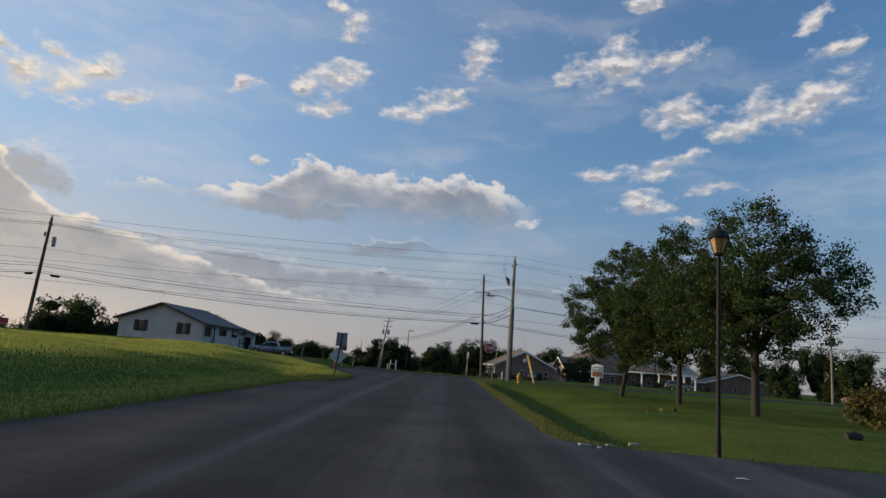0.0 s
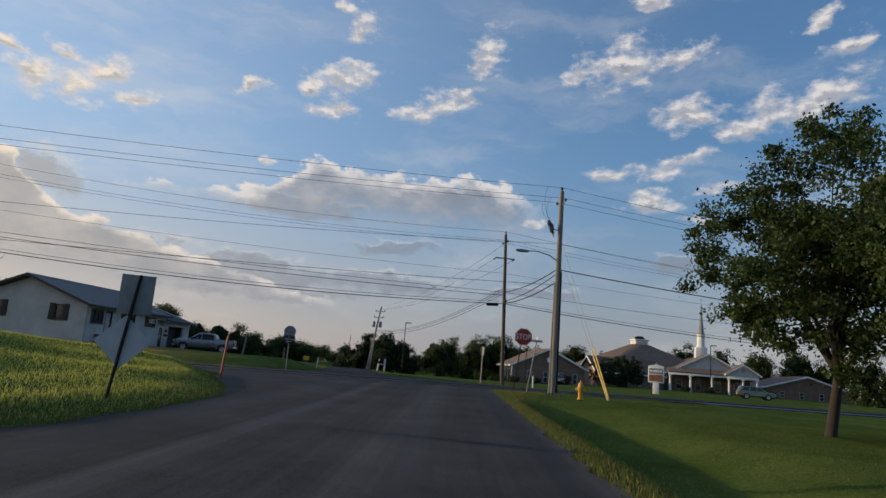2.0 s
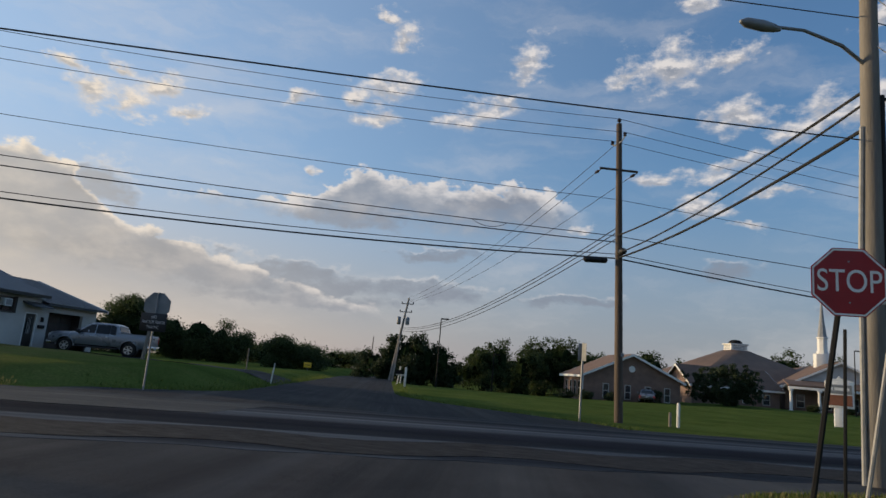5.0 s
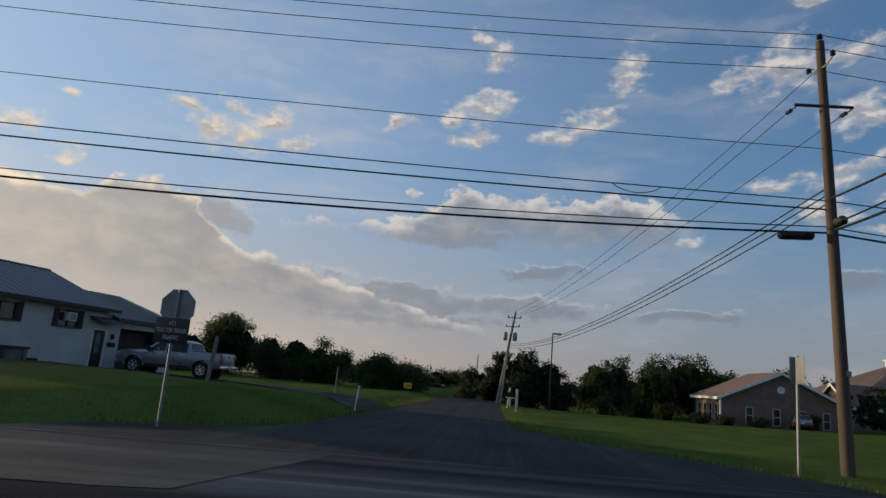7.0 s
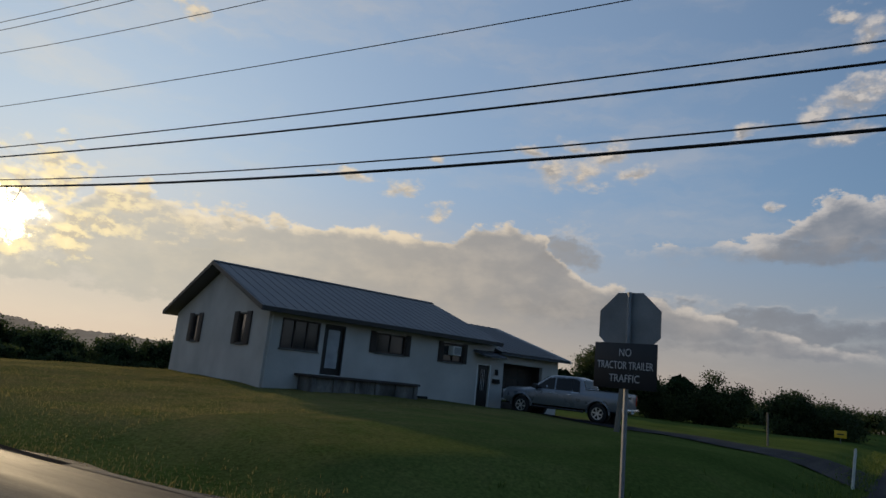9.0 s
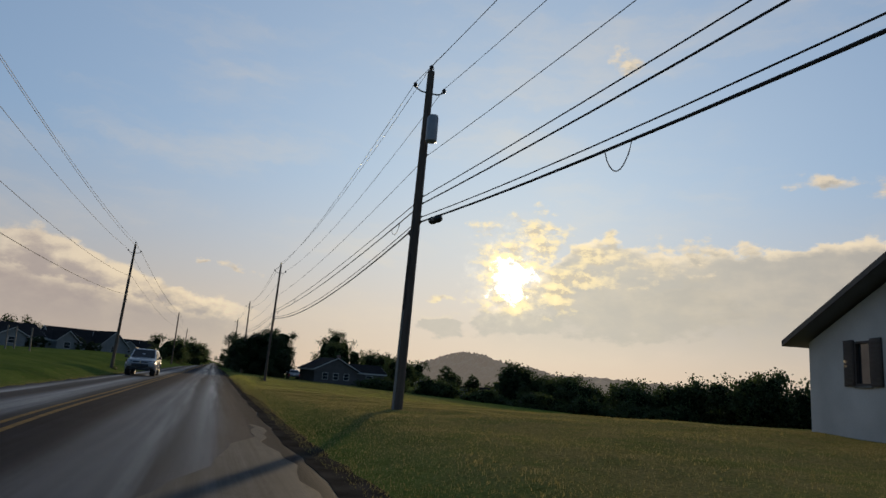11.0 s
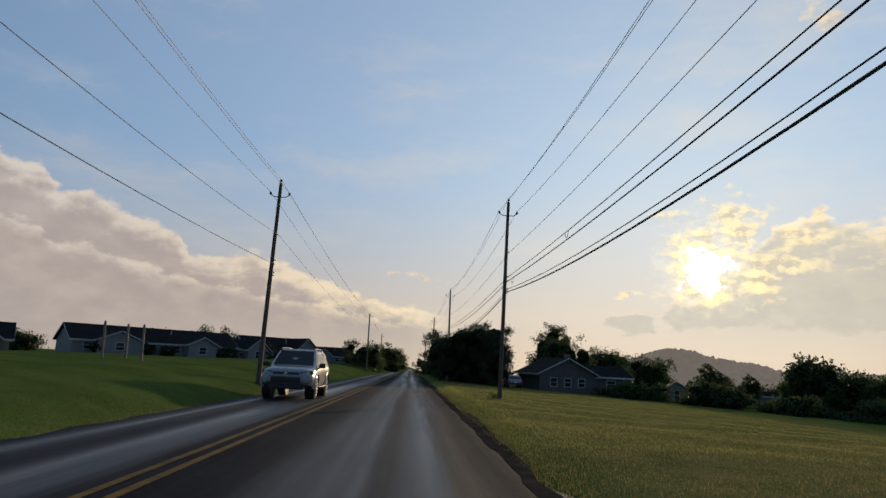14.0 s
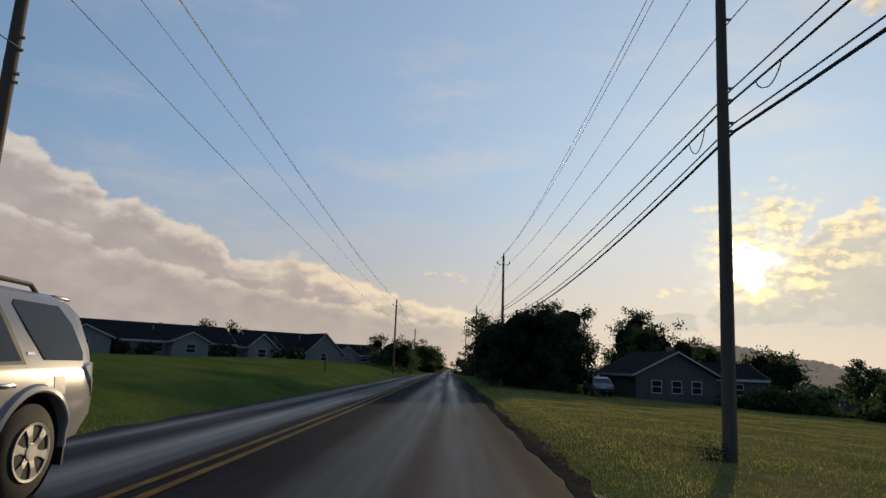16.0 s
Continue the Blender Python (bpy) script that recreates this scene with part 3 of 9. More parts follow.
M = {
    "lawn": grass_mat("lawn_grass", (0.071, 0.106, 0.026), (0.118, 0.156, 0.040), (0.20, 0.182, 0.070), 0.25, 0.32, (((-0.3664, 0.9305), 63.4, 66.0), ((-0.9305, -0.3664), -15.0, -5.0), ((-0.9305, -0.3664), 150.0, 95.0), ((-0.3664, 0.9305), 102.0, 82.0))),
    "asphalt_side": asphalt_mat("old_asphalt", (0.058, 0.055, 0.053), 5.0, 0.12, 0.86, 0.06, STREET_WEAR, 4.36, 0.12),
    "asphalt_main": asphalt_mat("highway_asphalt", (0.018, 0.021, 0.029), 110.3, 0.2, 0.74, 0.14, LANE_WEAR_SHEEN, 57.57),
    "asphalt_old": asphalt_mat("pale_weathered_asphalt", (0.060, 0.060, 0.058), 111.5, 0.25, 0.85, 0.08),
    "broken_asphalt": mat("crumbled_asphalt", (0.042, 0.040, 0.039), 0.9, 0, 0.55, 2.5, 1.0, 16, stretch=(1, 2.2, 1), spec=0.1),
    "bare_aluminium": mat("bare_aluminium_sign_back", (0.46, 0.47, 0.48), 0.55, 0.1, 0.12, 3, 0.05),
    "asphalt_north": asphalt_mat("lane_asphalt", (0.032, 0.031, 0.032), 14.5, 0.15, 0.85, 0.06),
    "dirt": mat("roadside_dirt", (0.055, 0.046, 0.036), 0.95, 0, 0.4, 1.5, 0.9, 25, spec=0.0),
    "yellow_paint": mat("yellow_road_paint", (0.165, 0.095, 0.018), 0.75, 0, 0.45, 2.0, 0.3, 50, spec=0.08),
    "white_paint": mat("worn_white_road_paint", (0.36, 0.36, 0.36), 0.6, 0, 0.35, 1.5, 0.3, 40),
    "pole_brown": mat("brown_pole_wood", (0.105, 0.076, 0.057), 0.85, 0, 0.35, 2.0, 0.5, 30, stretch=(3, 3, 0.15)),
    "pole_grey": mat("weathered_pole_wood", (0.22, 0.20, 0.175), 0.85, 0, 0.3, 2.0, 0.5, 30, stretch=(3, 3, 0.15)),
    "steel": mat("galvanised_steel", (0.26, 0.265, 0.27), 0.6, 0.35, 0.15, 8, 0.1),
    "dull_steel": mat("dull_sign_back", (0.25, 0.26, 0.262), 0.7, 0.2, 0.2, 3, 0.1),
    "black_metal": mat("black_paint_metal", (0.012, 0.012, 0.012), 0.6, 0, 0.2, 4, 0.1, spec=0.2),
    "cable": mat("black_cable", (0.012, 0.012, 0.013), 0.6, 0, 0.1, 4, 0.0),
    "wire": mat("bare_wire", (0.05, 0.05, 0.055), 0.5, 0.4, 0.1, 4, 0.0),
    "porcelain": mat("dark_porcelain", (0.03, 0.02, 0.018), 0.3, 0, 0.1, 4, 0.0),
    "can_grey": mat("grey_transformer_paint", (0.25, 0.26, 0.27), 0.5, 0.1, 0.15, 4, 0.1),
    "white_siding": mat("white_block_wall", (0.50, 0.48, 0.45), 0.8, 0, 0.14, 0.7, 0.3, 22, spec=0.2),
    "white_trim": mat("white_trim_paint", (0.72, 0.72, 0.70), 0.6, 0, 0.08, 2, 0.1),
    "metal_roof": mat("grey_metal_roof", (0.085, 0.092, 0.105), 0.55, 0.2, 0.15, 0.5, 0.05),
    "dark_trim": mat("dark_brown_trim", (0.03, 0.026, 0.023), 0.6, 0, 0.2, 3, 0.1),
    "shutter": mat("brown_shutter_wood", (0.045, 0.033, 0.028), 0.7, 0, 0.25, 4, 0.2),
    "glass": glass_mat("window_glass"),
    "car_glass": mat("tinted_car_glass", (0.008, 0.009, 0.011), 0.08, 0, 0.1, 2.0, 0.0, spec=0.35),
    "frosted": mat("frosted_door_glass", (0.36, 0.38, 0.40), 0.35, 0, 0.2, 2.0, 0.05, 20),
    "door_white": mat("grey_white_door", (0.32, 0.33, 0.34), 0.5, 0, 0.1, 3, 0.1),
    "concrete": mat("porch_concrete", (0.30, 0.29, 0.27), 0.85, 0, 0.3, 1.2, 0.4, 30),
    "brick": mat("brown_brick", (0.23, 0.135, 0.10), 0.85, 0, 0.22, 1.0, 0.4, 14, rand=0.35),
    "brick_dark": mat("mortar_brown", (0.20, 0.132, 0.104), 0.9, 0, 0.2, 1.2, 0.4, 9),
    "shingle": mat("brown_shingle", (0.165, 0.105, 0.075), 0.85, 0, 0.2, 0.8, 0.4, 12, rand=0.2),
    "shingle_dark": mat("charcoal_shingle", (0.020, 0.019, 0.020), 0.95, 0, 0.25, 0.8, 0.4, 12, rand=0.2, spec=0.05),
    "siding_grey": mat("blue_grey_siding", (0.185, 0.19, 0.19), 0.7, 0, 0.12, 0.8, 0.2, 20),
    "siding_dim": mat("weathered_brown_grey_siding", (0.085, 0.078, 0.072), 0.8, 0, 0.2, 0.8, 0.2, 20),
    "siding_pale": mat("pale_siding", (0.45, 0.46, 0.46), 0.7, 0, 0.12, 0.8, 0.2, 20),
    "bark": mat("grey_brown_bark", (0.034, 0.027, 0.022), 0.9, 0, 0.4, 3.0, 0.9, 25, stretch=(2, 2, 0.4)),
    "leaf": leaf_mat("maple_leaf", (0.016, 0.036, 0.009), (0.070, 0.102, 0.028), 0.42),
    "leaf_far": leaf_mat("wood_leaf", (0.022, 0.038, 0.012), (0.068, 0.095, 0.032), 0.48),
    "crown_shade": mat("crown_shade_fill", (0.016, 0.027, 0.011), 0.95, 0, 0.5, 1.2, 0.8, 6, spec=0.0),
    "leaf_dark": leaf_mat("evergreen_needle", (0.016, 0.028, 0.011), (0.042, 0.062, 0.024), 0.34),
    "leaf_red": leaf_mat("reddish_bush_leaf", (0.05, 0.055, 0.015), (0.14, 0.115, 0.035), 0.3),
    "blade": leaf_mat("grass_blade", (0.045, 0.085, 0.012), (0.15, 0.185, 0.040), 0.5),
    # next two are paler copies of the blade, low sunlight put into their colour
    "blade_sunlit": leaf_mat("sunlit_bank_blade", (0.20, 0.245, 0.042), (0.44, 0.445, 0.11), 0.55),
    "blade_backlit": leaf_mat("backlit_field_blade", (0.16, 0.185, 0.036), (0.36, 0.345, 0.10), 0.6),
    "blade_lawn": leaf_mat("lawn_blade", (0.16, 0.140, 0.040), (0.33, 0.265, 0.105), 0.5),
    "blade_dry": leaf_mat("dry_grass_blade", (0.12, 0.11, 0.03), (0.28, 0.24, 0.09), 0.35),
    "stop_red": mat("stop_sign_red", (0.32, 0.014, 0.018), 0.4, 0, 0.12, 4, 0.05),
    "sign_white": mat("reflective_white", (0.78, 0.78, 0.76), 0.4, 0, 0.06, 4, 0.05),
    "sign_black": mat("black_sign_face", (0.012, 0.012, 0.014), 0.45, 0, 0.15, 4, 0.05),
    "worn_edge": mat("sandy_worn_asphalt", (0.085, 0.083, 0.082), 0.85, 0, 0.4, 0.8, 0.6, 40, spec=0.1),
    "stained_concrete": mat("stained_porch_concrete", (0.20, 0.19, 0.175), 0.9, 0, 0.45, 1.6, 0.5, 18, stretch=(1, 1, 0.35), stain=(0.045, 0.042, 0.038)),
    "letter_grey": mat("faded_white_letters", (0.55, 0.55, 0.55), 0.5, 0, 0.1, 4, 0.05),
    "hydrant": mat("hydrant_yellow_enamel", (0.62, 0.33, 0.03), 0.42, 0, 0.2, 6, 0.2, 40),
    "guard_yellow": mat("yellow_plastic_guard", (0.72, 0.46, 0.03), 0.5, 0, 0.12, 4, 0.05),
    "sign_yellow": mat("yellow_sign", (0.65, 0.42, 0.02), 0.45, 0, 0.1, 4, 0.05),
    "wood_post": mat("grey_fence_wood", (0.20, 0.175, 0.145), 0.85, 0, 0.3, 3, 0.5, 30, stretch=(3, 3, 0.3)),
    "post_white": mat("white_post_paint", (0.62, 0.62, 0.58), 0.6, 0, 0.15, 4, 0.1),
    "lamp_glass": mat("amber_lantern_glass", (0.46, 0.28, 0.09), 0.3, 0, 0.15, 8, 0.05),
    "tyre": mat("black_tyre_rubber", (0.013, 0.013, 0.014), 0.8, 0, 0.15, 6, 0.2),
    "alloy": mat("silver_alloy", (0.55, 0.56, 0.57), 0.3, 0.9, 0.06, 6, 0.0),
    "chrome": mat("chrome_trim", (0.62, 0.63, 0.65), 0.18, 1.0, 0.05, 6, 0.0),
    "car_silver": mat("silver_blue_car_paint", (0.22, 0.235, 0.26), 0.28, 0.5, 0.06, 1.0, 0.0),
    "car_white": mat("white_car_paint", (0.27, 0.265, 0.27), 0.22, 0.0, 0.04, 1.0, 0.0),
    "car_green": mat("sage_green_car_paint", (0.17, 0.19, 0.14), 0.3, 0.5, 0.05, 1.0, 0.0),
    "car_red": mat("rust_red_car_paint", (0.24, 0.06, 0.035), 0.35, 0.1, 0.08, 1.0, 0.0),
    "car_dark": mat("dark_blue_car_paint", (0.03, 0.035, 0.05), 0.3, 0.3, 0.06, 1.0, 0.0),
    "car_black": mat("black_plastic", (0.02, 0.02, 0.022), 0.6, 0, 0.15, 5, 0.1),
    "lens_red": mat("red_lamp_lens", (0.35, 0.02, 0.015), 0.2, 0, 0.05, 5, 0.0),
    "lens_clear": mat("clear_lamp_lens", (0.7, 0.7, 0.7), 0.12, 0.2, 0.05, 5, 0.0),
    "board_brown": mat("rust_letter_board", (0.26, 0.10, 0.055), 0.6, 0, 0.15, 3, 0.1),
    "red_plastic": mat("faded_red_plastic", (0.36, 0.045, 0.025), 0.5, 0, 0.15, 4, 0.1),
    "blue_plastic": mat("blue_plastic", (0.02, 0.08, 0.32), 0.5, 0, 0.15, 4, 0.1),
    "hill_wood_haze": haze_glow_mat("haze_glow_hillside", (0.06, 0.075, 0.045)),
    "trim_dim": mat("weathered_white_trim", (0.42, 0.42, 0.40), 0.6, 0, 0.12, 2, 0.1),
    "stone": mat("grey_brown_rock", (0.22, 0.17, 0.13), 0.9, 0, 0.3, 4, 0.6, 20),
}


# ---- builders ----
class Shape:
    """Collects faces for one mesh."""

    def __init__(self):
        self.v, self.f = [], []

    def add(self, verts, faces):
        k = len(self.v)
        self.v += [tuple(p) for p in verts]
        self.f += [tuple(k + i for i in q) for q in faces]
        return self

    def box(self, x0, x1, y0, y1, z0, z1, b=0.0):
        if b <= 0:
            return self.add([(x0, y0, z0), (x1, y0, z0), (x1, y1, z0), (x0, y1, z0), (x0, y0, z1), (x1, y0, z1), (x1, y1, z1), (x0, y1, z1)],
                            [(3, 2, 1, 0), (4, 5, 6, 7), (0, 1, 5, 4), (1, 2, 6, 5), (2, 3, 7, 6), (3, 0, 4, 7)])
        bm = bmesh.new()
        bmesh.ops.create_cube(bm, size=1)
        for v in bm.verts:
            v.co = Vector(((x0 + x1) / 2 + v.co.x * (x1 - x0), (y0 + y1) / 2 + v.co.y * (y1 - y0), (z0 + z1) / 2 + v.co.z * (z1 - z0)))
        bmesh.ops.bevel(bm, geom=bm.edges[:], offset=b, segments=2, affect="EDGES", profile=0.5)
        bm.verts.index_update()
        self.add([v.co[:] for v in bm.verts], [[v.index for v in f.verts] for f in bm.faces])
        bm.free()
        return self

    def tube(self, pts, radii, n=8, cap=True):
        pts = [Vector(p) for p in pts]
        if isinstance(radii, (int, float)):
            radii = [radii] * len(pts)
        rings = []
        for i, p in enumerate(pts):
            d = (pts[min(i + 1, len(pts) - 1)] - pts[max(i - 1, 0)]).normalized()
            a = d.cross(Vector((0, 0, 1)) if abs(d.z) < 0.9 else Vector((1, 0, 0))).normalized()
            b = d.cross(a)
            rings.append([p + (a * math.cos(t) + b * math.sin(t)) * radii[i] for t in (2 * math.pi * k / n for k in range(n))])
        verts = [v for r in rings for v in r]
        faces = [(i * n + k, i * n + (k + 1) % n, (i + 1) * n + (k + 1) % n, (i + 1) * n + k) for i in range(len(pts) - 1) for k in range(n)]
        if cap:
            faces += [tuple(range(n - 1, -1, -1)), tuple((len(pts) - 1) * n + k for k in range(n))]
        return self.add(verts, faces)

    def prism(self, poly, axis, a, b):
        """A polygon in the plane across the axis ('x': y, z; 'y': x, z; 'z': x, y), drawn out from a to b."""
        def at(p, t):
            return {"x": (t, p[0], p[1]), "y": (p[0], t, p[1]), "z": (p[0], p[1], t)}[axis]
        n = len(poly)
        return self.add([at(p, a) for p in poly] + [at(p, b) for p in poly],
                        [tuple(range(n - 1, -1, -1)), tuple(range(n, 2 * n))] + [(i, (i + 1) % n, n + (i + 1) % n, n + i) for i in range(n)])

    def lathe(self, profile, n=16, at=(0, 0, 0)):
        verts = [(at[0] + r * math.cos(2 * math.pi * k / n), at[1] + r * math.sin(2 * math.pi * k / n), at[2] + z) for r, z in profile for k in range(n)]
        m = len(profile)
        faces = [(i * n + k, i * n + (k + 1) % n, (i + 1) * n + (k + 1) % n, (i + 1) * n + k) for i in range(m - 1) for k in range(n)]
        faces += [tuple(range(n - 1, -1, -1)), tuple((m - 1) * n + k for k in range(n))]
        return self.add(verts, faces)

    def mesh(self, name, smooth=True):
        me = bpy.data.meshes.new(name)
        me.from_pydata(self.v, [], self.f)
        me.validate()
        bm = bmesh.new()
        bm.from_mesh(me)
        bmesh.ops.recalc_face_normals(bm, faces=bm.faces[:])
        bm.to_mesh(me)
        bm.free()
        if smooth:
            me.shade_smooth()
            me.set_sharp_from_angle(angle=radians(38))
        return me


def part(name, shape, material, parent=None, label="", m=None):
    me = shape.mesh(name) if isinstance(shape, Shape) else shape
    if not me.materials:
        me.materials.append(M[material])
    ob = new(name, me)
    ob.parent = parent
    if m is not None:
        ob.matrix_basis = m
    return tagged(ob, label) if label else ob


def thing(name, label, category, at=(0, 0, 0), rz=0.0, group="", kind="", rx=0.0, ry=0.0):
    ob = new(name)
    ob.empty_display_size = 0.3
    ob.matrix_basis = pose(*at, rx, ry, rz)
    return tagged(ob, label, category, group, kind)


def text_mesh(words, size, depth=0.004):
    """Letters of the built-in font as a mesh in the x, z plane, centred."""
    cu = bpy.data.curves.new("letters", "FONT")
    cu.body, cu.size, cu.align_x, cu.align_y, cu.extrude = words, size, "CENTER", "CENTER", depth
    ob = bpy.data.objects.new("letters", cu)
    me = bpy.data.meshes.new_from_object(ob)
    bpy.data.objects.remove(ob)
    me.transform(Matrix.Rotation(radians(90), 4, "X"))
    return me

# ---- ground and roads ----
WX, WY = -0.9305, -0.3664            # the highway's way west; its right side is (-0.3664, 0.9305)
V_LEFT, V_MID, V_RIGHT = 54.4, 58.25, 63.6


def smooth(a, b, t):
    t = np.clip((t - a) / (b - a), 0, 1)
    return t * t * (3 - 2 * t)


def bend(u):
    """How far the highway swings to its right, west of the crossing."""
    return (-0.36 + 0.0215 * (u - 15)) * smooth(-12, 14, u)


def uv(x, y):
    """Metres along the highway and across it."""
    u = WX * x + WY * y
    return u, WY * x - WX * y - bend(u)


def xy(u, v):
    v = v + bend(u)
    return WX * u + WY * v, WY * u - WX * v


def side_mid(y):
    return 3.5 - 0.087 * (y - 10)


def north_mid(y):
    return -9.8 - 0.26 * (y - 84)


def side_edges(y):
    left = side_mid(y) - 4.65 - 3.0 * smooth(38, 50, y) - 6.0 * smooth(49, 55, y) ** 2 + 1.3 * smooth(27, 34, y) * smooth(53, 43, y)
    right = side_mid(y) + 4.65 + 4.5 * smooth(56.5, 61.5, y) ** 2 + 0.9 * smooth(13.2, 12.4, y) + 22.0 * smooth(12.7, 11.0, y)
    return left, right


def north_edges(y):
    left = north_mid(y) - 3.1 - 4.0 * smooth(73, 64, y) ** 2
    right = north_mid(y) + 3.1 + 7.5 * smooth(84, 69, y) ** 1.6
    return left, right


def z_main(u, v):
    return 0.03 - 0.0045 * np.maximum(u - 8, 0) * smooth(5, 25, u) + 0.002 * np.maximum(u - 75, 0) - 0.018 * np.abs(v - V_MID)


def z_side(y):
    return np.where(y < 60, -0.57 + 0.0095 * (y + 1.5), -0.08 - 0.0075 * (y - 66) - 0.010 * np.maximum(y - 120, 0))


def z_road(x, y):
    """The pavement's height, blended where the lanes meet the highway."""
    u, v = uv(x, y)
    d = np.maximum(np.maximum(V_LEFT - v, v - V_RIGHT), 0)
    k = smooth(0, 9, d)
    return z_main(u, np.clip(v, V_LEFT, V_RIGHT)) * (1 - k) + z_side(y) * k


def z_lawn(x, y):
    """The grass well away from the pavement."""
    u, v = uv(x, y)
    west_of_side = smooth(-2, 4, side_mid(y) - x)
    south = smooth(1, -1, v - V_MID)
    d_main = np.maximum(V_LEFT - v, 0)
    d_side = np.maximum(side_mid(y) - 4.65 - x, 0)
    d = np.minimum(d_main, d_side)
    sw = 0.28 * smooth(0, 2.0, d_main) * smooth(20, 40, u) + (0.95 * smooth(1.5, 11, d) * smooth(32, 42, y) + (0.58 * smooth(1.4, 6.4, d) + 0.37 * smooth(4.5, 13, d)) * smooth(42, 32, y))
    sw = sw - 0.30 * smooth(0, 1.5, d_side) * smooth(4.5, 2.5, d_side) * smooth(34, 22, y)
    sw = sw + 0.22 * smooth(28, 42, y) * smooth(0.2, 2, d)
    sw = sw - 0.45 * (1 - smooth(0, 12, d)) * smooth(25, -5, y)
    sw = sw + 0.75 * np.exp(-((x + 128) ** 2 + (y + 30) ** 2) / 26.0 ** 2)
    sw = sw - 0.80 * smooth(6, 34, d_main) * smooth(22, 42, u)
    se = -0.22 + 0.24 * smooth(48, 55, y) * smooth(24, 12, x) + 0.006 * np.clip(x - 20, 0, 60) - 0.20 * smooth(20, 4, y)
    nw = -0.05 + 0.80 * np.exp(-(((x + 33) / 21) ** 2 + ((y - 74) / 15) ** 2)) + 0.22 * np.exp(-((u - 14) ** 2 + (v - 68) ** 2) / 90)
    nw = nw + 0.34 * np.exp(-((x + 13) ** 2 + (y - 70) ** 2) / 8.0 ** 2)
    nw = nw - 0.046 * np.clip(v - 65, 0, 60) * smooth(8, 62, u) - 0.003 * np.clip(u - 30, 0, 80) - 0.006 * np.clip(y - 95, 0, 200)
    ne = -0.20 - 0.022 * np.clip(y - 92, 0, 60) * np.clip((26 - x) / 26, 0, 1)
    east_of_north = smooth(-3, 3, x - north_mid(y))
    return south * (west_of_side * sw + (1 - west_of_side) * se) + (1 - south) * (east_of_north * ne + (1 - east_of_north) * nw)


def off_road(x, y):
    """Metres to the nearest pavement's edge; below zero on it."""
    u, v = uv(x, y)
    a = np.maximum(V_LEFT - v, v - V_RIGHT)
    l, r = side_edges(y)
    b = np.where(v < V_MID, np.maximum(l - x, x - r), 99)
    l, r = north_edges(y)
    c = np.where(v > V_MID, np.maximum(l - x, x - r), 99)
    return np.minimum(np.minimum(a, b), c)


def z_ground(x, y):
    x, y = np.asarray(x, float), np.asarray(y, float)
    d = off_road(x, y)
    road = z_road(x, y)
    k = smooth(0.0, 2.4 - 0.9 * smooth(28, 34, y) * smooth(50, 44, y) * (x < side_mid(y)), d)
    swale = -0.42 * smooth(0.3, 1.7, d) * smooth(5.0, 2.4, d) * smooth(0, 3, x - side_mid(y)) * smooth(55, 45, y) * smooth(10, 16, y)
    z = (road - 0.02) * (1 - k) + z_lawn(x, y) * k + swale
    z = np.where(d < 0, road - 0.05 - 0.10 * smooth(0, -0.7, d), z)
    far = np.hypot(x + 40, y - 60)
    bumps = 0.05 * (np.sin(x * 0.9 + 1.3 * np.sin(y * 0.37)) * np.sin(y * 0.8 + np.sin(x * 0.53))) * smooth(0.8, 3, d)
    return z + bumps - 0.012 * np.clip(far - 170, 0, 4000) * (x < -60) * (uv(x, y)[1] > V_RIGHT)


def axis_steps(lo, hi, near_lo, near_hi, step):
    a = list(np.arange(near_lo, near_hi + 0.01, step))
    g = step
    while a[-1] < hi:
        g *= 1.16
        a.append(a[-1] + g)
    g = step
    while a[0] > lo:
        g *= 1.16
        a.insert(0, a[0] - g)
    return np.array(a)


def sheet(name, xs, ys, material):
    X, Y = np.meshgrid(xs, ys)
    Z = z_ground(X, Y)
    verts = np.stack([X, Y, Z], -1).reshape(-1, 3)
    n, m = len(xs), len(ys)
    i, j = np.meshgrid(np.arange(n - 1), np.arange(m - 1))
    a = (j * n + i).ravel()
    faces = np.stack([a, a + 1, a + n + 1, a + n], -1)
    me = bpy.data.meshes.new(name)
    me.from_pydata(verts.tolist(), [], faces.tolist())
    me.shade_smooth()
    me.materials.append(M[material])
    return new(name, me)


tagged(sheet("ground", axis_steps(-2600, 2600, -110, 46, 0.8), axis_steps(-2600, 2600, -14, 112, 0.8), "lawn"),
       "mown green lawn with dry straw-coloured patches", "lawn", kind="structure")


def strip(name, rows, material, label, lift=0.0):
    """A pavement from rows of points across it, with a short skirt down into the grass."""
    s = Shape()
    w = len(rows[0])
    verts = []
    for r in rows:
        line = [(x, y, float(z_road(np.float64(x), np.float64(y))) + lift) for x, y in r]
        verts += [(line[0][0], line[0][1], line[0][2] - 0.25)] + line + [(line[-1][0], line[-1][1], line[-1][2] - 0.25)]
    w += 2
    s.add(verts, [(i * w + k, i * w + k + 1, (i + 1) * w + k + 1, (i + 1) * w + k) for i in range(len(rows) - 1) for k in range(w - 1)])
    me = s.mesh(name)
    me.materials.append(M[material])
    return tagged(new(name, me), label, "road", kind="structure")


def ragged(t, k=0.0):
    return 0.10 * math.sin(t * 1.7 + k) + 0.07 * math.sin(t * 4.1 + 2 * k) + 0.05 * math.sin(t * 9.7 + k)


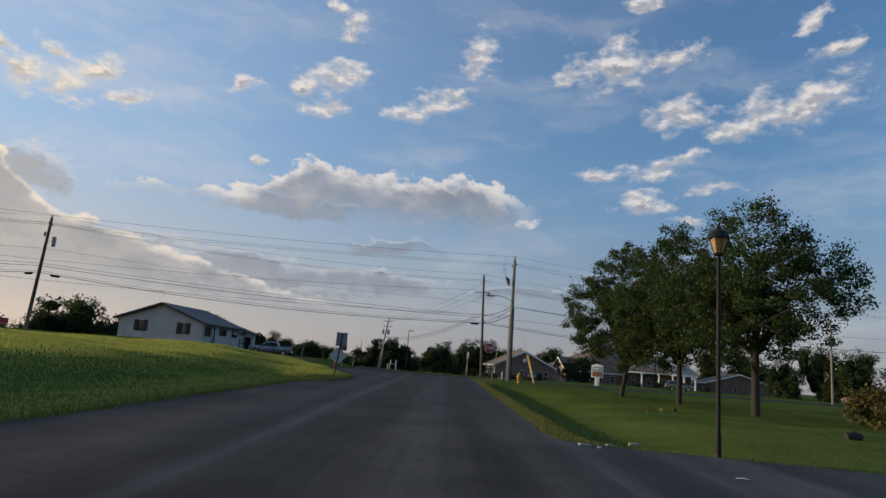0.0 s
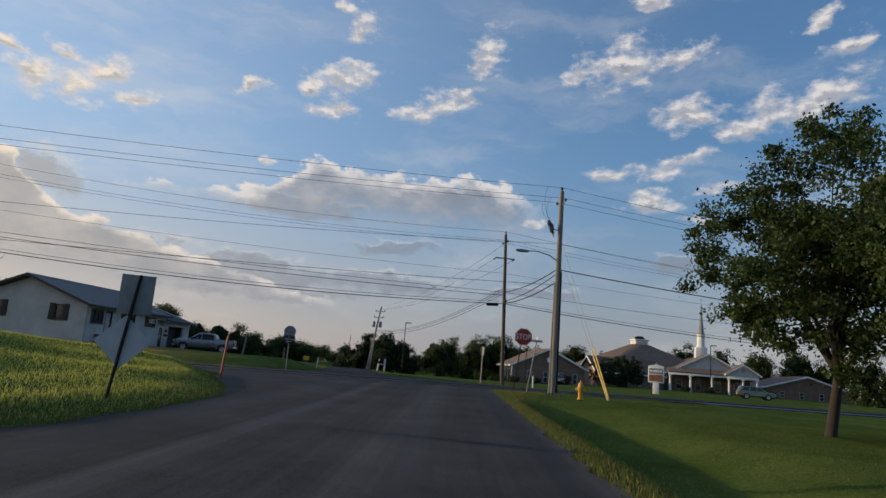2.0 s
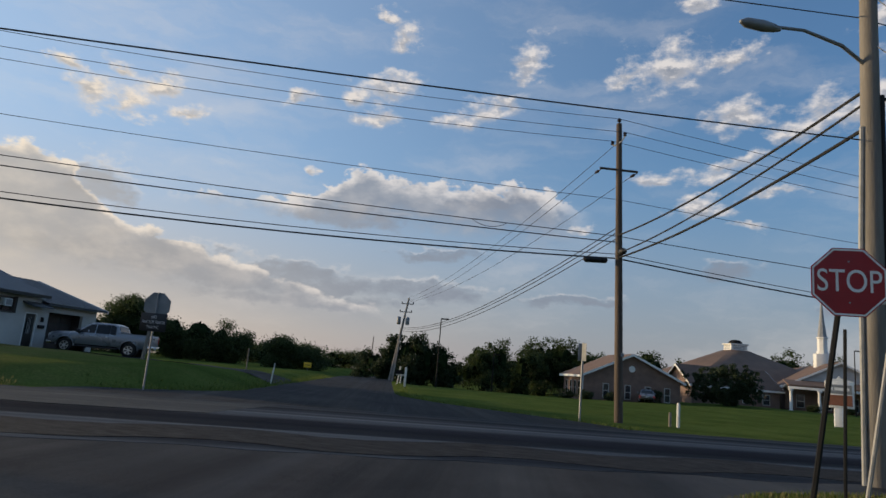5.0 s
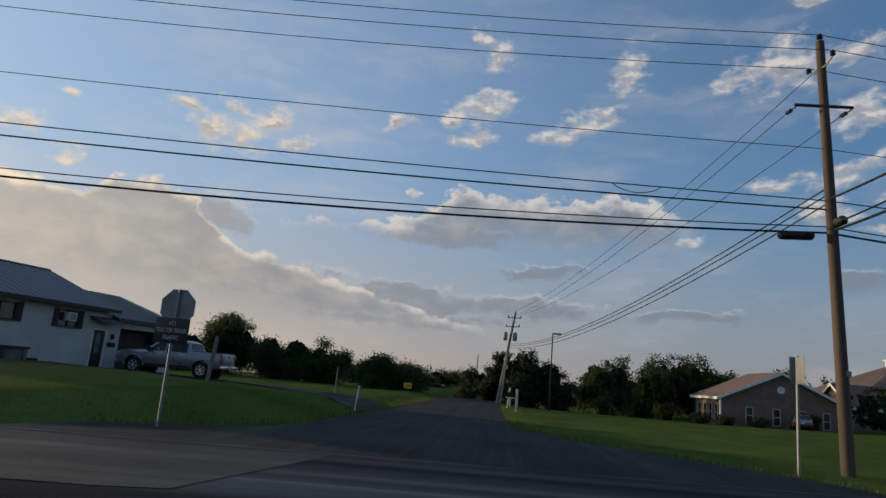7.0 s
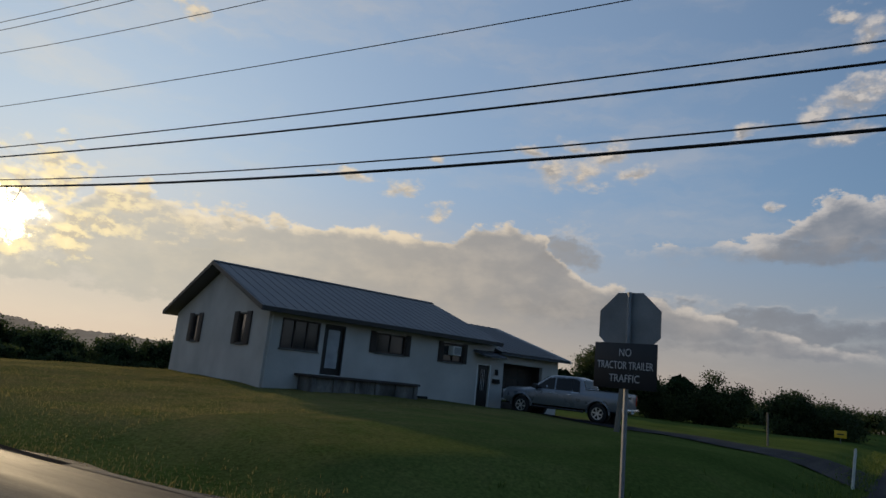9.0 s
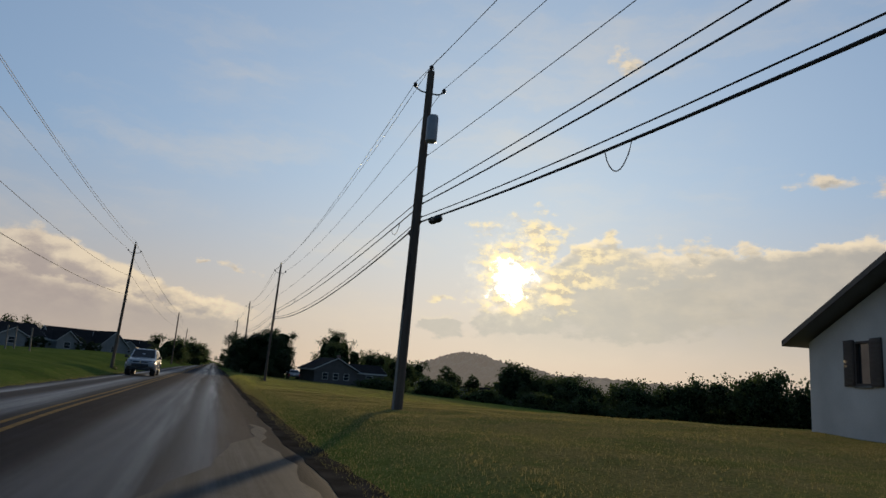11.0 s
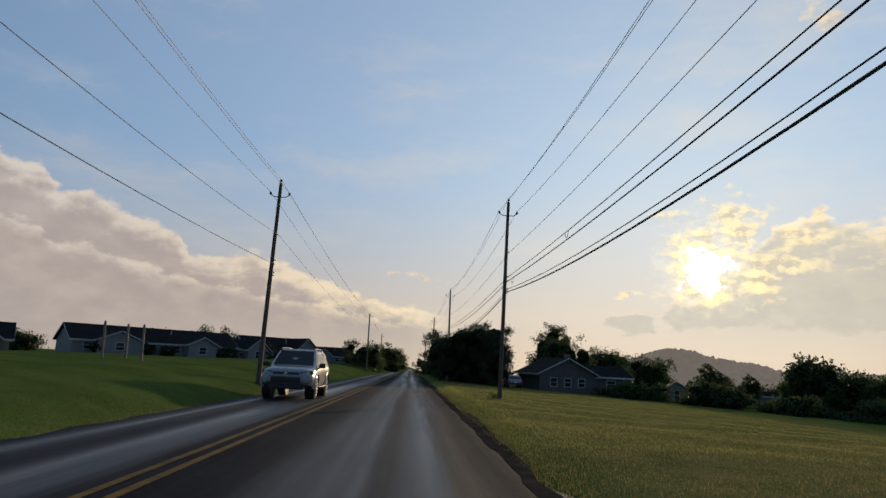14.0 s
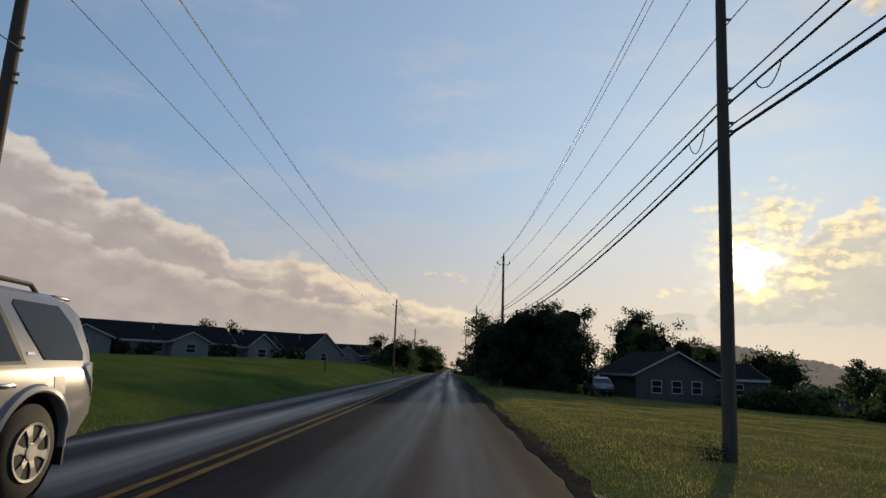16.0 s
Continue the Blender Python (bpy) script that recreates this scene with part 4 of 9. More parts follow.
rows = []
for u in list(np.arange(-560, -60, 10.0)) + list(np.arange(-60, 140, 1.0)) + list(np.arange(140, 900, 10.0)):
    e0, e1 = V_LEFT + ragged(u, 1.0), V_RIGHT + ragged(u, 2.0)
    rows.append([xy(u, e0 + (e1 - e0) * k / 8) for k in range(9)])
strip("road_highway", rows, "asphalt_main", "worn dark asphalt two-lane highway with polished wheel tracks")

rows = []
for y in np.arange(-45, 62.5, 0.5):
    l, r = (float(a) for a in side_edges(np.float64(y)))
    l, r = l + ragged(y, 3.0), r + ragged(y, 4.0)
    line = [l + (r - l) * k / 8 for k in range(9)]
    top = (V_LEFT + 1.5 - WY * np.array(line)) / (-WX)      # stop a little inside the highway
    rows.append([(x, min(y, t)) for x, t in zip(line, top)])
strip("road_side", rows, "asphalt_side", "old grey asphalt side street with cracks and worn streaks", -0.006)

rows = []
for y in np.arange(62, 330, 1.0):
    l, r = (float(a) for a in north_edges(np.float64(y)))
    l, r = l + ragged(y, 5.0), r + ragged(y, 6.0)
    line = [l + (r - l) * k / 6 for k in range(7)]
    low = (V_RIGHT - 1.2 - WY * np.array(line)) / (-WX)
    rows.append([(x, max(y, t)) for x, t in zip(line, low)])
strip("road_north", rows, "asphalt_north", "narrow grey asphalt lane leading downhill between lawns", -0.006)


def paint_line(name, u0, u1, v, width, material, label, step=2.0):
    s = Shape()
    us = np.arange(u0, u1 + 0.01, step)
    verts = []
    for u in us:
        for k in (-0.5, 0.5):
            x, y = xy(u, v + k * width)
            verts.append((x, y, float(z_road(np.float64(x), np.float64(y))) + 0.006))
    s.add(verts, [(2 * i, 2 * i + 1, 2 * i + 3, 2 * i + 2) for i in range(len(us) - 1)])
    me = s.mesh(name)
    me.materials.append(M[material])
    return tagged(new(name, me), label, "road marking", kind="structure")


for k in (-0.165, 0.165):
    paint_line("yellow_line", 3, 500, V_MID + k, 0.13, "yellow_paint", "faded double yellow centre line on the highway")
    paint_line("yellow_line", -400, -42, V_MID + k, 0.11, "yellow_paint", "faded double yellow centre line on the highway")



paint_line("edge_seam", -46, -3, V_RIGHT - 0.16, 0.15, "worn_edge", "pale worn asphalt seam along the highway edge")

# an older, paler stretch of asphalt in the north lane, cut off on a slant where the crossing was resurfaced
rows = []
for k in range(42):
    t_ = k / 41
    a0, a1 = -17.7 + 30.0 * t_, -18.9 + 31.2 * t_
    inner = V_MID + 0.35 + ragged(20 * t_, 1.5) + 4.3 * float(smooth(0.3, 1.0, t_))
    outer = V_RIGHT - 0.55 + ragged(24 * t_, 0.4)
    rows.append([xy(a0 + (a1 - a0) * q / 5, inner + (outer - inner) * q / 5) for q in range(6)])
strip("road_patch", rows, "asphalt_old", "paler weathered asphalt patch in the highway lane", 0.006)
rows = []
for k in range(50):
    u = -40 + 41.0 * k / 49
    rows.append([xy(u, V_LEFT + 0.4 + 1.5 * q / 3 + (0.25 * math.sin(u * 1.3) + 0.3 * ragged(u, 2.2)) * (q in (0, 3))) for q in range(4)])
strip("road_rubble", rows, "broken_asphalt", "crumbled rough asphalt along the crossing", 0.007)

rows = []
for u in np.arange(-8, 200, 0.6):
    e0 = V_RIGHT - 0.25 + 0.4 * ragged(0.6 * u, 2.0)
    w_ = (0.42 + 0.14 * math.sin(u * 0.31) + 0.75 * math.exp(-((u - 11) / 13) ** 2)) * min(1, 0.15 + max(0, u + 8) / 7) + 0.06 * math.sin(u * 0.7) + 0.05 * math.sin(u * 2.3 + 1)
    rows.append([xy(u, e0 + w_ * k / 2) for k in range(3)])
strip("road_shoulder", rows, "dirt", "crumbling dark brown dirt shoulder of the highway", 0.008)


def gz(x, y):
    return float(z_ground(np.float64(x), np.float64(y)))

# ---- utility poles and lines ----
def pole(at, height, material, label, lean=(0.0, 0.0), arms=True, r=0.17):
    p = thing("utility_pole", label, "utility pole", (at[0], at[1], gz(*at) - 0.1), group="utility poles")
    top = Vector((lean[0], lean[1], height + 0.1))
    part("pole", Shape().tube([(0, 0, 0), top * 0.5, top], [r, r * 0.84, r * 0.66], 14), material, p)
    way = Vector((WX, WY, 0))
    out = Vector((WY, -WX, 0))
    base = Vector((at[0], at[1], gz(*at) - 0.1))
    ends = {}
    pin = top + Vector((0, 0, 0.22))
    part("top_insulator", Shape().lathe([(0.03, 0), (0.03, 0.08), (0.09, 0.10), (0.05, 0.15), (0.09, 0.17), (0.04, 0.24)], 10, tuple(top)), "porcelain", p)
    ends["top"] = base + pin
    if arms:
        for k, sgn in (("near", -1), ("far", 1)):
            a = top + Vector((0, 0, -0.85))
            tip = a + out * (0.55 * sgn) + Vector((0, 0, 0.12))
            part("bracket", Shape().tube([a, a + out * (0.3 * sgn), tip], [0.03, 0.028, 0.022], 6), "steel", p)
            part("insulator", Shape().lathe([(0.025, 0), (0.08, 0.03), (0.05, 0.08), (0.08, 0.10), (0.04, 0.17)], 10, tuple(tip)), "porcelain", p)
            ends[k] = base + tip + Vector((0, 0, 0.17))
    for name, drop, side in (("neutral", 3.1, 0.2), ("cable_a", 4.6, 0.2), ("cable_b", 4.85, 0.2), ("cable_c", 5.33, 0.22), ("cable_d", 5.5, 0.22)):
        a = top * ((height - drop) / height)
        part("clamp", Shape().tube([a, a + out * side], [0.035, 0.03], 6), "steel", p)
        ends[name] = base + a + out * side
    return p, ends


def span(a, b, sag, r, material, label, bits=18):
    """One wire hanging between two fixings."""
    pts = [Vector(a).lerp(Vector(b), k / bits) - Vector((0, 0, sag * 4 * (k / bits) * (1 - k / bits))) for k in range(bits + 1)]
    o = pts[0].copy()
    w = part("overhead_wire", Shape().tube([q - o for q in pts], r, 6), material, None, label)
    w.location = o
    return tagged(w, category="wire", group="overhead wires")


STEP = Vector((WX, WY, 0)) * 46.9
A, B, C, D, E_ = (4.32, 75.05), (7.35, 61.4), (-39.25, 57.0), (-82.9, 39.9), (-77.2, 27.2)
G, F_ = (-126.0, 23.4), (-161.3, -3.9)
poles = {}
poles["A"] = pole(A, 11.95, "pole_brown", "tall brown wooden utility pole at the highway corner", (-0.42, -0.55))
poles["B"] = pole(B, 11.9, "pole_grey", "weathered grey utility pole carrying a street lamp arm", (-0.05, -0.60), r=0.2)
poles["C"] = pole(C, 12.0, "pole_brown", "brown wooden utility pole with switchgear beside the lawn", (0.42, 0.22), r=0.19)
poles["D"] = pole(D, 11.9, "pole_brown", "brown wooden utility pole on the roadside grass", (0.0, 0.2), r=0.135)
poles["E"] = pole(E_, 11.75, "pole_brown", "dark wooden utility pole on the raised lawn", (0.05, 0.3), r=0.145)
poles["G"] = pole(G, 11.8, "pole_brown", "dark wooden utility pole beside a large tree", (0.2, 0.0), r=0.14)
poles["F"] = pole(F_, 11.4, "pole_brown", "distant wooden utility pole on the roadside lawn")
poles["F2"] = pole((-225.5, -28.3), 10.6, "pole_brown", "distant wooden utility pole on the roadside lawn")
poles["G2"] = pole((-177.8, 4.0), 12.2, "pole_brown", "distant wooden utility pole by the trees")
poles["G3"] = pole((-238.0, -18.5), 11.4, "pole_brown", "distant wooden utility pole by the trees")
poles["AE"] = pole((A[0] - STEP.x * 1.1, A[1] - STEP.y * 1.1), 11.5, "pole_grey", "pale wooden utility pole behind the lawn trees")
poles["BE"] = pole((B[0] - STEP.x * 1.15, B[1] - STEP.y * 1.15), 11.5, "pole_grey", "pale wooden utility pole behind the lawn trees")

SAG = {"cable_a": 0.35, "cable_b": 0.45, "cable_c": 0.85, "cable_d": 0.90}
PRIMARY = "thin bare conductor strung between utility poles"
COMMS = "black telephone cable strung low between utility poles"
for a, b in (("AE", "A"), ("A", "C"), ("C", "D"), ("D", "G"), ("G", "G2"), ("G2", "G3")):
    for k in ("top", "near", "far", "neutral"):
        span(poles[a][1][k], poles[b][1][k], 0.95 if k != "neutral" else 0.45, 0.0105, "wire", PRIMARY)
    for k, r in (("cable_a", 0.016), ("cable_b", 0.022), ("cable_c", 0.016), ("cable_d", 0.030)):
        if (a, k) == ("AE", "cable_b"):
            continue
        span(poles[a][1][k], poles[b][1][k], SAG[k], r, "cable", COMMS)
for a, b in (("BE", "B"), ("B", "E"), ("E", "F"), ("F", "F2")):
    for k in ("top", "near", "far", "neutral"):
        span(poles[a][1][k], poles[b][1][k], (1.9 if k == "neutral" else 1.6) if (a, b) == ("B", "E") else 0.8, 0.0105, "wire", PRIMARY, 28)
span(poles["B"][1]["cable_d"], poles["E"][1]["cable_b"], 1.4, 0.013, "wire", PRIMARY, 28)
span(poles["BE"][1]["cable_a"], poles["B"][1]["cable_a"], 0.8, 0.03, "cable", COMMS)

# cables crossing the highway from pole A to pole B
for ka, kb, r in (("cable_a", "cable_a", 0.03), ("cable_c", "cable_b", 0.025), ("cable_d", "cable_c", 0.035)):
    span(poles["A"][1][ka], poles["B"][1][kb], 0.25, r, "cable", "black cable bundle crossing above the highway")


def closure(at, to, length, label):
    """A splice case lashed under a cable."""
    a, b = Vector(at), Vector(to)
    d = (b - a).normalized()
    c = thing("splice_case", label, "cable splice", tuple(a))
    s = Shape().tube([Vector((0, 0, 0)), d * 0.06, d * 0.1, d * (length - 0.1), d * (length - 0.06), d * length], [0.03, 0.10, 0.125, 0.125, 0.10, 0.03], 14)
    part("case", s, "cable", c)
    for k in (0.25, 0.75):
        part("strap", Shape().tube([d * (length * k), d * (length * k + 0.03)], 0.132, 14), "black_metal", c)
    return c


def on_span(a, b, sag, k):
    return Vector(a).lerp(Vector(b), k) - Vector((0, 0, sag * 4 * k * (1 - k)))


for p, q, key, k0, length in (("A", "C", "cable_d", 0.008, 1.05), ("C", "D", "cable_d", 0.012, 0.75), ("C", "A", "cable_d", 0.02, 0.9)):
    a, b = poles[p][1][key], poles[q][1][key]
    closure(on_span(a, b, SAG[key], k0) - Vector((0, 0, 0.10)), on_span(a, b, SAG[key], k0 + 0.05) - Vector((0, 0, 0.10)), length, "black cylindrical splice case hanging under a cable")
a, b = poles["A"][1]["cable_c"], poles["B"][1]["cable_b"]
closure(on_span(a, b, 0.25, 0.03), on_span(a, b, 0.25, 0.1), 0.55, "small black splice case on the crossing cable")

# slack loops of drop cable hanging from the phone lines
def loop(a, b, sag, k, width, depth):
    p, q = on_span(a, b, sag, k), on_span(a, b, sag, k + width)
    pts = [p.lerp(q, t) - Vector((0, 0, depth * math.sin(math.pi * t) ** 0.7)) for t in (i / 10 for i in range(11))]
    w = part("drop_loop", Shape().tube([v - p for v in pts], 0.012, 6), "cable", None, "slack loop of thin black drop cable")
    w.location = p
    tagged(w, category="cable loop", group="cable loops")


for p, q, key, k, wd, dp in (("A", "C", "cable_a", 0.10, 0.03, 0.22), ("A", "C", "cable_d", 0.75, 0.018, 0.5), ("C", "D", "cable_b", 0.06, 0.025, 0.35),
                             ("C", "D", "cable_a", 0.70, 0.012, 0.25), ("C", "D", "cable_b", 0.96, 0.02, 0.3), ("D", "G", "cable_b", 0.03, 0.02, 0.4)):
    loop(poles[p][1][key], poles[q][1][key], SAG[key], k, wd, dp)

# pole A: a crossarm with dead-end insulators for the line that leaves northwards
pa = poles["A"][0]
arm_at = Vector((-0.36, -0.46, 10.1))
side = Vector((1.0, 0.28, 0)).normalized()
part("crossarm", Shape().tube([arm_at - side * 0.80, arm_at + side * 0.80], 0.05, 4), "pole_brown", pa)
FAR = (-16.8, 121.5)
far_base = Vector((*FAR, gz(*FAR)))
far_top = far_base + Vector((0.85, 2.5, 9.9))
for s_, dz in ((-0.76, 0), (0.76, 0)):
    a = arm_at + side * s_ + Vector((0, 0, -0.06))
    d = (far_top - (Vector((A[0], A[1], gz(*A) - 0.1)) + a)).normalized()
    part("strain_insulator", Shape().tube([a, a + d * 0.2, a + d * 0.24, a + d * 0.45], [0.02, 0.02, 0.06, 0.06], 8), "porcelain", pa)
    span(Vector((A[0], A[1], gz(*A) - 0.1)) + a + d * 0.45, far_top + Vector((0.3 * s_, 0, -0.4)), 0.9, 0.012, "wire", PRIMARY)
base_a = Vector((A[0], A[1], gz(*A) - 0.1))
span(base_a + Vector((-0.4, -0.5, 11.3)), far_top + Vector((0, 0, 0.1)), 0.9, 0.012, "wire", PRIMARY)
for z0, z1 in ((7.75, 6.3), (7.55, 6.15), (7.3, 5.9)):
    span(base_a + Vector((-0.3, -0.3, z0)), far_base + Vector((0.4, 1.2, z1)), 1.3, 0.02, "cable", COMMS)
part("pole_tag", Shape().box(-0.16, 0.10, -0.26, -0.20, 2.6, 2.75, 0.01), "steel", pa, "small pale metal band")

# pole B: luminaire arm, cut-outs and cable riser
pb = poles["B"][0]
west = Vector((WX, WY, 0))
hb = Vector((-0.03, -0.40, 7.75))
arm = Shape().tube([hb, hb + Vector((0, 0, 0.35)) + west * 0.6, hb + Vector((0, 0, 0.5)) + west * 1.4, hb + Vector((0, 0, 0.45)) + west * 2.0], [0.035, 0.035, 0.03, 0.03], 8)
lamp = part("lamp_arm", arm, "steel", pb, "curved steel street lamp arm")
tip = hb + Vector((0, 0, 0.42)) + west * 1.9
head = Shape().tube([tip, tip + west * 0.12, tip + west * 0.35, tip + west * 0.7, tip + west * 0.82], [0.04, 0.075, 0.105, 0.09, 0.03], 12)
part("lamp_head", head, "can_grey", lamp, "grey cobra-head lamp")
g0 = Vector((-0.04, -0.47, 9.6))
part("cutout_bracket", Shape().tube([g0, g0 + west * 0.55 + Vector((0, 0, 0.1))], 0.03, 6), "steel", pb)
for k, (dx, dz) in enumerate(((0.30, 0.05), (0.45, -0.05), (0.60, 0.12), (0.52, -0.28))):
    q = g0 + west * dx + Vector((0.06 * (k - 1.5), -0.08 * (k - 1.5), dz))
    part("cutout", Shape().tube([q, q + Vector((-0.06, 0, 0.12)), q + Vector((-0.10, 0, 0.17)), q + Vector((-0.15, 0, 0.30)), q + Vector((-0.20, 0, 0.44))], [0.04, 0.06, 0.12, 0.11, 0.05], 8), "porcelain", pb)
    part("fuse_tube", Shape().tube([q + Vector((0.06, 0.05, -0.16)), q + Vector((-0.22, 0.06, 0.30))], 0.028, 6), "can_grey", pb)
for k, z0 in (("top", 0), ("near", 0), ("far", 0)):
    end = Vector(poles["B"][1][k]) - Vector((B[0], B[1], gz(*B) - 0.1)) + west * 0.9 - Vector((0, 0, 0.05))
    mid = g0 + west * 0.5 + Vector((0, 0, 0.3))
    pts = [end.lerp(mid, t) + west * (0.35 * math.sin(math.pi * t)) for t in (i / 8 for i in range(9))]
    part("jumper", Shape().tube(pts, 0.008, 5), "cable", pb)
part("riser", Shape().tube([(0.19, -0.10, 0.1), (0.16, -0.25, 4.0), (0.13, -0.42, 7.2)], 0.06, 8), "black_metal", pb, "black cable riser pipe")
part("conduit", Shape().tube([(-0.22, -0.08, 0.1), (-0.22, -0.22, 4.0), (-0.19, -0.38, 6.6)], 0.05, 8), "steel", pb, "pale galvanised conduit")

# pole C: arrester bank
pc = poles["C"][0]
for k, z in ((0, 10.4), (1, 9.7)):
    q = Vector((0.36, 0.2, z))
    part("bracket", Shape().tube([q, q + Vector((0.55 * (1 if k else -1), 0.25, 0.05))], 0.03, 6), "steel", pc)
    e = q + Vector((0.55 * (1 if k else -1), 0.25, 0.0))
    part("arrester" if k == 0 else "transformer_can", Shape().lathe([(0.05, -0.2), (0.12, -0.18), (0.12, 0.25), (0.05, 0.3)] if k == 0 else [(0.14, -0.5), (0.2, -0.45), (0.2, 0.4), (0.12, 0.5)], 12, tuple(e)), "can_grey", pc)

part("conduit", Shape().tube([(0.16, -0.12, 0.05), (0.26, -0.05, 3.4)], 0.04, 8), "pole_grey", pc, "weathered grey conduit on the pole's foot")
part("drop_cable", Shape().tube([(0.26, -0.05, 3.4), (0.36, 0.0, 4.6), (0.33, 0.05, 5.6), (0.38, 0.08, 6.6)], 0.012, 6), "cable", pc)

# guy wires of pole B with yellow guards
for (gx, gy), (kx, kz) in (((9.45, 54.2), (0, 9.2)), ((9.42, 54.45), (0, 8.2))):
    g = thing("guy_wire", "steel guy wire with a long yellow plastic guard", "guy wire", (gx, gy, gz(gx, gy)), group="guy wires")
    topv = Vector((B[0] - gx, B[1] - 0.4 - gy, kz + gz(*B) - gz(gx, gy)))
    d = topv.normalized()
    part("strand", Shape().tube([Vector((0, 0, -0.1)), topv], 0.010, 6), "steel", g)
    part("guard", Shape().tube([d * 0.02, d * 0.1, d * 3.1], [0.024, 0.029, 0.029], 8), "guard_yellow", g, "yellow plastic guard sleeve")
    part("anchor_eye", Shape().tube([Vector((0, 0, -0.1)), Vector((0, 0, 0.08))], 0.03, 6), "steel", g)

# the leaning transformer pole by the lane, and the slim ones behind it
fp = thing("utility_pole", "leaning wooden utility pole with paired transformers", "utility pole", tuple(far_base - Vector((0, 0, 0.1))), group="utility poles")
ft = Vector((0.85, 2.5, 10.0))
part("pole", Shape().tube([(0, 0, 0), ft * 0.5, ft], [0.18, 0.15, 0.11], 12), "pole_grey", fp)
part("brace_pole", Shape().tube([(0.5, -0.6, 0), ft * 0.62], [0.10, 0.08], 10), "pole_grey", fp)
for z in (0.93, 0.83):
    c0 = ft * z
    part("crossarm", Shape().tube([c0 - Vector((0.75, 0, 0)), c0 + Vector((0.75, 0, 0))], 0.05, 4), "pole_grey", fp)
    for s_ in (-0.7, 0.7):
        part("insulator", Shape().lathe([(0.03, 0), (0.08, 0.06), (0.05, 0.2)], 8, tuple(c0 + Vector((s_, 0, 0.04)))), "porcelain", fp)
for s_ in (-0.55, 0.5):
    c0 = ft * 0.72 + Vector((s_, -0.15, 0))
    part("transformer", Shape().lathe([(0.2, -0.45), (0.24, -0.4), (0.24, 0.35), (0.18, 0.45), (0.05, 0.5)], 14, tuple(c0)), "can_grey", fp, "grey transformer can")

# ---- the white house and its yard ----
def walled(shape, length, z0, z1, thick, holes, put, start=0.0):
    """Wall cells round rectangular openings; put() maps (along, depth, z) into the house."""
    xs = sorted({start, length, *[h[0] for h in holes], *[h[1] for h in holes]})
    zs = sorted({z0, z1, *[h[2] for h in holes], *[h[3] for h in holes]})
    for a, b in zip(xs, xs[1:]):
        for c, d in zip(zs, zs[1:]):
            if any(h[0] <= a and b <= h[1] and h[2] <= c and d <= h[3] for h in holes):
                continue
            box = Shape().box(a, b, 0, thick, c, d)
            shape.add([put(*v) for v in box.v], box.f)
    return shape


def window_unit(parent, a0, a1, z0, z1, put, bars=1, material="dark_trim", shutters=0.0, sill=True):
    """Frame, panes and sill set into an opening, with optional side shutters."""
    f = Shape()
    t = 0.06
    ring = [(a, z) for e in (0.0, t) for a, z in ((a0 + e, z0 + e), (a1 - e, z0 + e), (a1 - e, z1 - e), (a0 + e, z1 - e))]
    faces = []
    for k in range(4):
        j = (k + 1) % 4
        faces += [(k, j, 4 + j, 4 + k), (8 + k, 12 + k, 12 + j, 8 + j), (k, 8 + k, 8 + j, j), (4 + k, 4 + j, 12 + j, 12 + k)]
    f.add([put(a, d, z) for d in (-0.02, 0.10) for a, z in ring], faces)
    w = part("window", f, material, parent)
    for k in range(bars):
        c = a0 + (a1 - a0) * (k + 1) / (bars + 1)
        b = Shape().box(c - 0.025, c + 0.025, 0.0, 0.08, z0 + t + 0.002, z1 - t - 0.002)
        part("mullion", Shape().add([put(*v) for v in b.v], b.f), material, w)
    for k in range(bars + 1):
        c0, c1 = a0 + t + (a1 - a0 - 2 * t) * k / (bars + 1), a0 + t + (a1 - a0 - 2 * t) * (k + 1) / (bars + 1)
        b = Shape().box(c0, c1, 0.055, 0.065, z0 + t, z1 - t)
        part("pane", Shape().add([put(*v) for v in b.v], b.f), "glass", w)
    if sill:
        b = Shape().box(a0 - 0.04, a1 + 0.04, -0.06, 0.04, z0 - 0.06, z0 - 0.003, 0.01)
        part("sill", Shape().add([put(*v) for v in b.v], b.f), "stained_concrete", w)
    if shutters:
        for c0, c1 in ((a0 - shutters, a0 - 0.01), (a1 + 0.01, a1 + shutters)):
            b = Shape().box(c0, c1, -0.05, -0.004, z0 - 0.03, z1 + 0.05, 0.008)
            sh_ = part("shutter", Shape().add([put(*v) for v in b.v], b.f), "shutter", parent, "dark brown louvred shutter")
            n = 9
            for i in range(n):
                zz = z0 + (z1 - z0) * (i + 0.5) / n
                sl = Shape().box(c0 + 0.04, c1 - 0.04, -0.068, -0.0505, zz - 0.035, zz + 0.02)
                part("slat", Shape().add([put(*v) for v in sl.v], sl.f), "shutter", sh_)
    return w


HX, HY = -27.7, 69.94                       # front corner nearest the highway; the front looks east
house = thing("house", "low white block house with grey metal roof and dark shutters", "house", (HX, HY, 0))
W, L, L2 = 10.2, 11.75, 16.25
EAVE, RIDGE = 3.45, 5.30


def front(a, d, z):
    return (-d, a, z)


def gable(a, d, z):
    return (-a, d, z)


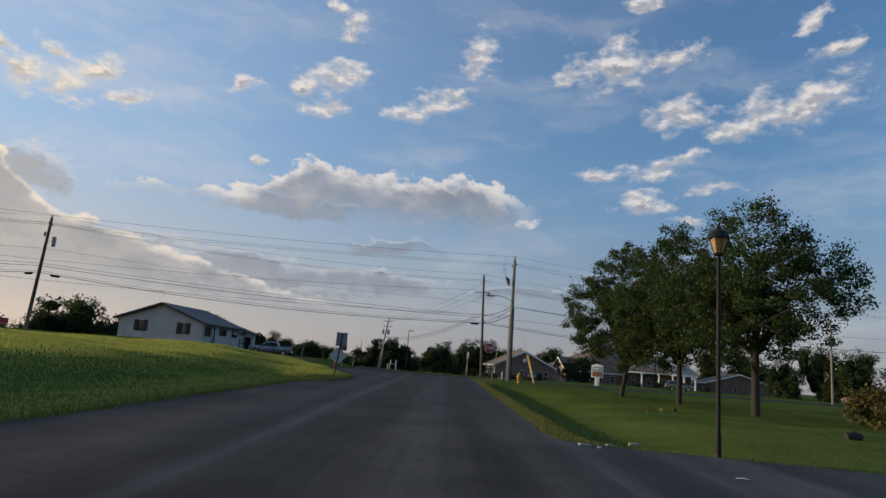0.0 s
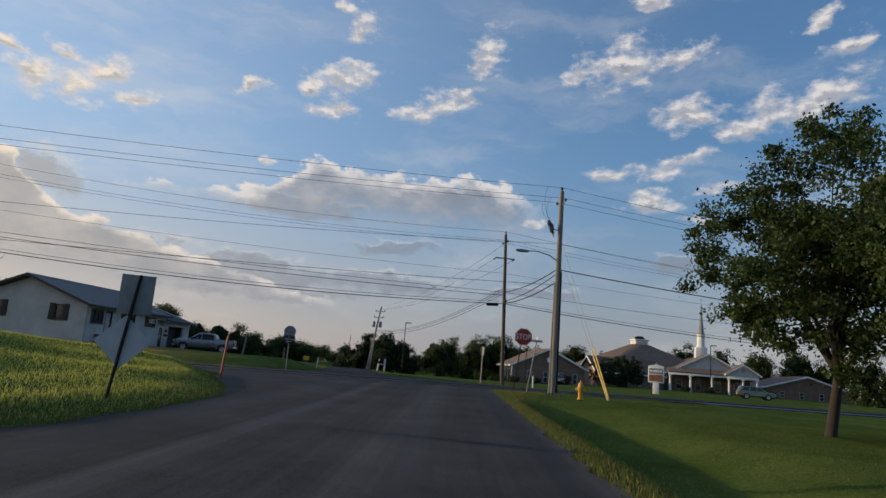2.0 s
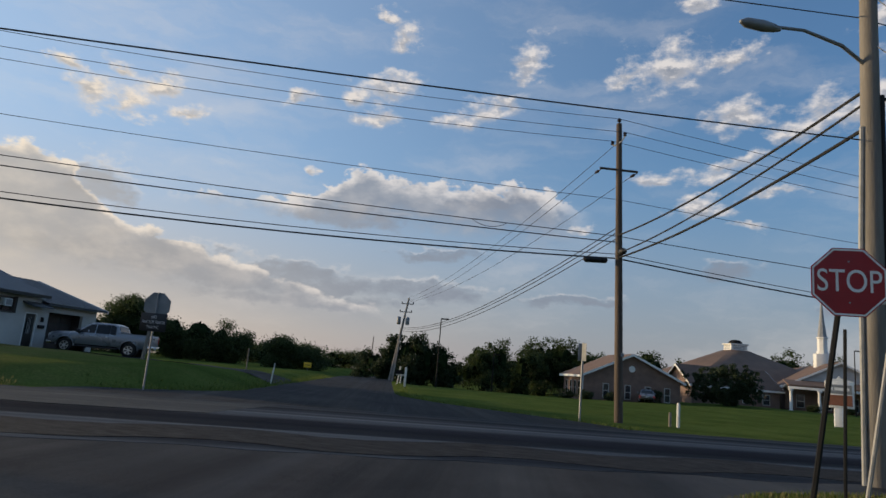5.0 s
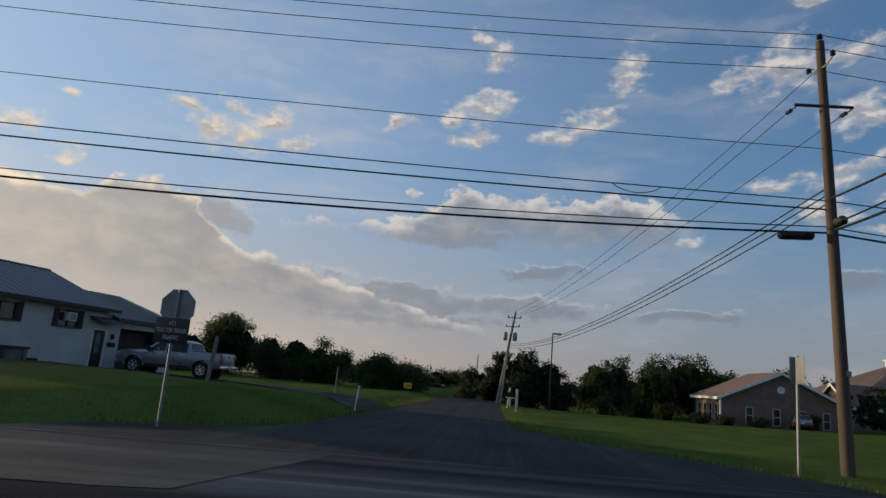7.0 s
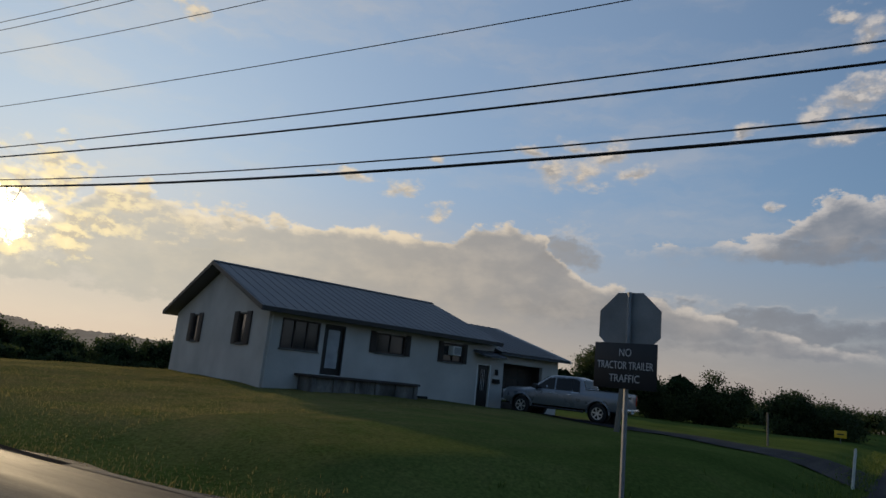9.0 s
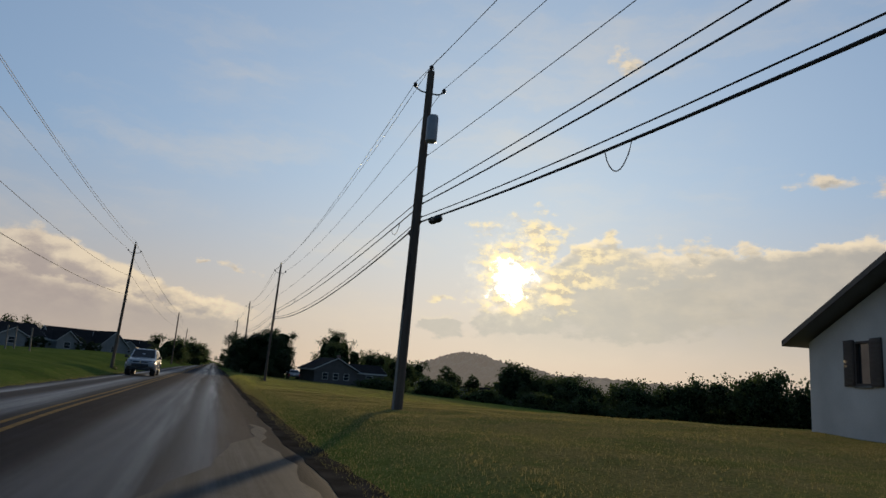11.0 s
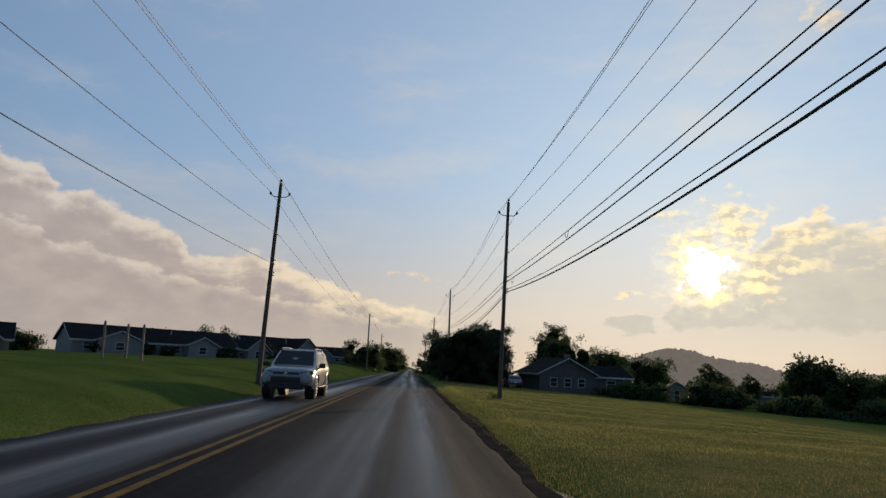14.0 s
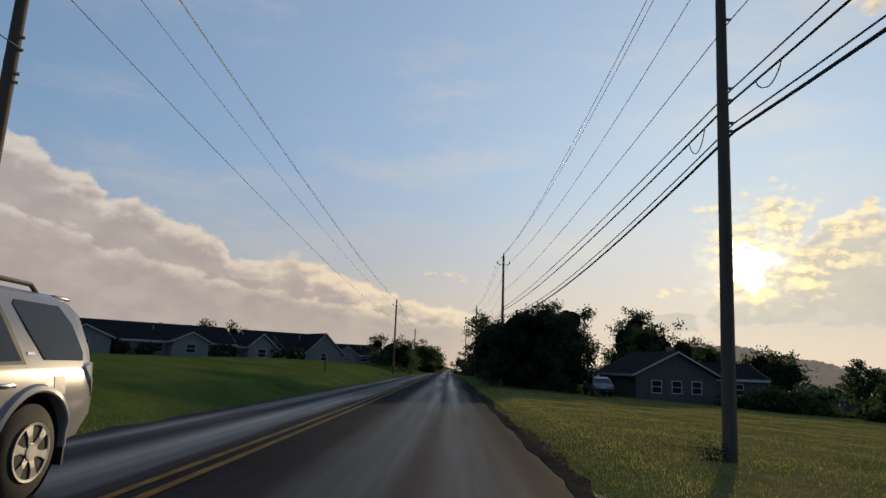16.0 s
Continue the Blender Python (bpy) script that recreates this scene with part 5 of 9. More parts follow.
front_holes = [(0.55, 2.15, 2.12, 3.22), (2.36, 3.28, 1.30, 3.22), (4.75, 6.25, 2.38, 3.18), (8.35, 9.55, 2.36, 3.18), (10.52, 11.40, 0.44, 2.46)]
s = walled(Shape(), L, -0.5, EAVE, 0.2, front_holes, front, 0.2)
s = walled(s, W, -0.5, EAVE, 0.2, [(1.95, 2.65, 2.15, 3.36), (7.15, 7.85, 2.15, 3.36)], gable)
s.box(-W, -W + 0.2, 0.2, L2 - 0.2, -0.5, 3.2).box(-W + 0.2, -0.2, L - 0.2, L, -0.5, EAVE)
s.prism([(-W, EAVE), (0, EAVE), (-W / 2, RIDGE)], "y", 0, 0.2)
s.prism([(-W, EAVE), (0, EAVE), (-W / 2, RIDGE)], "y", L - 0.2, L)
part("wall", s, "white_siding", house)
part("foundation_vent", Shape().box(0.0, 0.03, 7.2, 7.75, 0.62, 0.78, 0.01), "black_metal", house)
part("interior_floor", Shape().box(-W + 0.2, -0.2, 0.2, L - 0.2, 0.6, 0.7), "concrete", house)

SL = (RIDGE - EAVE) / (W / 2)


def roof_slab(side, y0, y1, ridge_z, slope, run, over, thick=0.16):
    """One pitch of a roof, with its seams."""
    a, b = (-W / 2, ridge_z), (-W / 2 + side * (run + over), ridge_z - slope * (run + over))
    return Shape().prism([a, b, (b[0], b[1] - thick), (a[0], a[1] - thick)], "y", y0, y1)


for side in (1, -1):
    r = part("roof", roof_slab(side, -0.55, L - 0.2, RIDGE + 0.24, SL, W / 2, 0.55), "metal_roof", house, "weathered grey metal roof pitch")
    run = W / 2 + 0.55
    seam = Shape()
    seam.prism([(-W / 2, RIDGE + 0.24), (-W / 2 + side * run, RIDGE + 0.24 - SL * run), (-W / 2 + side * run, RIDGE + 0.255 - SL * run), (-W / 2, RIDGE + 0.255)], "y", 0, 0.02)
    me = seam.mesh("seam")
    for k in range(27):
        part("seam", me, "metal_roof", r, m=pose(0, -0.45 + k * 0.45, 0))
    x_eave = -W / 2 + side * run
    z_eave = RIDGE + 0.24 - SL * run
    part("fascia", Shape().box(min(x_eave, x_eave + side * 0.03), max(x_eave, x_eave + side * 0.03), -0.55, L - 0.2, z_eave - 0.14, z_eave + 0.02), "dark_trim", house, "dark eave fascia board")
    lo = roof_slab(side, L - 0.2, L2 + 0.35, 4.80, 0.30, W / 2, 0.50, 0.14)
    r2 = part("garage_roof", lo, "metal_roof", house, "lower grey metal roof over the garage")
    me2 = Shape().prism([(-W / 2, 4.80), (-W / 2 + side * (run - 0.05), 4.80 - 0.30 * (run - 0.05)), (-W / 2 + side * (run - 0.05), 4.83 - 0.30 * (run - 0.05)), (-W / 2, 4.83)], "y", 0, 0.025).mesh("seam")
    for k in range(10):
        part("seam", me2, "metal_roof", r2, m=pose(0, L + 0.1 + k * 0.45, 0))
    # white verge boards on the two gable ends
    for y0, rz_, sl in ((-0.58, RIDGE + 0.24, SL), (L2 + 0.35, 4.80, 0.30)):
        part("verge_board", Shape().prism([(-W / 2, rz_ + 0.02), (-W / 2 + side * run, rz_ + 0.02 - sl * run), (-W / 2 + side * run, rz_ - 0.16 - sl * run), (-W / 2, rz_ - 0.16)], "y", y0, y0 + 0.03),
             "dark_trim" if y0 < 0 else "white_trim", house)
part("ridge_cap", Shape().prism([(-W / 2 - 0.16, RIDGE + 0.22), (-W / 2, RIDGE + 0.29), (-W / 2 + 0.16, RIDGE + 0.22)], "y", -0.55, L - 0.2), "metal_roof", house)

# garage end: white piers round a deep brown doorway
g = Shape().box(-0.2, 0, L, L + 0.5, -0.5, 3.2).box(-0.2, 0, L2 - 1.2, L2, -0.5, 3.2).box(-0.2, 0, L + 0.5, L2 - 1.2, 2.62, 3.2)
g.box(-W, -0.2, L2 - 0.2, L2, -0.5, 3.2).prism([(-W, 3.2), (0, 3.2), (-W / 2, 4.62)], "y", L2 - 0.2, L2)
part("garage_wall", g, "white_siding", house)
gd = part("garage_door", Shape().box(-0.80, -0.74, L + 0.5, L2 - 1.2, -0.3, 2.62), "dark_trim", house, "dark brown panelled garage door")
for i in range(4):
    for j in range(3):
        part("panel", Shape().box(-0.74, -0.72, L + 0.62 + j * 0.85, L + 1.35 + j * 0.85, 0.42 + i * 0.54, 0.86 + i * 0.54, 0.008), "shutter", gd)
for y0 in (L + 0.35, L2 - 1.2):
    part("garage_jamb", Shape().box(-0.76, -0.2, y0, y0 + 0.15, -0.4, 2.62), "shutter", house, "brown garage jamb")
part("soffit", Shape().box(-0.2, 0.5, L - 0.2, L2 + 0.3, 3.06, 3.10), "dark_trim", house)

window_unit(house, 0.55, 2.15, 2.12, 3.22, front, 2, "shutter", 0.0)
window_unit(house, 4.75, 6.25, 2.38, 3.18, front, 1, "shutter", 0.28)
ww = window_unit(house, 8.35, 9.55, 2.36, 3.18, front, 1, "shutter", 0.25)
for a in (1.95, 7.15):
    window_unit(house, a, a + 0.7, 2.15, 3.36, gable, 0, "shutter", 0.48)
ac = part("air_conditioner", Shape().box(-0.05, 0.32, 8.72, 9.18, 2.66, 3.06, 0.015), "white_trim", ww, "white window air conditioner")
part("grille", Shape().box(0.32, 0.33, 8.76, 9.14, 2.70, 3.02), "can_grey", ac)
d1 = part("front_door", Shape().box(-0.12, -0.07, 2.42, 3.22, 1.30, 3.16, 0.006), "dark_trim", house, "dark storm door with tall pale glass")
part("door_glass", Shape().box(-0.07, -0.062, 2.56, 3.08, 1.55, 3.02), "frosted", d1, "pale frosted door glass")
part("handle", Shape().tube([(-0.06, 3.05, 2.15), (-0.02, 3.05, 2.15), (-0.02, 3.05, 2.32)], 0.012, 6), "chrome", d1)
part("door_frame", Shape().box(-0.15, 0.02, 2.36, 2.42, 1.30, 3.22).box(-0.15, 0.02, 3.22, 3.28, 1.30, 3.22).box(-0.15, 0.02, 2.42, 3.22, 3.16, 3.22), "dark_trim", house)
d2 = part("back_door", Shape().box(-0.12, -0.07, 10.58, 11.34, 0.44, 2.40, 0.006), "dark_trim", house, "black side door with leaded glass")
part("door_glass", Shape().box(-0.07, -0.062, 10.76, 11.16, 1.25, 2.2), "glass", d2)
for k in range(3):
    part("glazing_bar", Shape().box(-0.062, -0.05, 10.86 + k * 0.1, 10.875 + k * 0.1, 1.25, 2.2), "letter_grey", d2)
part("handle", Shape().tube([(-0.06, 10.66, 1.35), (-0.0, 10.66, 1.35)], 0.025, 8), "chrome", d2)
part("door_frame", Shape().box(-0.15, 0.02, 10.52, 10.58, 0.44, 2.46).box(-0.15, 0.02, 11.34, 11.40, 0.44, 2.46).box(-0.15, 0.02, 10.58, 11.34, 2.40, 2.46), "white_trim", house)
part("door_hood", Shape().prism([(0.0, 2.98), (0.0, 3.08), (0.75, 2.86), (0.75, 2.78)], "y", 10.2, 11.7), "metal_roof", house, "small sloping hood over the side door")
part("wall_lamp", Shape().lathe([(0.05, 0), (0.09, 0.03), (0.07, 0.22), (0.02, 0.28)], 10, (0.10, 11.72, 2.0)).box(0, 0.08, 11.68, 11.76, 2.2, 2.26), "black_metal", house)
part("letter_box", Shape().box(0.004, 0.14, 11.52, 11.95, 1.62, 1.82, 0.02), "black_metal", house, "black wall letter box")
part("electric_meter", Shape().box(-W - 0.14, -W - 0.004, 0.35, 0.65, 1.6, 2.1, 0.02).lathe([(0.1, 0), (0.1, 0.12)], 12, (-W - 0.14, 0.5, 1.9)).tube([(-W - 0.06, 0.5, 0.4), (-W - 0.06, 0.5, 3.3)], 0.03, 8), "can_grey", house, "grey electric meter and conduit")
part("downpipe", Shape().tube([(0.08, 0.12, 3.3), (0.06, 0.1, 0.5)], 0.035, 8), "white_siding", house)

porch = part("porch", Shape().box(0.004, 1.35, 1.30, 6.25, 1.18, 1.27, 0.015), "shutter", house, "dark weathered porch slab")
for k in range(6):
    part("pier", Shape().box(1.10, 1.26, 1.38 + k * 0.93, 1.56 + k * 0.93, 0.1, 1.175, 0.01), "stained_concrete", porch)
part("porch_base", Shape().box(0.1, 1.18, 1.45, 6.1, 0.1, 1.175), "stained_concrete", porch, "mottled block infill under the porch")

# driveway behind the pickup
dw = Shape()
n = 14
left = [Vector((-27.4 + 16.2 * k / n, 81.4 - 1.6 * (k / n))) for k in range(n + 1)]
right = [Vector((-27.4 + 14.2 * k / n, 86.2 + 1.2 * (k / n) ** 2)) for k in range(n + 1)]
verts = []
for p0, p1 in zip(left, right):
    for j in range(7):
        q = p0.lerp(p1, j / 6)
        verts.append((q.x, q.y, gz(q.x, q.y) + 0.035))
dw.add(verts, [(i * 7 + j, i * 7 + j + 1, (i + 1) * 7 + j + 1, (i + 1) * 7 + j) for i in range(n) for j in range(6)])
me = dw.mesh("driveway")
me.materials.append(M["asphalt_north"])
tagged(new("driveway", me), "dark asphalt driveway beside the white house", "driveway", kind="structure")

# ---- signs, posts and street furniture ----
def octagon(r):
    return [(r * math.cos(radians(22.5 + 45 * k)), r * math.sin(radians(22.5 + 45 * k))) for k in range(8)]


def stop_sign(name, label, at, rz, h, size, post_mat, face, lean=(0, 0), pw=0.03):
    s_ = thing(name, label, "road sign", (*at, gz(*at)), rz)
    top = Vector((lean[0], lean[1], h + size / 2))
    part("post", Shape().tube([(0, 0, -0.2), top], pw, 6), post_mat, s_)
    c = Vector((lean[0], lean[1], h))
    r = size / 2 / math.cos(radians(22.5))
    y0 = c.y - pw - 0.012 if face else c.y + pw + 0.004
    plate = Shape().prism([(c.x + x, c.z + z) for x, z in octagon(r)], "y", y0, y0 + 0.008)
    p = part("plate", plate, "stop_red" if face else "dull_steel", s_, "red octagonal plate" if face else "bare grey octagonal plate back")
    if face:
        rim = Shape()
        o, i = octagon(r * 0.97), octagon(r * 0.92)
        rim.add([(c.x + x, c.y - pw - 0.015, c.z + z) for x, z in o + i], [(k, (k + 1) % 8, 8 + (k + 1) % 8, 8 + k) for k in range(8)])
        part("border", rim, "sign_white", p)
        me = text_mesh("STOP", size * 0.42, 0.002)
        me.transform(Matrix.Diagonal((0.86, 1, 1.12, 1)))
        me.materials.append(M["sign_white"])
        part("lettering", me, "sign_white", p, "white letters STOP", Matrix.Translation((c.x, c.y - pw - 0.016, c.z)))
    for dz in (-size * 0.3, size * 0.3):
        part("bolt", Shape().tube([(c.x, c.y - pw - 0.022, c.z + dz), (c.x, c.y, c.z + dz)], 0.012, 6), "steel", s_)
    return s_


stop_sign("stop_sign", "red stop sign on a leaning dark post", (5.05, 57.9), -2.0, 2.85, 0.88, "black_metal", True, (0.42, -0.25), 0.035)
ts = stop_sign("stop_sign", "stop sign seen from behind above a truck notice", (-10.25, 66.6), 14.0, 2.47 - gz(-10.25, 66.6), 0.78, "steel", False, (-0.02, 0.05), 0.03)
NB = 0.29 - gz(-10.25, 66.6)
nb = part("notice_board", Shape().box(-0.40, 0.38, -0.01, -0.002, 1.38, 1.93, 0.003), "sign_black", ts, "black notice plate with pale lettering", Matrix.Translation((0, -0.036, NB)))
for k, words in enumerate(("NO", "TRACTOR TRAILER", "TRAFFIC")):
    me = text_mesh(words, 0.13, 0.002)
    me.transform(Matrix.Diagonal((0.62 if k == 1 else 0.78, 1, 1.0, 1)))
    me.materials.append(M["letter_grey"])
    part("lettering", me, "letter_grey", nb, "pale capital letters", Matrix.Translation((-0.01, -0.016, 1.81 - 0.155 * k)))

# broken kerb stones where the driveway mouth meets the lawn, and a scrap of litter
for k, (x, y, a, l_) in enumerate(((8.45, 12.40, 20, 0.55), (9.0, 12.75, 35, 0.40), (9.62, 13.35, 10, 0.45), (8.72, 12.2, 70, 0.22))):
    kb = part("kerb_stone", Shape().box(-l_ / 4, l_ / 4, -0.05, 0.05, -0.05, 0.0, 0.012), "concrete", None, "broken pale kerb stone lying at the street edge", pose(x, y, float(z_road(np.float64(x), np.float64(y))) + 0.03, 4, 5 - 3 * k, a))
    tagged(kb, category="kerb stone", group="kerb stones")
lt = part("litter", Shape().add([(-0.1, -0.03, 0.0), (0.0, -0.05, 0.02), (0.1, -0.03, 0.01), (0.1, 0.04, 0.01), (0.0, 0.05, 0.025), (-0.1, 0.03, 0.005), (0.0, 0.0, 0.008)], [(0, 1, 4, 5), (1, 2, 3, 4), (0, 6, 1), (5, 6, 4)]), "post_white", None, "crumpled scrap of pale paper on the asphalt", pose(10.54, 9.55, float(z_road(np.float64(10.54), np.float64(9.55))) + 0.006, 0, 0, -25))
tagged(lt, category="litter")

# warning sign seen from behind: a small plate over a diamond
ws = thing("warning_sign", "grey sign backs, rectangle over diamond, on a black post", "road sign", (-2.95, 35.6, gz(-2.95, 35.6)), 24.0)
top = Vector((0.30, 0, 2.45))
part("post", Shape().tube([(0, 0, -0.2), top], 0.035, 6), "black_metal", ws)
part("plate", Shape().box(top.x - 0.36, top.x + 0.28, 0.036, 0.042, top.z - 0.80, top.z, 0.002), "dull_steel", ws, "plain grey rectangular plate back")
part("diamond_plate", Shape().prism([(0.14 - 0.53, 1.10), (0.14, 0.57), (0.14 + 0.53, 1.10), (0.14, 1.63)], "y", 0.05, 0.056), "bare_aluminium", ws, "plain grey diamond plate back")

# street-name post with two blades, and a slim second post
sn = thing("street_name_sign", "leaning grey post with small street name blades", "road sign", (5.75, 58.1, gz(5.75, 58.1)))
part("post", Shape().tube([(0, 0, -0.2), (0.42, -0.1, 2.62)], 0.03, 8), "steel", sn)
for k, rz in ((0, 10.0), (1, 95.0)):
    b = part("blade", Shape().box(-0.30, 0.30, -0.004, 0.004, 0, 0.13, 0.001), "sign_white", sn, "pale street name blade", pose(0.44, -0.1, 2.62 - 0.0 + 0.14 * k, 0, 0, rz))
    part("writing_bar", Shape().box(-0.20, 0.20, -0.008, -0.0045, 0.045, 0.085), "can_grey", b, "grey bar of unreadable writing")
sp = thing("sign_post", "slim dark metal sign post behind the stop sign", "post", (5.62, 58.3, gz(5.62, 58.3)))
part("post", Shape().tube([(0, 0, -0.2), (0.06, 0, 2.3)], 0.022, 6), "black_metal", sp)

# sign seen from the side on the far verge
rs = thing("road_sign", "grey-backed road sign on a pale metal post", "road sign", (2.75, 72.4, gz(2.75, 72.4)), -18.0)
part("post", Shape().tube([(0, 0, -0.2), (0.02, 0, 2.75)], 0.04, 6), "steel", rs)
for k, rz in ((0, 30.0), (1, -42.0)):
    part("plate", Shape().box(0.0, 0.28, -0.003, 0.003, 2.1, 2.72, 0.001), "dull_steel", rs, "pale grey sign back", pose(-0.14 if k == 0 else 0.0, -0.05, 0, 0, 0, rz))


def marker_post(at, h, r, material, label, lean=(0, 0)):
    m_ = thing("marker_post", label, "post", (*at, gz(*at)), group="marker posts")
    part("post", Shape().tube([(0, 0, -0.15), (lean[0] * 0.95, lean[1] * 0.95, h * 0.95), (lean[0], lean[1], h)], [r, r * 0.95, r * 0.6], 8), material, m_)
    return m_


marker_post((6.75, 76.4), 0.95, 0.07, "post_white", "short white marker post on the verge")
marker_post((6.4, 76.2), 0.55, 0.06, "wood_post", "low grey stake beside a white post")
marker_post((-12.0, 79.3), 1.05, 0.038, "post_white", "white marker post leaning beside the lane", (0.12, 0))
marker_post((-19.2, 91.0), 1.5, 0.05, "wood_post", "thin grey stake in the grass")
marker_post((-18.3, 78.0), 1.9, 0.09, "wood_post", "old wooden post beside the pickup", (0.2, 0))
marker_post((-13.6, 113.5), 1.1, 0.06, "post_white", "white marker post leaning beside the lane", (0.1, 0))
marker_post((-11.6, 104.0), 1.6, 0.06, "post_white", "pale leaning stake by the trees", (0.2, 0))
marker_post((-24.7, 140.0), 6.1, 0.07, "pole_grey", "slim bare pole beside the lane", (0.25, 0))
for x, y, h in ((-75.9, 20.1, 2.1), (-77.1, 17.8, 2.1), (-73.9, 19.2, 2.1)):
    marker_post((x, y), h, 0.07, "wood_post", "grey-white wooden post in the lawn", (0.03, -0.08))
marker_post((-117.5, 10.4), 1.55, 0.06, "black_metal", "short dark post at the roadside")
marker_post((-6.15, 47.6), 1.75, 0.05, "red_plastic", "rust-red metal stake on the corner lawn", (0.12, 0))

# mailbox on its arm
mb = thing("mailbox", "black mailbox on a white post beside the lane", "mailbox", (-9.7, 98.8, gz(-9.7, 98.8)), 14.0)
part("post", Shape().box(-0.09, 0.09, -0.09, 0.09, -0.2, 1.45, 0.015), "post_white", mb)
part("cap", Shape().prism([(-0.12, 1.45), (0.12, 1.45), (0.0, 1.55)], "y", -0.12, 0.12), "post_white", mb)
part("arm", Shape().box(-0.75, -0.09, -0.05, 0.05, 0.86, 0.96, 0.01), "post_white", mb)
bx = Shape().prism([(-0.78, 0.97), (-0.22, 0.97), (-0.22, 1.14), (-0.30, 1.24), (-0.42, 1.28), (-0.58, 1.28), (-0.70, 1.24), (-0.78, 1.14)], "y", -0.16, 0.16)
part("box", bx, "black_metal", mb, "black arched letter box")

# yellow advisory sign far down the lane
ys = thing("warning_sign", "small yellow warning sign beside the lane", "road sign", (-25.0, 117.0, gz(-25.0, 117.0)), 12.0)
part("post", Shape().tube([(0, 0, -0.2), (0, 0, 1.1)], 0.035, 6), "steel", ys)
pl = part("plate", Shape().box(-0.55, 0.55, -0.05, -0.04, 0.55, 1.30, 0.003), "sign_yellow", ys, "yellow rectangular plate")
ys.scale = (0.75, 0.75, 0.75)
part("arrow_bar", Shape().box(-0.32, 0.32, -0.056, -0.051, 0.86, 0.98), "sign_black", pl)

# fire hydrant
hy = thing("fire_hydrant", "yellow fire hydrant with dark base on the lawn", "hydrant", (8.15, 54.3, gz(8.15, 54.3) - 0.02), -20)
part("barrel", Shape().lathe([(0.15, 0.04), (0.15, 0.09), (0.105, 0.10), (0.105, 0.52), (0.115, 0.54), (0.115, 0.60), (0.13, 0.61), (0.13, 0.66)], 18), "hydrant", hy)
part("bonnet", Shape().lathe([(0.13, 0.661), (0.13, 0.69), (0.11, 0.74), (0.075, 0.81), (0.035, 0.85), (0.03, 0.90)], 18), "hydrant", hy)
part("base_flange", Shape().lathe([(0.17, -0.1), (0.17, 0.035), (0.155, 0.039)], 18), "black_metal", hy, "dark base flange")
for rz, r in ((0, 0.06), (180, 0.06), (-90, 0.085)):
    nz = Shape().tube([(0.09, 0, 0.5), (0.17, 0, 0.5), (0.175, 0, 0.5), (0.215, 0, 0.5), (0.25, 0, 0.5)], [r, r, r * 1.25, r * 1.25, 0.02], 12)
    part("nozzle_cap", nz, "hydrant", hy, "", pose(0, 0, 0, 0, 0, rz))
for k in range(8):
    a = 2 * math.pi * k / 8
    part("flange_bolt", Shape().tube([(0.12 * math.cos(a), 0.12 * math.sin(a), 0.59), (0.12 * math.cos(a), 0.12 * math.sin(a), 0.62)], 0.012, 6), "steel", hy)
part("chain", Shape().tube([(0.12, -0.15, 0.46), (0.14, -0.13, 0.3), (0.11, -0.1, 0.22)], 0.008, 5), "steel", hy)

# post lantern at the drive's mouth
lp = thing("street_lamp", "black lamp post with an amber glass lantern", "lamp post", (11.1, 12.45, gz(11.1, 12.45) - 0.02))
part("shaft", Shape().tube([(0, 0, 0), (0, 0, 0.45), (0, 0, 0.5), (0, 0, 3.9)], [0.062, 0.056, 0.046, 0.042], 12), "black_metal", lp)
part("collar", Shape().lathe([(0.05, -0.1), (0.07, 0.02), (0.06, 0.05), (0.045, 0.08)], 14), "can_grey", lp, "grey base collar")
ln = part("lantern", Shape().lathe([(0.04, 3.9), (0.11, 3.93), (0.10, 3.97)], 8), "black_metal", lp)
part("glass", Shape().lathe([(0.10, 3.97), (0.19, 4.26)], 4), "lamp_glass", ln, "amber lantern glass", pose(0, 0, 0, 0, 0, 45))
for k in range(4):
    a = radians(45 + 90 * k) + radians(45)
    part("frame_bar", Shape().tube([(0.102 * math.cos(a), 0.102 * math.sin(a), 3.97), (0.195 * math.cos(a), 0.195 * math.sin(a), 4.26)], 0.012, 5), "black_metal", ln)
part("roof", Shape().lathe([(0.235, 4.26), (0.225, 4.29), (0.13, 4.40), (0.06, 4.44), (0.05, 4.48), (0.025, 4.52), (0.012, 4.60)], 8), "black_metal", ln, "black peaked lantern roof")

lp.scale = (1, 1, 1.07)

# slim parking-lot lamps
for at, h in (((-11.8, 124.0), 8.0), ((38.4, 137.5), 8.0), ((-6.5, 137.0), 5.0)):
    t_ = thing("street_lamp", "slim dark pole lamp with a flat head", "lamp post", (*at, gz(*at)), group="parking lamps")
    part("pole", Shape().tube([(0, 0, -0.2), (0, 0, h)], [0.08, 0.06], 8), "black_metal", t_)
    part("head", Shape().box(0.0, 0.9, -0.16, 0.16, h - 0.06, h + 0.08, 0.02), "black_metal", t_)

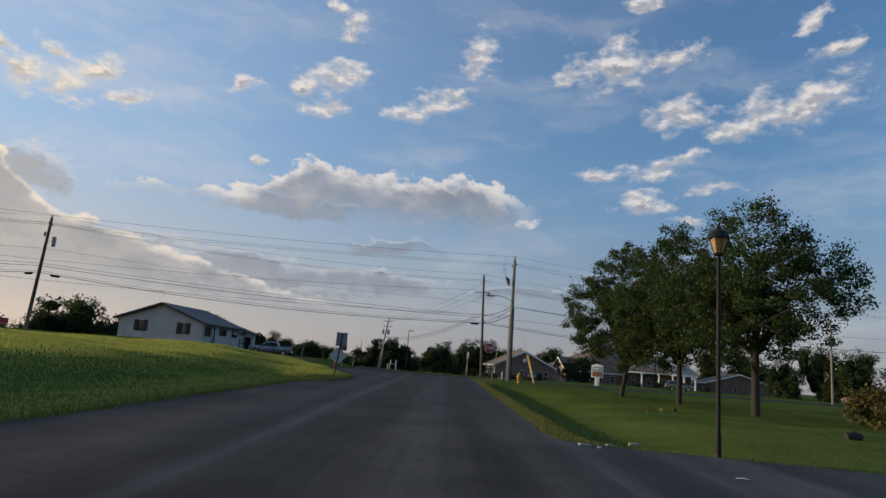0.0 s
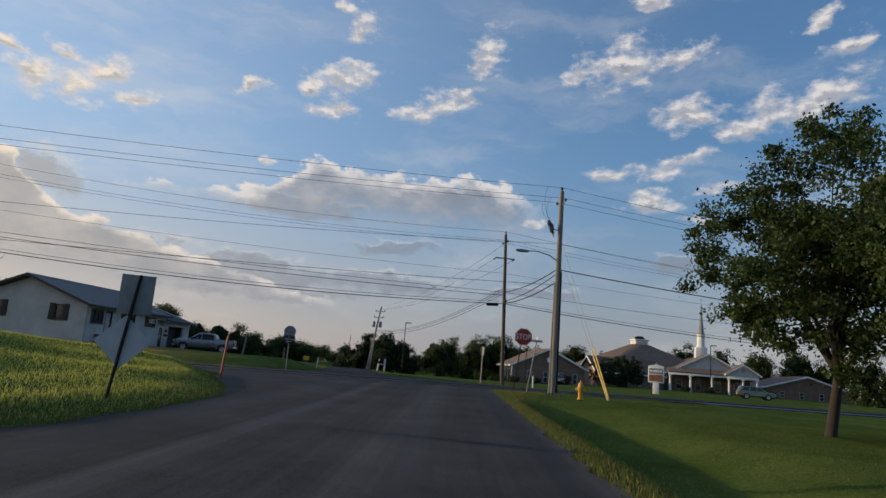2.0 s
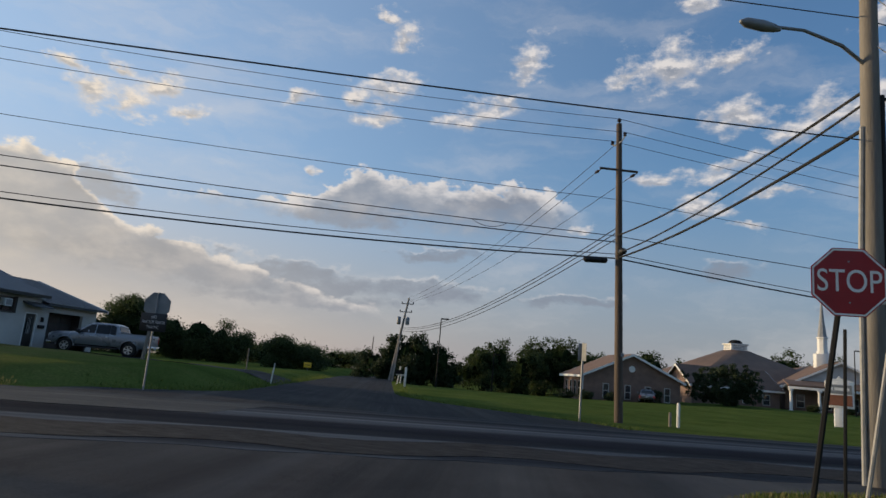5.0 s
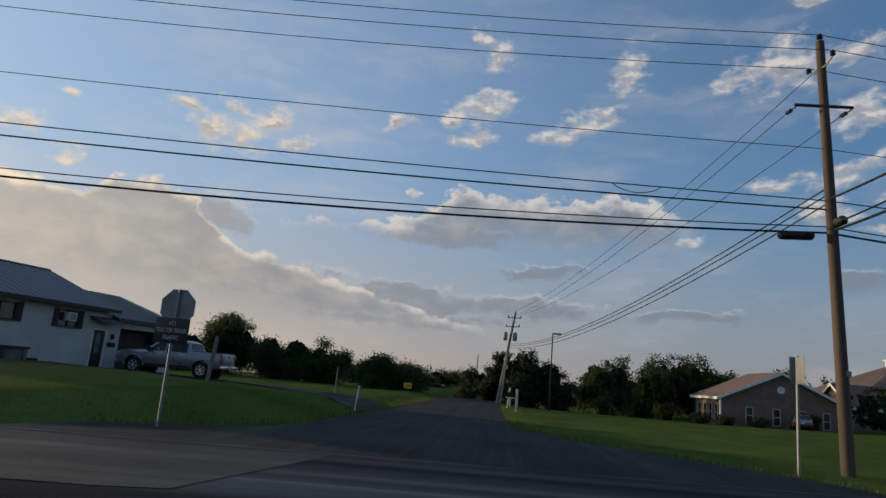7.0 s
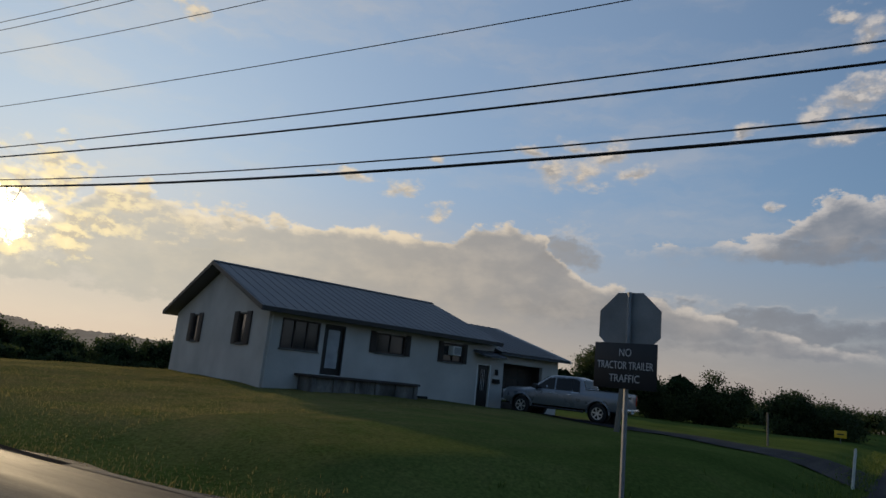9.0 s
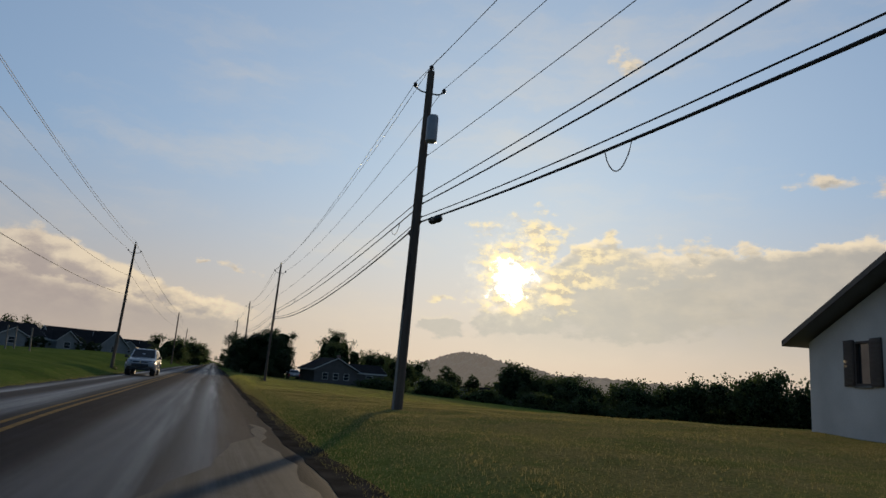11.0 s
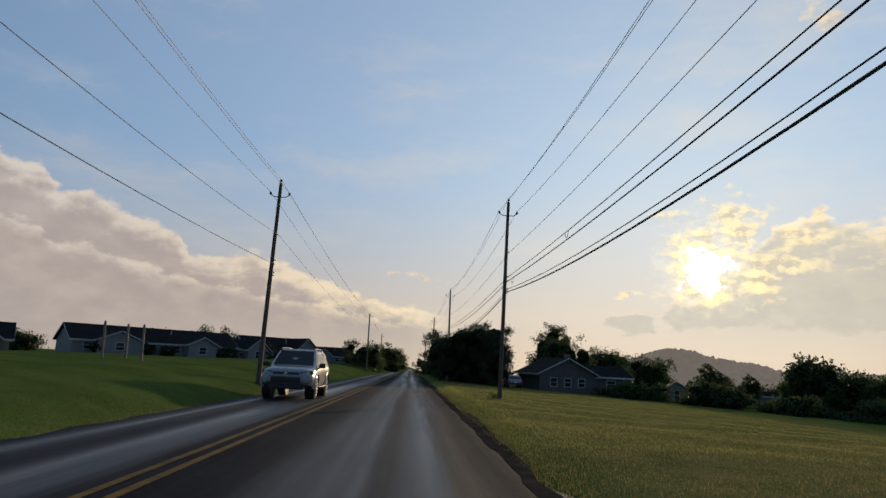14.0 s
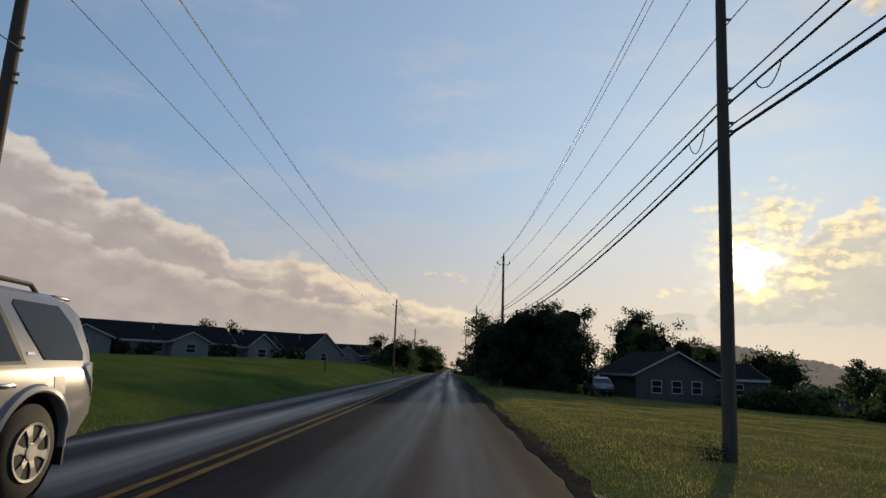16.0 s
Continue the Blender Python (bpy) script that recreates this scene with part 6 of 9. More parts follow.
# board sign in front of the church
cs = thing("church_sign", "white framed message sign on a white pedestal", "sign board", (20.8, 97.2, gz(20.8, 97.2)), -14.0)
part("pedestal", Shape().box(-0.42, 0.42, -0.2, 0.2, -0.2, 1.55, 0.02), "sign_white", cs)
fr = part("frame", Shape().box(-1.05, 1.05, -0.22, 0.22, 1.55, 3.75, 0.03), "sign_white", cs)
part("pediment", Shape().prism([(-1.12, 3.75), (1.12, 3.75), (0.55, 3.92), (0.15, 4.0), (0, 4.18), (-0.15, 4.0), (-0.55, 3.92)], "y", -0.2, 0.2), "sign_white", cs)
part("letter_board", Shape().box(-0.9, 0.9, -0.235, -0.223, 1.75, 2.62), "board_brown", fr, "rust-brown message board")
nm = part("name_board", Shape().box(-0.9, 0.9, -0.235, -0.223, 2.72, 3.48), "can_grey", fr, "grey name board")
for k, (x0, x1) in enumerate(((-0.78, -0.5), (-0.4, 0.35), (0.45, 0.7))):
    part("writing_bar", Shape().box(x0, x1, -0.245, -0.236, 3.0, 3.25), "sign_white", nm, "white bar of unreadable writing")

cs.scale = (0.8, 0.8, 0.8)

# small things on the lawns
rk = thing("tree_stump", "weathered brown stump with a pale knot on grass", "stump", (16.7, 18.4, gz(16.7, 18.4) - 0.03))
part("stump", Shape().tube([(-0.20, 0, 0.10), (0.03, 0, 0.14), (0.22, 0.03, 0.11)], [0.13, 0.15, 0.11], 9), "bark", rk)
for at, m_ in (((12.2, 24.0), "red_plastic"), ((12.7, 24.3), "guard_yellow"), ((13.3, 24.6), "black_metal")):
    u_ = thing("utility_flag", "tiny plastic utility flag stuck in the lawn", "marker flag", (*at, gz(*at)), group="utility flags")
    part("wire", Shape().tube([(0, 0, -0.05), (0, 0, 0.22)], 0.006, 5), "steel", u_)
    part("flag", Shape().box(-0.005, 0.14, -0.003, 0.003, 0.14, 0.24), m_, u_)
for at in ((6.85, 54.3), (7.15, 54.0)):
    u_ = thing("utility_flag", "tiny blue utility flag stuck in the lawn", "marker flag", (*at, gz(*at)), group="utility flags")
    part("wire", Shape().tube([(0, 0, -0.05), (0, 0, 0.2)], 0.006, 5), "steel", u_)
    part("flag", Shape().box(-0.005, 0.09, -0.003, 0.003, 0.11, 0.19), "blue_plastic", u_)
bd = part("board", Shape().box(-0.30, 0.30, -0.07, 0.07, 0.0, 0.035, 0.006), "red_plastic", None, "weathered red-brown board lying in the grass", pose(-0.82, 33.58, gz(-0.82, 33.58) + 0.05, 4, 6, 35))
tagged(bd, category="board")
rb = thing("trailer", "low red utility trailer on the raised lawn", "trailer", (-14.4, 22.6, gz(-14.4, 22.6) - 0.05), 20)
rb.scale = (1, 1, 0.62)
part("bed", Shape().box(-0.9, 0.9, -0.7, 0.7, 0.42, 0.62, 0.03), "red_plastic", rb)
part("side_panel", Shape().box(-0.9, 0.9, 0.66, 0.7, 0.62, 0.95, 0.01).box(-0.9, 0.9, -0.7, -0.66, 0.62, 0.95, 0.01), "red_plastic", rb)
for sy in (-0.78, 0.78):
    part("wheel", Shape().tube([(0, sy - 0.08, 0.25), (0, sy + 0.08, 0.25)], 0.26, 16), "tyre", rb)


# ---- vehicles ----
def wheel(parent, x, y, z, r, w, side, spokes=6):
    t_ = part("wheel", Shape().tube([(x, y - w / 2, z), (x, y - w / 2 + 0.03, z), (x, y + w / 2 - 0.03, z), (x, y + w / 2, z)], [r * 0.9, r, r, r * 0.9], 24), "tyre", parent, "black tyre on a silver alloy rim")
    o = y + side * (w / 2 + 0.004)
    rim = Shape()
    n = 24
    ring = [(r * 0.66, 0.0), (r * 0.66, 0.012), (r * 0.56, 0.012), (r * 0.56, 0.0)]
    for a, b in zip(ring, ring[1:]):
        vs = [(x + q[0] * math.cos(2 * math.pi * k / n), o + side * q[1], z + q[0] * math.sin(2 * math.pi * k / n)) for q in (a, b) for k in range(n)]
        rim.add(vs, [(k, (k + 1) % n, n + (k + 1) % n, n + k) for k in range(n)])
    for k in range(spokes):
        a = 2 * math.pi * k / spokes + 0.3
        c, s_ = math.cos(a), math.sin(a)
        px, pz = -s_, c
        vs = []
        for rr, hw in ((r * 0.10, 0.035), (r * 0.60, 0.055)):
            for e in (-1, 1):
                for d in (0.002, 0.02):
                    vs.append((x + c * rr + px * hw * e, o + side * d, z + s_ * rr + pz * hw * e))
        rim.add(vs, [(0, 1, 3, 2), (4, 5, 7, 6), (0, 1, 5, 4), (2, 3, 7, 6), (1, 3, 7, 5), (0, 2, 6, 4)])
    rim.tube([(x, o, z), (x, o + side * 0.03, z)], r * 0.17, 12)
    part("rim", rim, "alloy", t_)
    # flat black disc gives the dark of shade between the spokes
    part("hub_well", Shape().tube([(x, o - side * 0.01, z), (x, o - side * 0.002, z)], r * 0.58, 20), "car_black", t_)
    return t_


def profile_body(points, half, taper_z, taper, n_round=0.06):
    """A body from its side profile: full width at the sill, drawn in towards the roof."""
    s_ = Shape()
    n = len(points)

    def wide(z):
        k = max(0.0, z - taper_z)
        return half - taper * k
    verts = [(x, -wide(z), z) for x, z in points] + [(x, wide(z), z) for x, z in points]
    faces = [tuple(range(n)), tuple(range(2 * n - 1, n - 1, -1))] + [(i, n + i, n + (i + 1) % n, (i + 1) % n) for i in range(n)]
    s_.add(verts, faces)
    me = s_.mesh("body", False)
    bm = bmesh.new()
    bm.from_mesh(me)
    bmesh.ops.bevel(bm, geom=[e for e in bm.edges if len(e.link_faces) == 2 and e.calc_face_angle(0) > 0.25], offset=n_round, segments=3, affect="EDGES", clamp_overlap=True)
    bm.to_mesh(me)
    bm.free()
    me.shade_smooth()
    me.set_sharp_from_angle(angle=radians(40))
    return me


def side_glass(parent, quads, half, taper_z, taper):
    """Side windows on both flanks, from outlines in the side view."""
    for side in (-1, 1):
        for q in quads:
            vs = []
            for off in (0.006, -0.01):
                for x, z in q:
                    vs.append((x, side * (half - taper * max(0, z - taper_z) + off), z))
            n = len(q)
            s_ = Shape().add(vs, [tuple(range(n)), tuple(range(2 * n - 1, n - 1, -1))] + [(i, (i + 1) % n, n + (i + 1) % n, n + i) for i in range(n)])
            part("side_window", s_, "glass", parent)


def arches(parent, xs, r, half, z):
    for x in xs:
        for side in (-1, 1):
            n = 20
            vs = []
            for rr in (r * 1.22, r * 1.06):
                for y in (half - 0.03, half + 0.012):
                    vs += [(x + rr * math.cos(a), side * y, z + rr * math.sin(a)) for a in (radians(-12) + radians(204) * k / n for k in range(n + 1))]
            m_ = n + 1
            f = []
            for a, b in ((0, 1), (1, 3), (3, 2), (2, 0)):
                f += [(a * m_ + k, a * m_ + k + 1, b * m_ + k + 1, b * m_ + k) for k in range(n)]
            part("wheel_arch", Shape().add(vs, f), "car_black", parent)
            # a flat black disc on the flank stands in for the arch's shaded hollow
            part("arch_well", Shape().tube([(x, side * (half - 0.2), z), (x, side * (half + 0.004), z)], r * 1.07, 22), "car_black", parent)


def car(name, label, at, rz, kind, paint, tilt=0.0):
    c = thing(name, label, "car", (*at, gz(*at) + 0.01), rz, rx=0, ry=tilt)
    if kind == "suv":
        hw, zt, tp = 0.96, 1.05, 0.26
        body = [(-2.35, 0.50), (2.30, 0.45), (2.42, 0.62), (2.40, 0.98), (2.20, 1.08), (1.20, 1.14), (0.45, 1.70), (0.20, 1.78), (-1.70, 1.80), (-2.05, 1.72), (-2.35, 1.10), (-2.42, 0.7)]
        wins = [[(0.98, 1.18), (0.36, 1.64), (0.05, 1.68), (0.0, 1.16)], [(-0.08, 1.16), (-0.05, 1.68), (-0.85, 1.69), (-0.95, 1.16)], [(-1.08, 1.18), (-1.05, 1.68), (-1.65, 1.68), (-2.02, 1.20)]]
        wheels, r = (1.42, -1.38), 0.38
    else:
        hw, zt, tp = 0.90, 0.92, 0.34
        body = [(-2.18, 0.42), (2.15, 0.36), (2.28, 0.52), (2.24, 0.80), (2.0, 0.90), (1.10, 1.00), (0.30, 1.52), (0.0, 1.60), (-1.05, 1.60), (-1.50, 1.50), (-2.10, 1.02), (-2.25, 0.85)]
        wins = [[(0.88, 1.03), (0.24, 1.46), (-0.05, 1.52), (-0.10, 1.00)], [(-0.18, 1.00), (-0.13, 1.52), (-0.95, 1.52), (-1.40, 1.40), (-1.62, 1.04)]]
        wheels, r = (1.36, -1.32), 0.34
    me = profile_body(body, hw, zt, tp)
    me.materials.append(M[paint])
    b = part("body", me, paint, c)
    side_glass(c, wins, hw, zt, tp)
    # windscreen and rear glass, lying just proud of the body
    p0, p1 = (body[5], body[6])
    d = Vector((p1[0] - p0[0], 0, p1[1] - p0[1]))
    nrm = Vector((d.z, 0, -d.x)).normalized()
    nrm = nrm if nrm.x > 0 else -nrm

    def screen(a, b_, k0, k1, nm):
        vs = []
        for off in (0.012, -0.02):
            for k, sg in ((k0, -1), (k0, 1), (k1, 1), (k1, -1)):
                x, z = a[0] + (b_[0] - a[0]) * k, a[1] + (b_[1] - a[1]) * k
                vs.append((x + nm.x * off, sg * (hw - tp * max(0, z - zt) - 0.10), z + nm.z * off))
        part("windscreen" if nm.x > 0 else "rear_window", Shape().add(vs, [(0, 1, 2, 3), (7, 6, 5, 4), (0, 1, 5, 4), (1, 2, 6, 5), (2, 3, 7, 6), (3, 0, 4, 7)]), "glass", c)
    screen(p0, p1, 0.08, 0.96, nrm)
    q0, q1 = body[10], body[9]
    d = Vector((q1[0] - q0[0], 0, q1[1] - q0[1]))
    nb_ = Vector((-abs(d.z), 0, abs(d.x))).normalized()
    screen(q0, q1, 0.18, 0.92, nb_)
    arches(c, wheels, r, hw, r)
    for x in wheels:
        for side in (-1, 1):
            wheel(c, x, side * (hw - 0.11), r, r, 0.25, side)
    xf, xr = body[2][0], body[-1][0]
    zf = body[3][1] - 0.14
    for side in (-1, 1):
        part("headlight", Shape().box(xf - 0.22, xf + 0.008, side * (hw - 0.26) - 0.22, side * (hw - 0.26) + 0.22, zf - 0.09, zf + 0.08, 0.02), "lens_clear", c)
        part("tail_light", Shape().box(xr - 0.012, xr + 0.10, side * (hw - 0.10) - 0.10, side * (hw - 0.10) + 0.11, zf - 0.16, zf + 0.20, 0.015), "lens_red", c)
        part("mirror", Shape().box(body[5][0] - 0.42, body[5][0] - 0.22, side * (hw + 0.11) - 0.11, side * (hw + 0.11) + 0.09, body[5][1] + 0.02, body[5][1] + 0.20, 0.03), paint, c)
        part("door_handle", Shape().box(-0.02, 0.16, side * (hw + 0.012) - 0.014, side * (hw + 0.012) + 0.014, body[5][1] - 0.12, body[5][1] - 0.085, 0.006), "chrome", c)
        part("rocker", Shape().box(wheels[1] + r * 1.3, wheels[0] - r * 1.3, side * (hw - 0.01) - 0.03, side * (hw - 0.01) + 0.03, 0.36, 0.50, 0.015), "car_black", c)
        part("door_seam", Shape().box(-0.045, -0.035, side * hw - 0.004, side * hw + 0.004, 0.56, body[5][1] - 0.02), "car_black", c)
    g_ = part("grille", Shape().box(xf - 0.1, xf + 0.014, -hw + 0.48, hw - 0.48, zf - 0.20, zf + 0.07, 0.02), "car_black", c)
    for k in range(3):
        part("grille_bar", Shape().box(xf, xf + 0.022, -hw + 0.5, hw - 0.5, zf - 0.16 + k * 0.09, zf - 0.14 + k * 0.09), "chrome", g_)
    part("front_bumper", Shape().box(xf - 0.22, xf + 0.05, -hw + 0.06, hw - 0.06, 0.40, 0.60, 0.04), "car_black" if kind == "suv" else paint, c)
    part("rear_bumper", Shape().box(xr - 0.06, xr + 0.2, -hw + 0.06, hw - 0.06, 0.46, 0.66, 0.04), "car_black", c)
    pf = part("number_plate", Shape().box(xr - 0.075, xr - 0.062, -0.16, 0.16, 0.68, 0.83), "sign_white", c)
    part("plate_bar", Shape().box(xr - 0.08, xr - 0.0755, -0.11, 0.11, 0.72, 0.79), "can_grey", pf)
    if kind == "suv":
        for side in (-1, 1):
            part("roof_rail", Shape().tube([(0.25, side * 0.66, 1.80), (0.15, side * 0.66, 1.86), (-1.55, side * 0.66, 1.87), (-1.68, side * 0.66, 1.81)], 0.02, 6), "car_black", c)
    return c


car("parked_car", "sage green crossover parked before the church", (36.5, 112.0), -6.0, "suv", "car_green").scale = (0.92, 0.92, 0.92)
car("parked_car", "rust-red car parked beyond the lawn", (49.5, 80.0), 170.0, "suv", "car_red")
car("parked_car", "pale sedan parked under roadside trees", (-128.5, 31.5), 200.0, "sedan", "car_white")
car("distant_car", "white van-like car far along the highway", (-275.0, -45.5), 21.5, "suv", "car_white")
car("parked_car", "grey sedan parked beside brick offices", (13.0, 133.0), 85.0, "sedan", "car_silver")

# vehicles lofted from cross-sections
def lofted(c, ribs, axles, r, paint):
    """A shell with arches cut out of it, flares, linings and wheels; gives back a maker of panels on its flanks.

    Ribs: x, sill, underside, waist, upper edge, middle; then half widths at sill, bulge, waist, upper edge.
    """
    loops = []
    for x, zs, zu, zw, ze, zm, hs, hb, hw_, he in ribs:
        half = [(0.0, zu), (hs * 0.8, zu), (hs, zs), (hb * 0.99, zs + (zw - zs) * 0.28), (hb, zs + (zw - zs) * 0.62), (hw_ + 0.012, zw - 0.05), (hw_, zw), (he + (hw_ - he) * 0.5, zw + (ze - zw) * 0.5), (he + 0.01, ze - 0.02), (he - 0.07, ze + (zm - ze) * 0.55), (he * 0.5, zm - 0.006), (0.0, zm)]
        loops.append([(x, y, z) for y, z in half] + [(x, -y, z) for y, z in half[-2:0:-1]])
    n = len(loops[0])
    verts = [p for l in loops for p in l]
    faces = [(i * n + k, i * n + (k + 1) % n, (i + 1) * n + (k + 1) % n, (i + 1) * n + k) for i in range(len(loops) - 1) for k in range(n)]
    faces += [tuple(range(n - 1, -1, -1)), tuple((len(loops) - 1) * n + k for k in range(n))]
    shell = new("body", Shape().add(verts, faces).mesh("body"))
    cut = Shape()
    for x in axles:
        for sg in (-1, 1):
            a, b = sorted((sg * 0.62, sg * 1.2))
            cut.tube([(x, a, r + 0.02), (x, b, r + 0.02)], r * 1.20, 32)
    knife = new("knife", cut.mesh("knife"))
    md = shell.modifiers.new("arch", "BOOLEAN")
    md.operation, md.object, md.solver = "DIFFERENCE", knife, "EXACT"
    me = bpy.data.meshes.new_from_object(shell.evaluated_get(bpy.context.evaluated_depsgraph_get()))
    bpy.data.objects.remove(shell)
    bpy.data.objects.remove(knife)
    me.name = "body"
    me.materials.clear()
    me.shade_smooth()
    me.set_sharp_from_angle(angle=radians(42))
    part("body", me, paint, c)

    def flank(x, z):
        """The half width of the shell at a place on its side."""
        i = max(k for k in range(len(ribs) - 1) if ribs[k][0] <= x or k == 0)
        t = (x - ribs[i][0]) / (ribs[i + 1][0] - ribs[i][0])
        q = [a + (b - a) * t for a, b in zip(ribs[i], ribs[i + 1])]
        x, zs, zu, zw, ze, zm, hs, hb, hw_, he = q
        ks = [(zs, hs), (zs + (zw - zs) * 0.28, hb * 0.99), (zs + (zw - zs) * 0.62, hb), (zw - 0.05, hw_ + 0.012), (zw, hw_), (ze, he)]
        return float(np.interp(z, [k[0] for k in ks], [k[1] for k in ks]))

    def panel(name, outline, material, lift=0.007, label="", parent=None):
        """A pane or trim lying on the flank, on both sides."""
        for sg in (-1, 1):
            m_ = len(outline)
            out = [(x, sg * (flank(x, z) + lift), z) for x, z in outline]
            inn = [(x, sg * (flank(x, z) - 0.015), z) for x, z in outline]
            part(name, Shape().add(out + inn, [tuple(range(m_)), tuple(range(2 * m_ - 1, m_ - 1, -1))] + [(i, (i + 1) % m_, m_ + (i + 1) % m_, m_ + i) for i in range(m_)]), material, parent or c, label)

    # painted flares round the arches, dark linings inside
    for x in axles:
        for sg in (-1, 1):
            f = Shape()
            n_ = 26
            ring = []
            for q in range(n_ + 1):
                a = radians(-4 + 188 * q / n_)
                row_ = []
                for rr, out in ((r * 1.38, 0.0), (r * 1.34, 0.035), (r * 1.24, 0.045), (r * 1.20, 0.035), (r * 1.20, -0.06)):
                    px, pz = x + rr * math.cos(a), r + 0.02 + rr * math.sin(a)
                    row_.append((px, sg * (max(0.90, flank(px, max(pz, 0.52))) + out), pz))
                ring.append(row_)
            f.add([p for row_ in ring for p in row_], [(q * 5 + k, q * 5 + k + 1, (q + 1) * 5 + k + 1, (q + 1) * 5 + k) for q in range(n_) for k in range(4)])
            part("wheel_flare", f, paint, c)
            lin = Shape().tube([(x, sg * 0.60, r + 0.02), (x, sg * 0.61, r + 0.02), (x, sg * 0.90, r + 0.02)], [0.02, r * 1.19, r * 1.19], 28, False)
            part("arch_lining", lin, "car_black", c)
    for x in axles:
        for sg in (-1, 1):
            y = sg * 0.83
            w = 0.26
            ty = Shape().tube([(x, y - w / 2, r), (x, y - w / 2 + 0.008, r), (x, y - w / 2 + 0.045, r), (x, y + w / 2 - 0.045, r), (x, y + w / 2 - 0.008, r), (x, y + w / 2, r)], [r * 0.60, r * 0.86, r, r, r * 0.86, r * 0.60], 36)
            t_ = part("wheel", ty, "tyre", c, "black all-terrain tyre")
            o = y + sg * (w / 2 + 0.002)
            lip = Shape()
            k_ = 32
            prof = [(r * 0.62, 0.0), (r * 0.62, 0.014), (r * 0.565, 0.012), (r * 0.54, -0.03)]
            for a, b in zip(prof, prof[1:]):
                lip.add([(x + q[0] * math.cos(2 * math.pi * k / k_), o + sg * q[1], r + q[0] * math.sin(2 * math.pi * k / k_)) for q in (a, b) for k in range(k_)], [(k, (k + 1) % k_, k_ + (k + 1) % k_, k_ + k) for k in range(k_)])
            for k in range(6):
                a = 2 * math.pi * k / 6 + 0.2
                ca, sa = math.cos(a), math.sin(a)
                vs = []
                for rr, hw_, d in ((r * 0.12, 0.030, 0.004), (r * 0.36, 0.026, 0.012), (r * 0.57, 0.050, 0.010)):
                    for e in (-1, 1):
                        for dd in (-0.02, d):
                            vs.append((x + ca * rr - sa * hw_ * e, o + sg * dd, r + sa * rr + ca * hw_ * e))
                for b0 in (0, 4):
                    lip.add(vs[b0:b0 + 8], [(0, 1, 3, 2), (4, 5, 7, 6), (0, 1, 5, 4), (2, 3, 7, 6), (1, 3, 7, 5), (0, 2, 6, 4)])
            lip.tube([(x, o - sg * 0.01, r), (x, o + sg * 0.014, r)], r * 0.18, 16)
            part("rim", lip, "alloy", t_, "silver six-spoke alloy rim")
            # added black plate imitates the shade seen through the rim
            part("brake_shadow_plate", Shape().tube([(x, o - sg * 0.05, r), (x, o - sg * 0.045, r)], r * 0.56, 24), "car_black", t_)
    return flank, panel


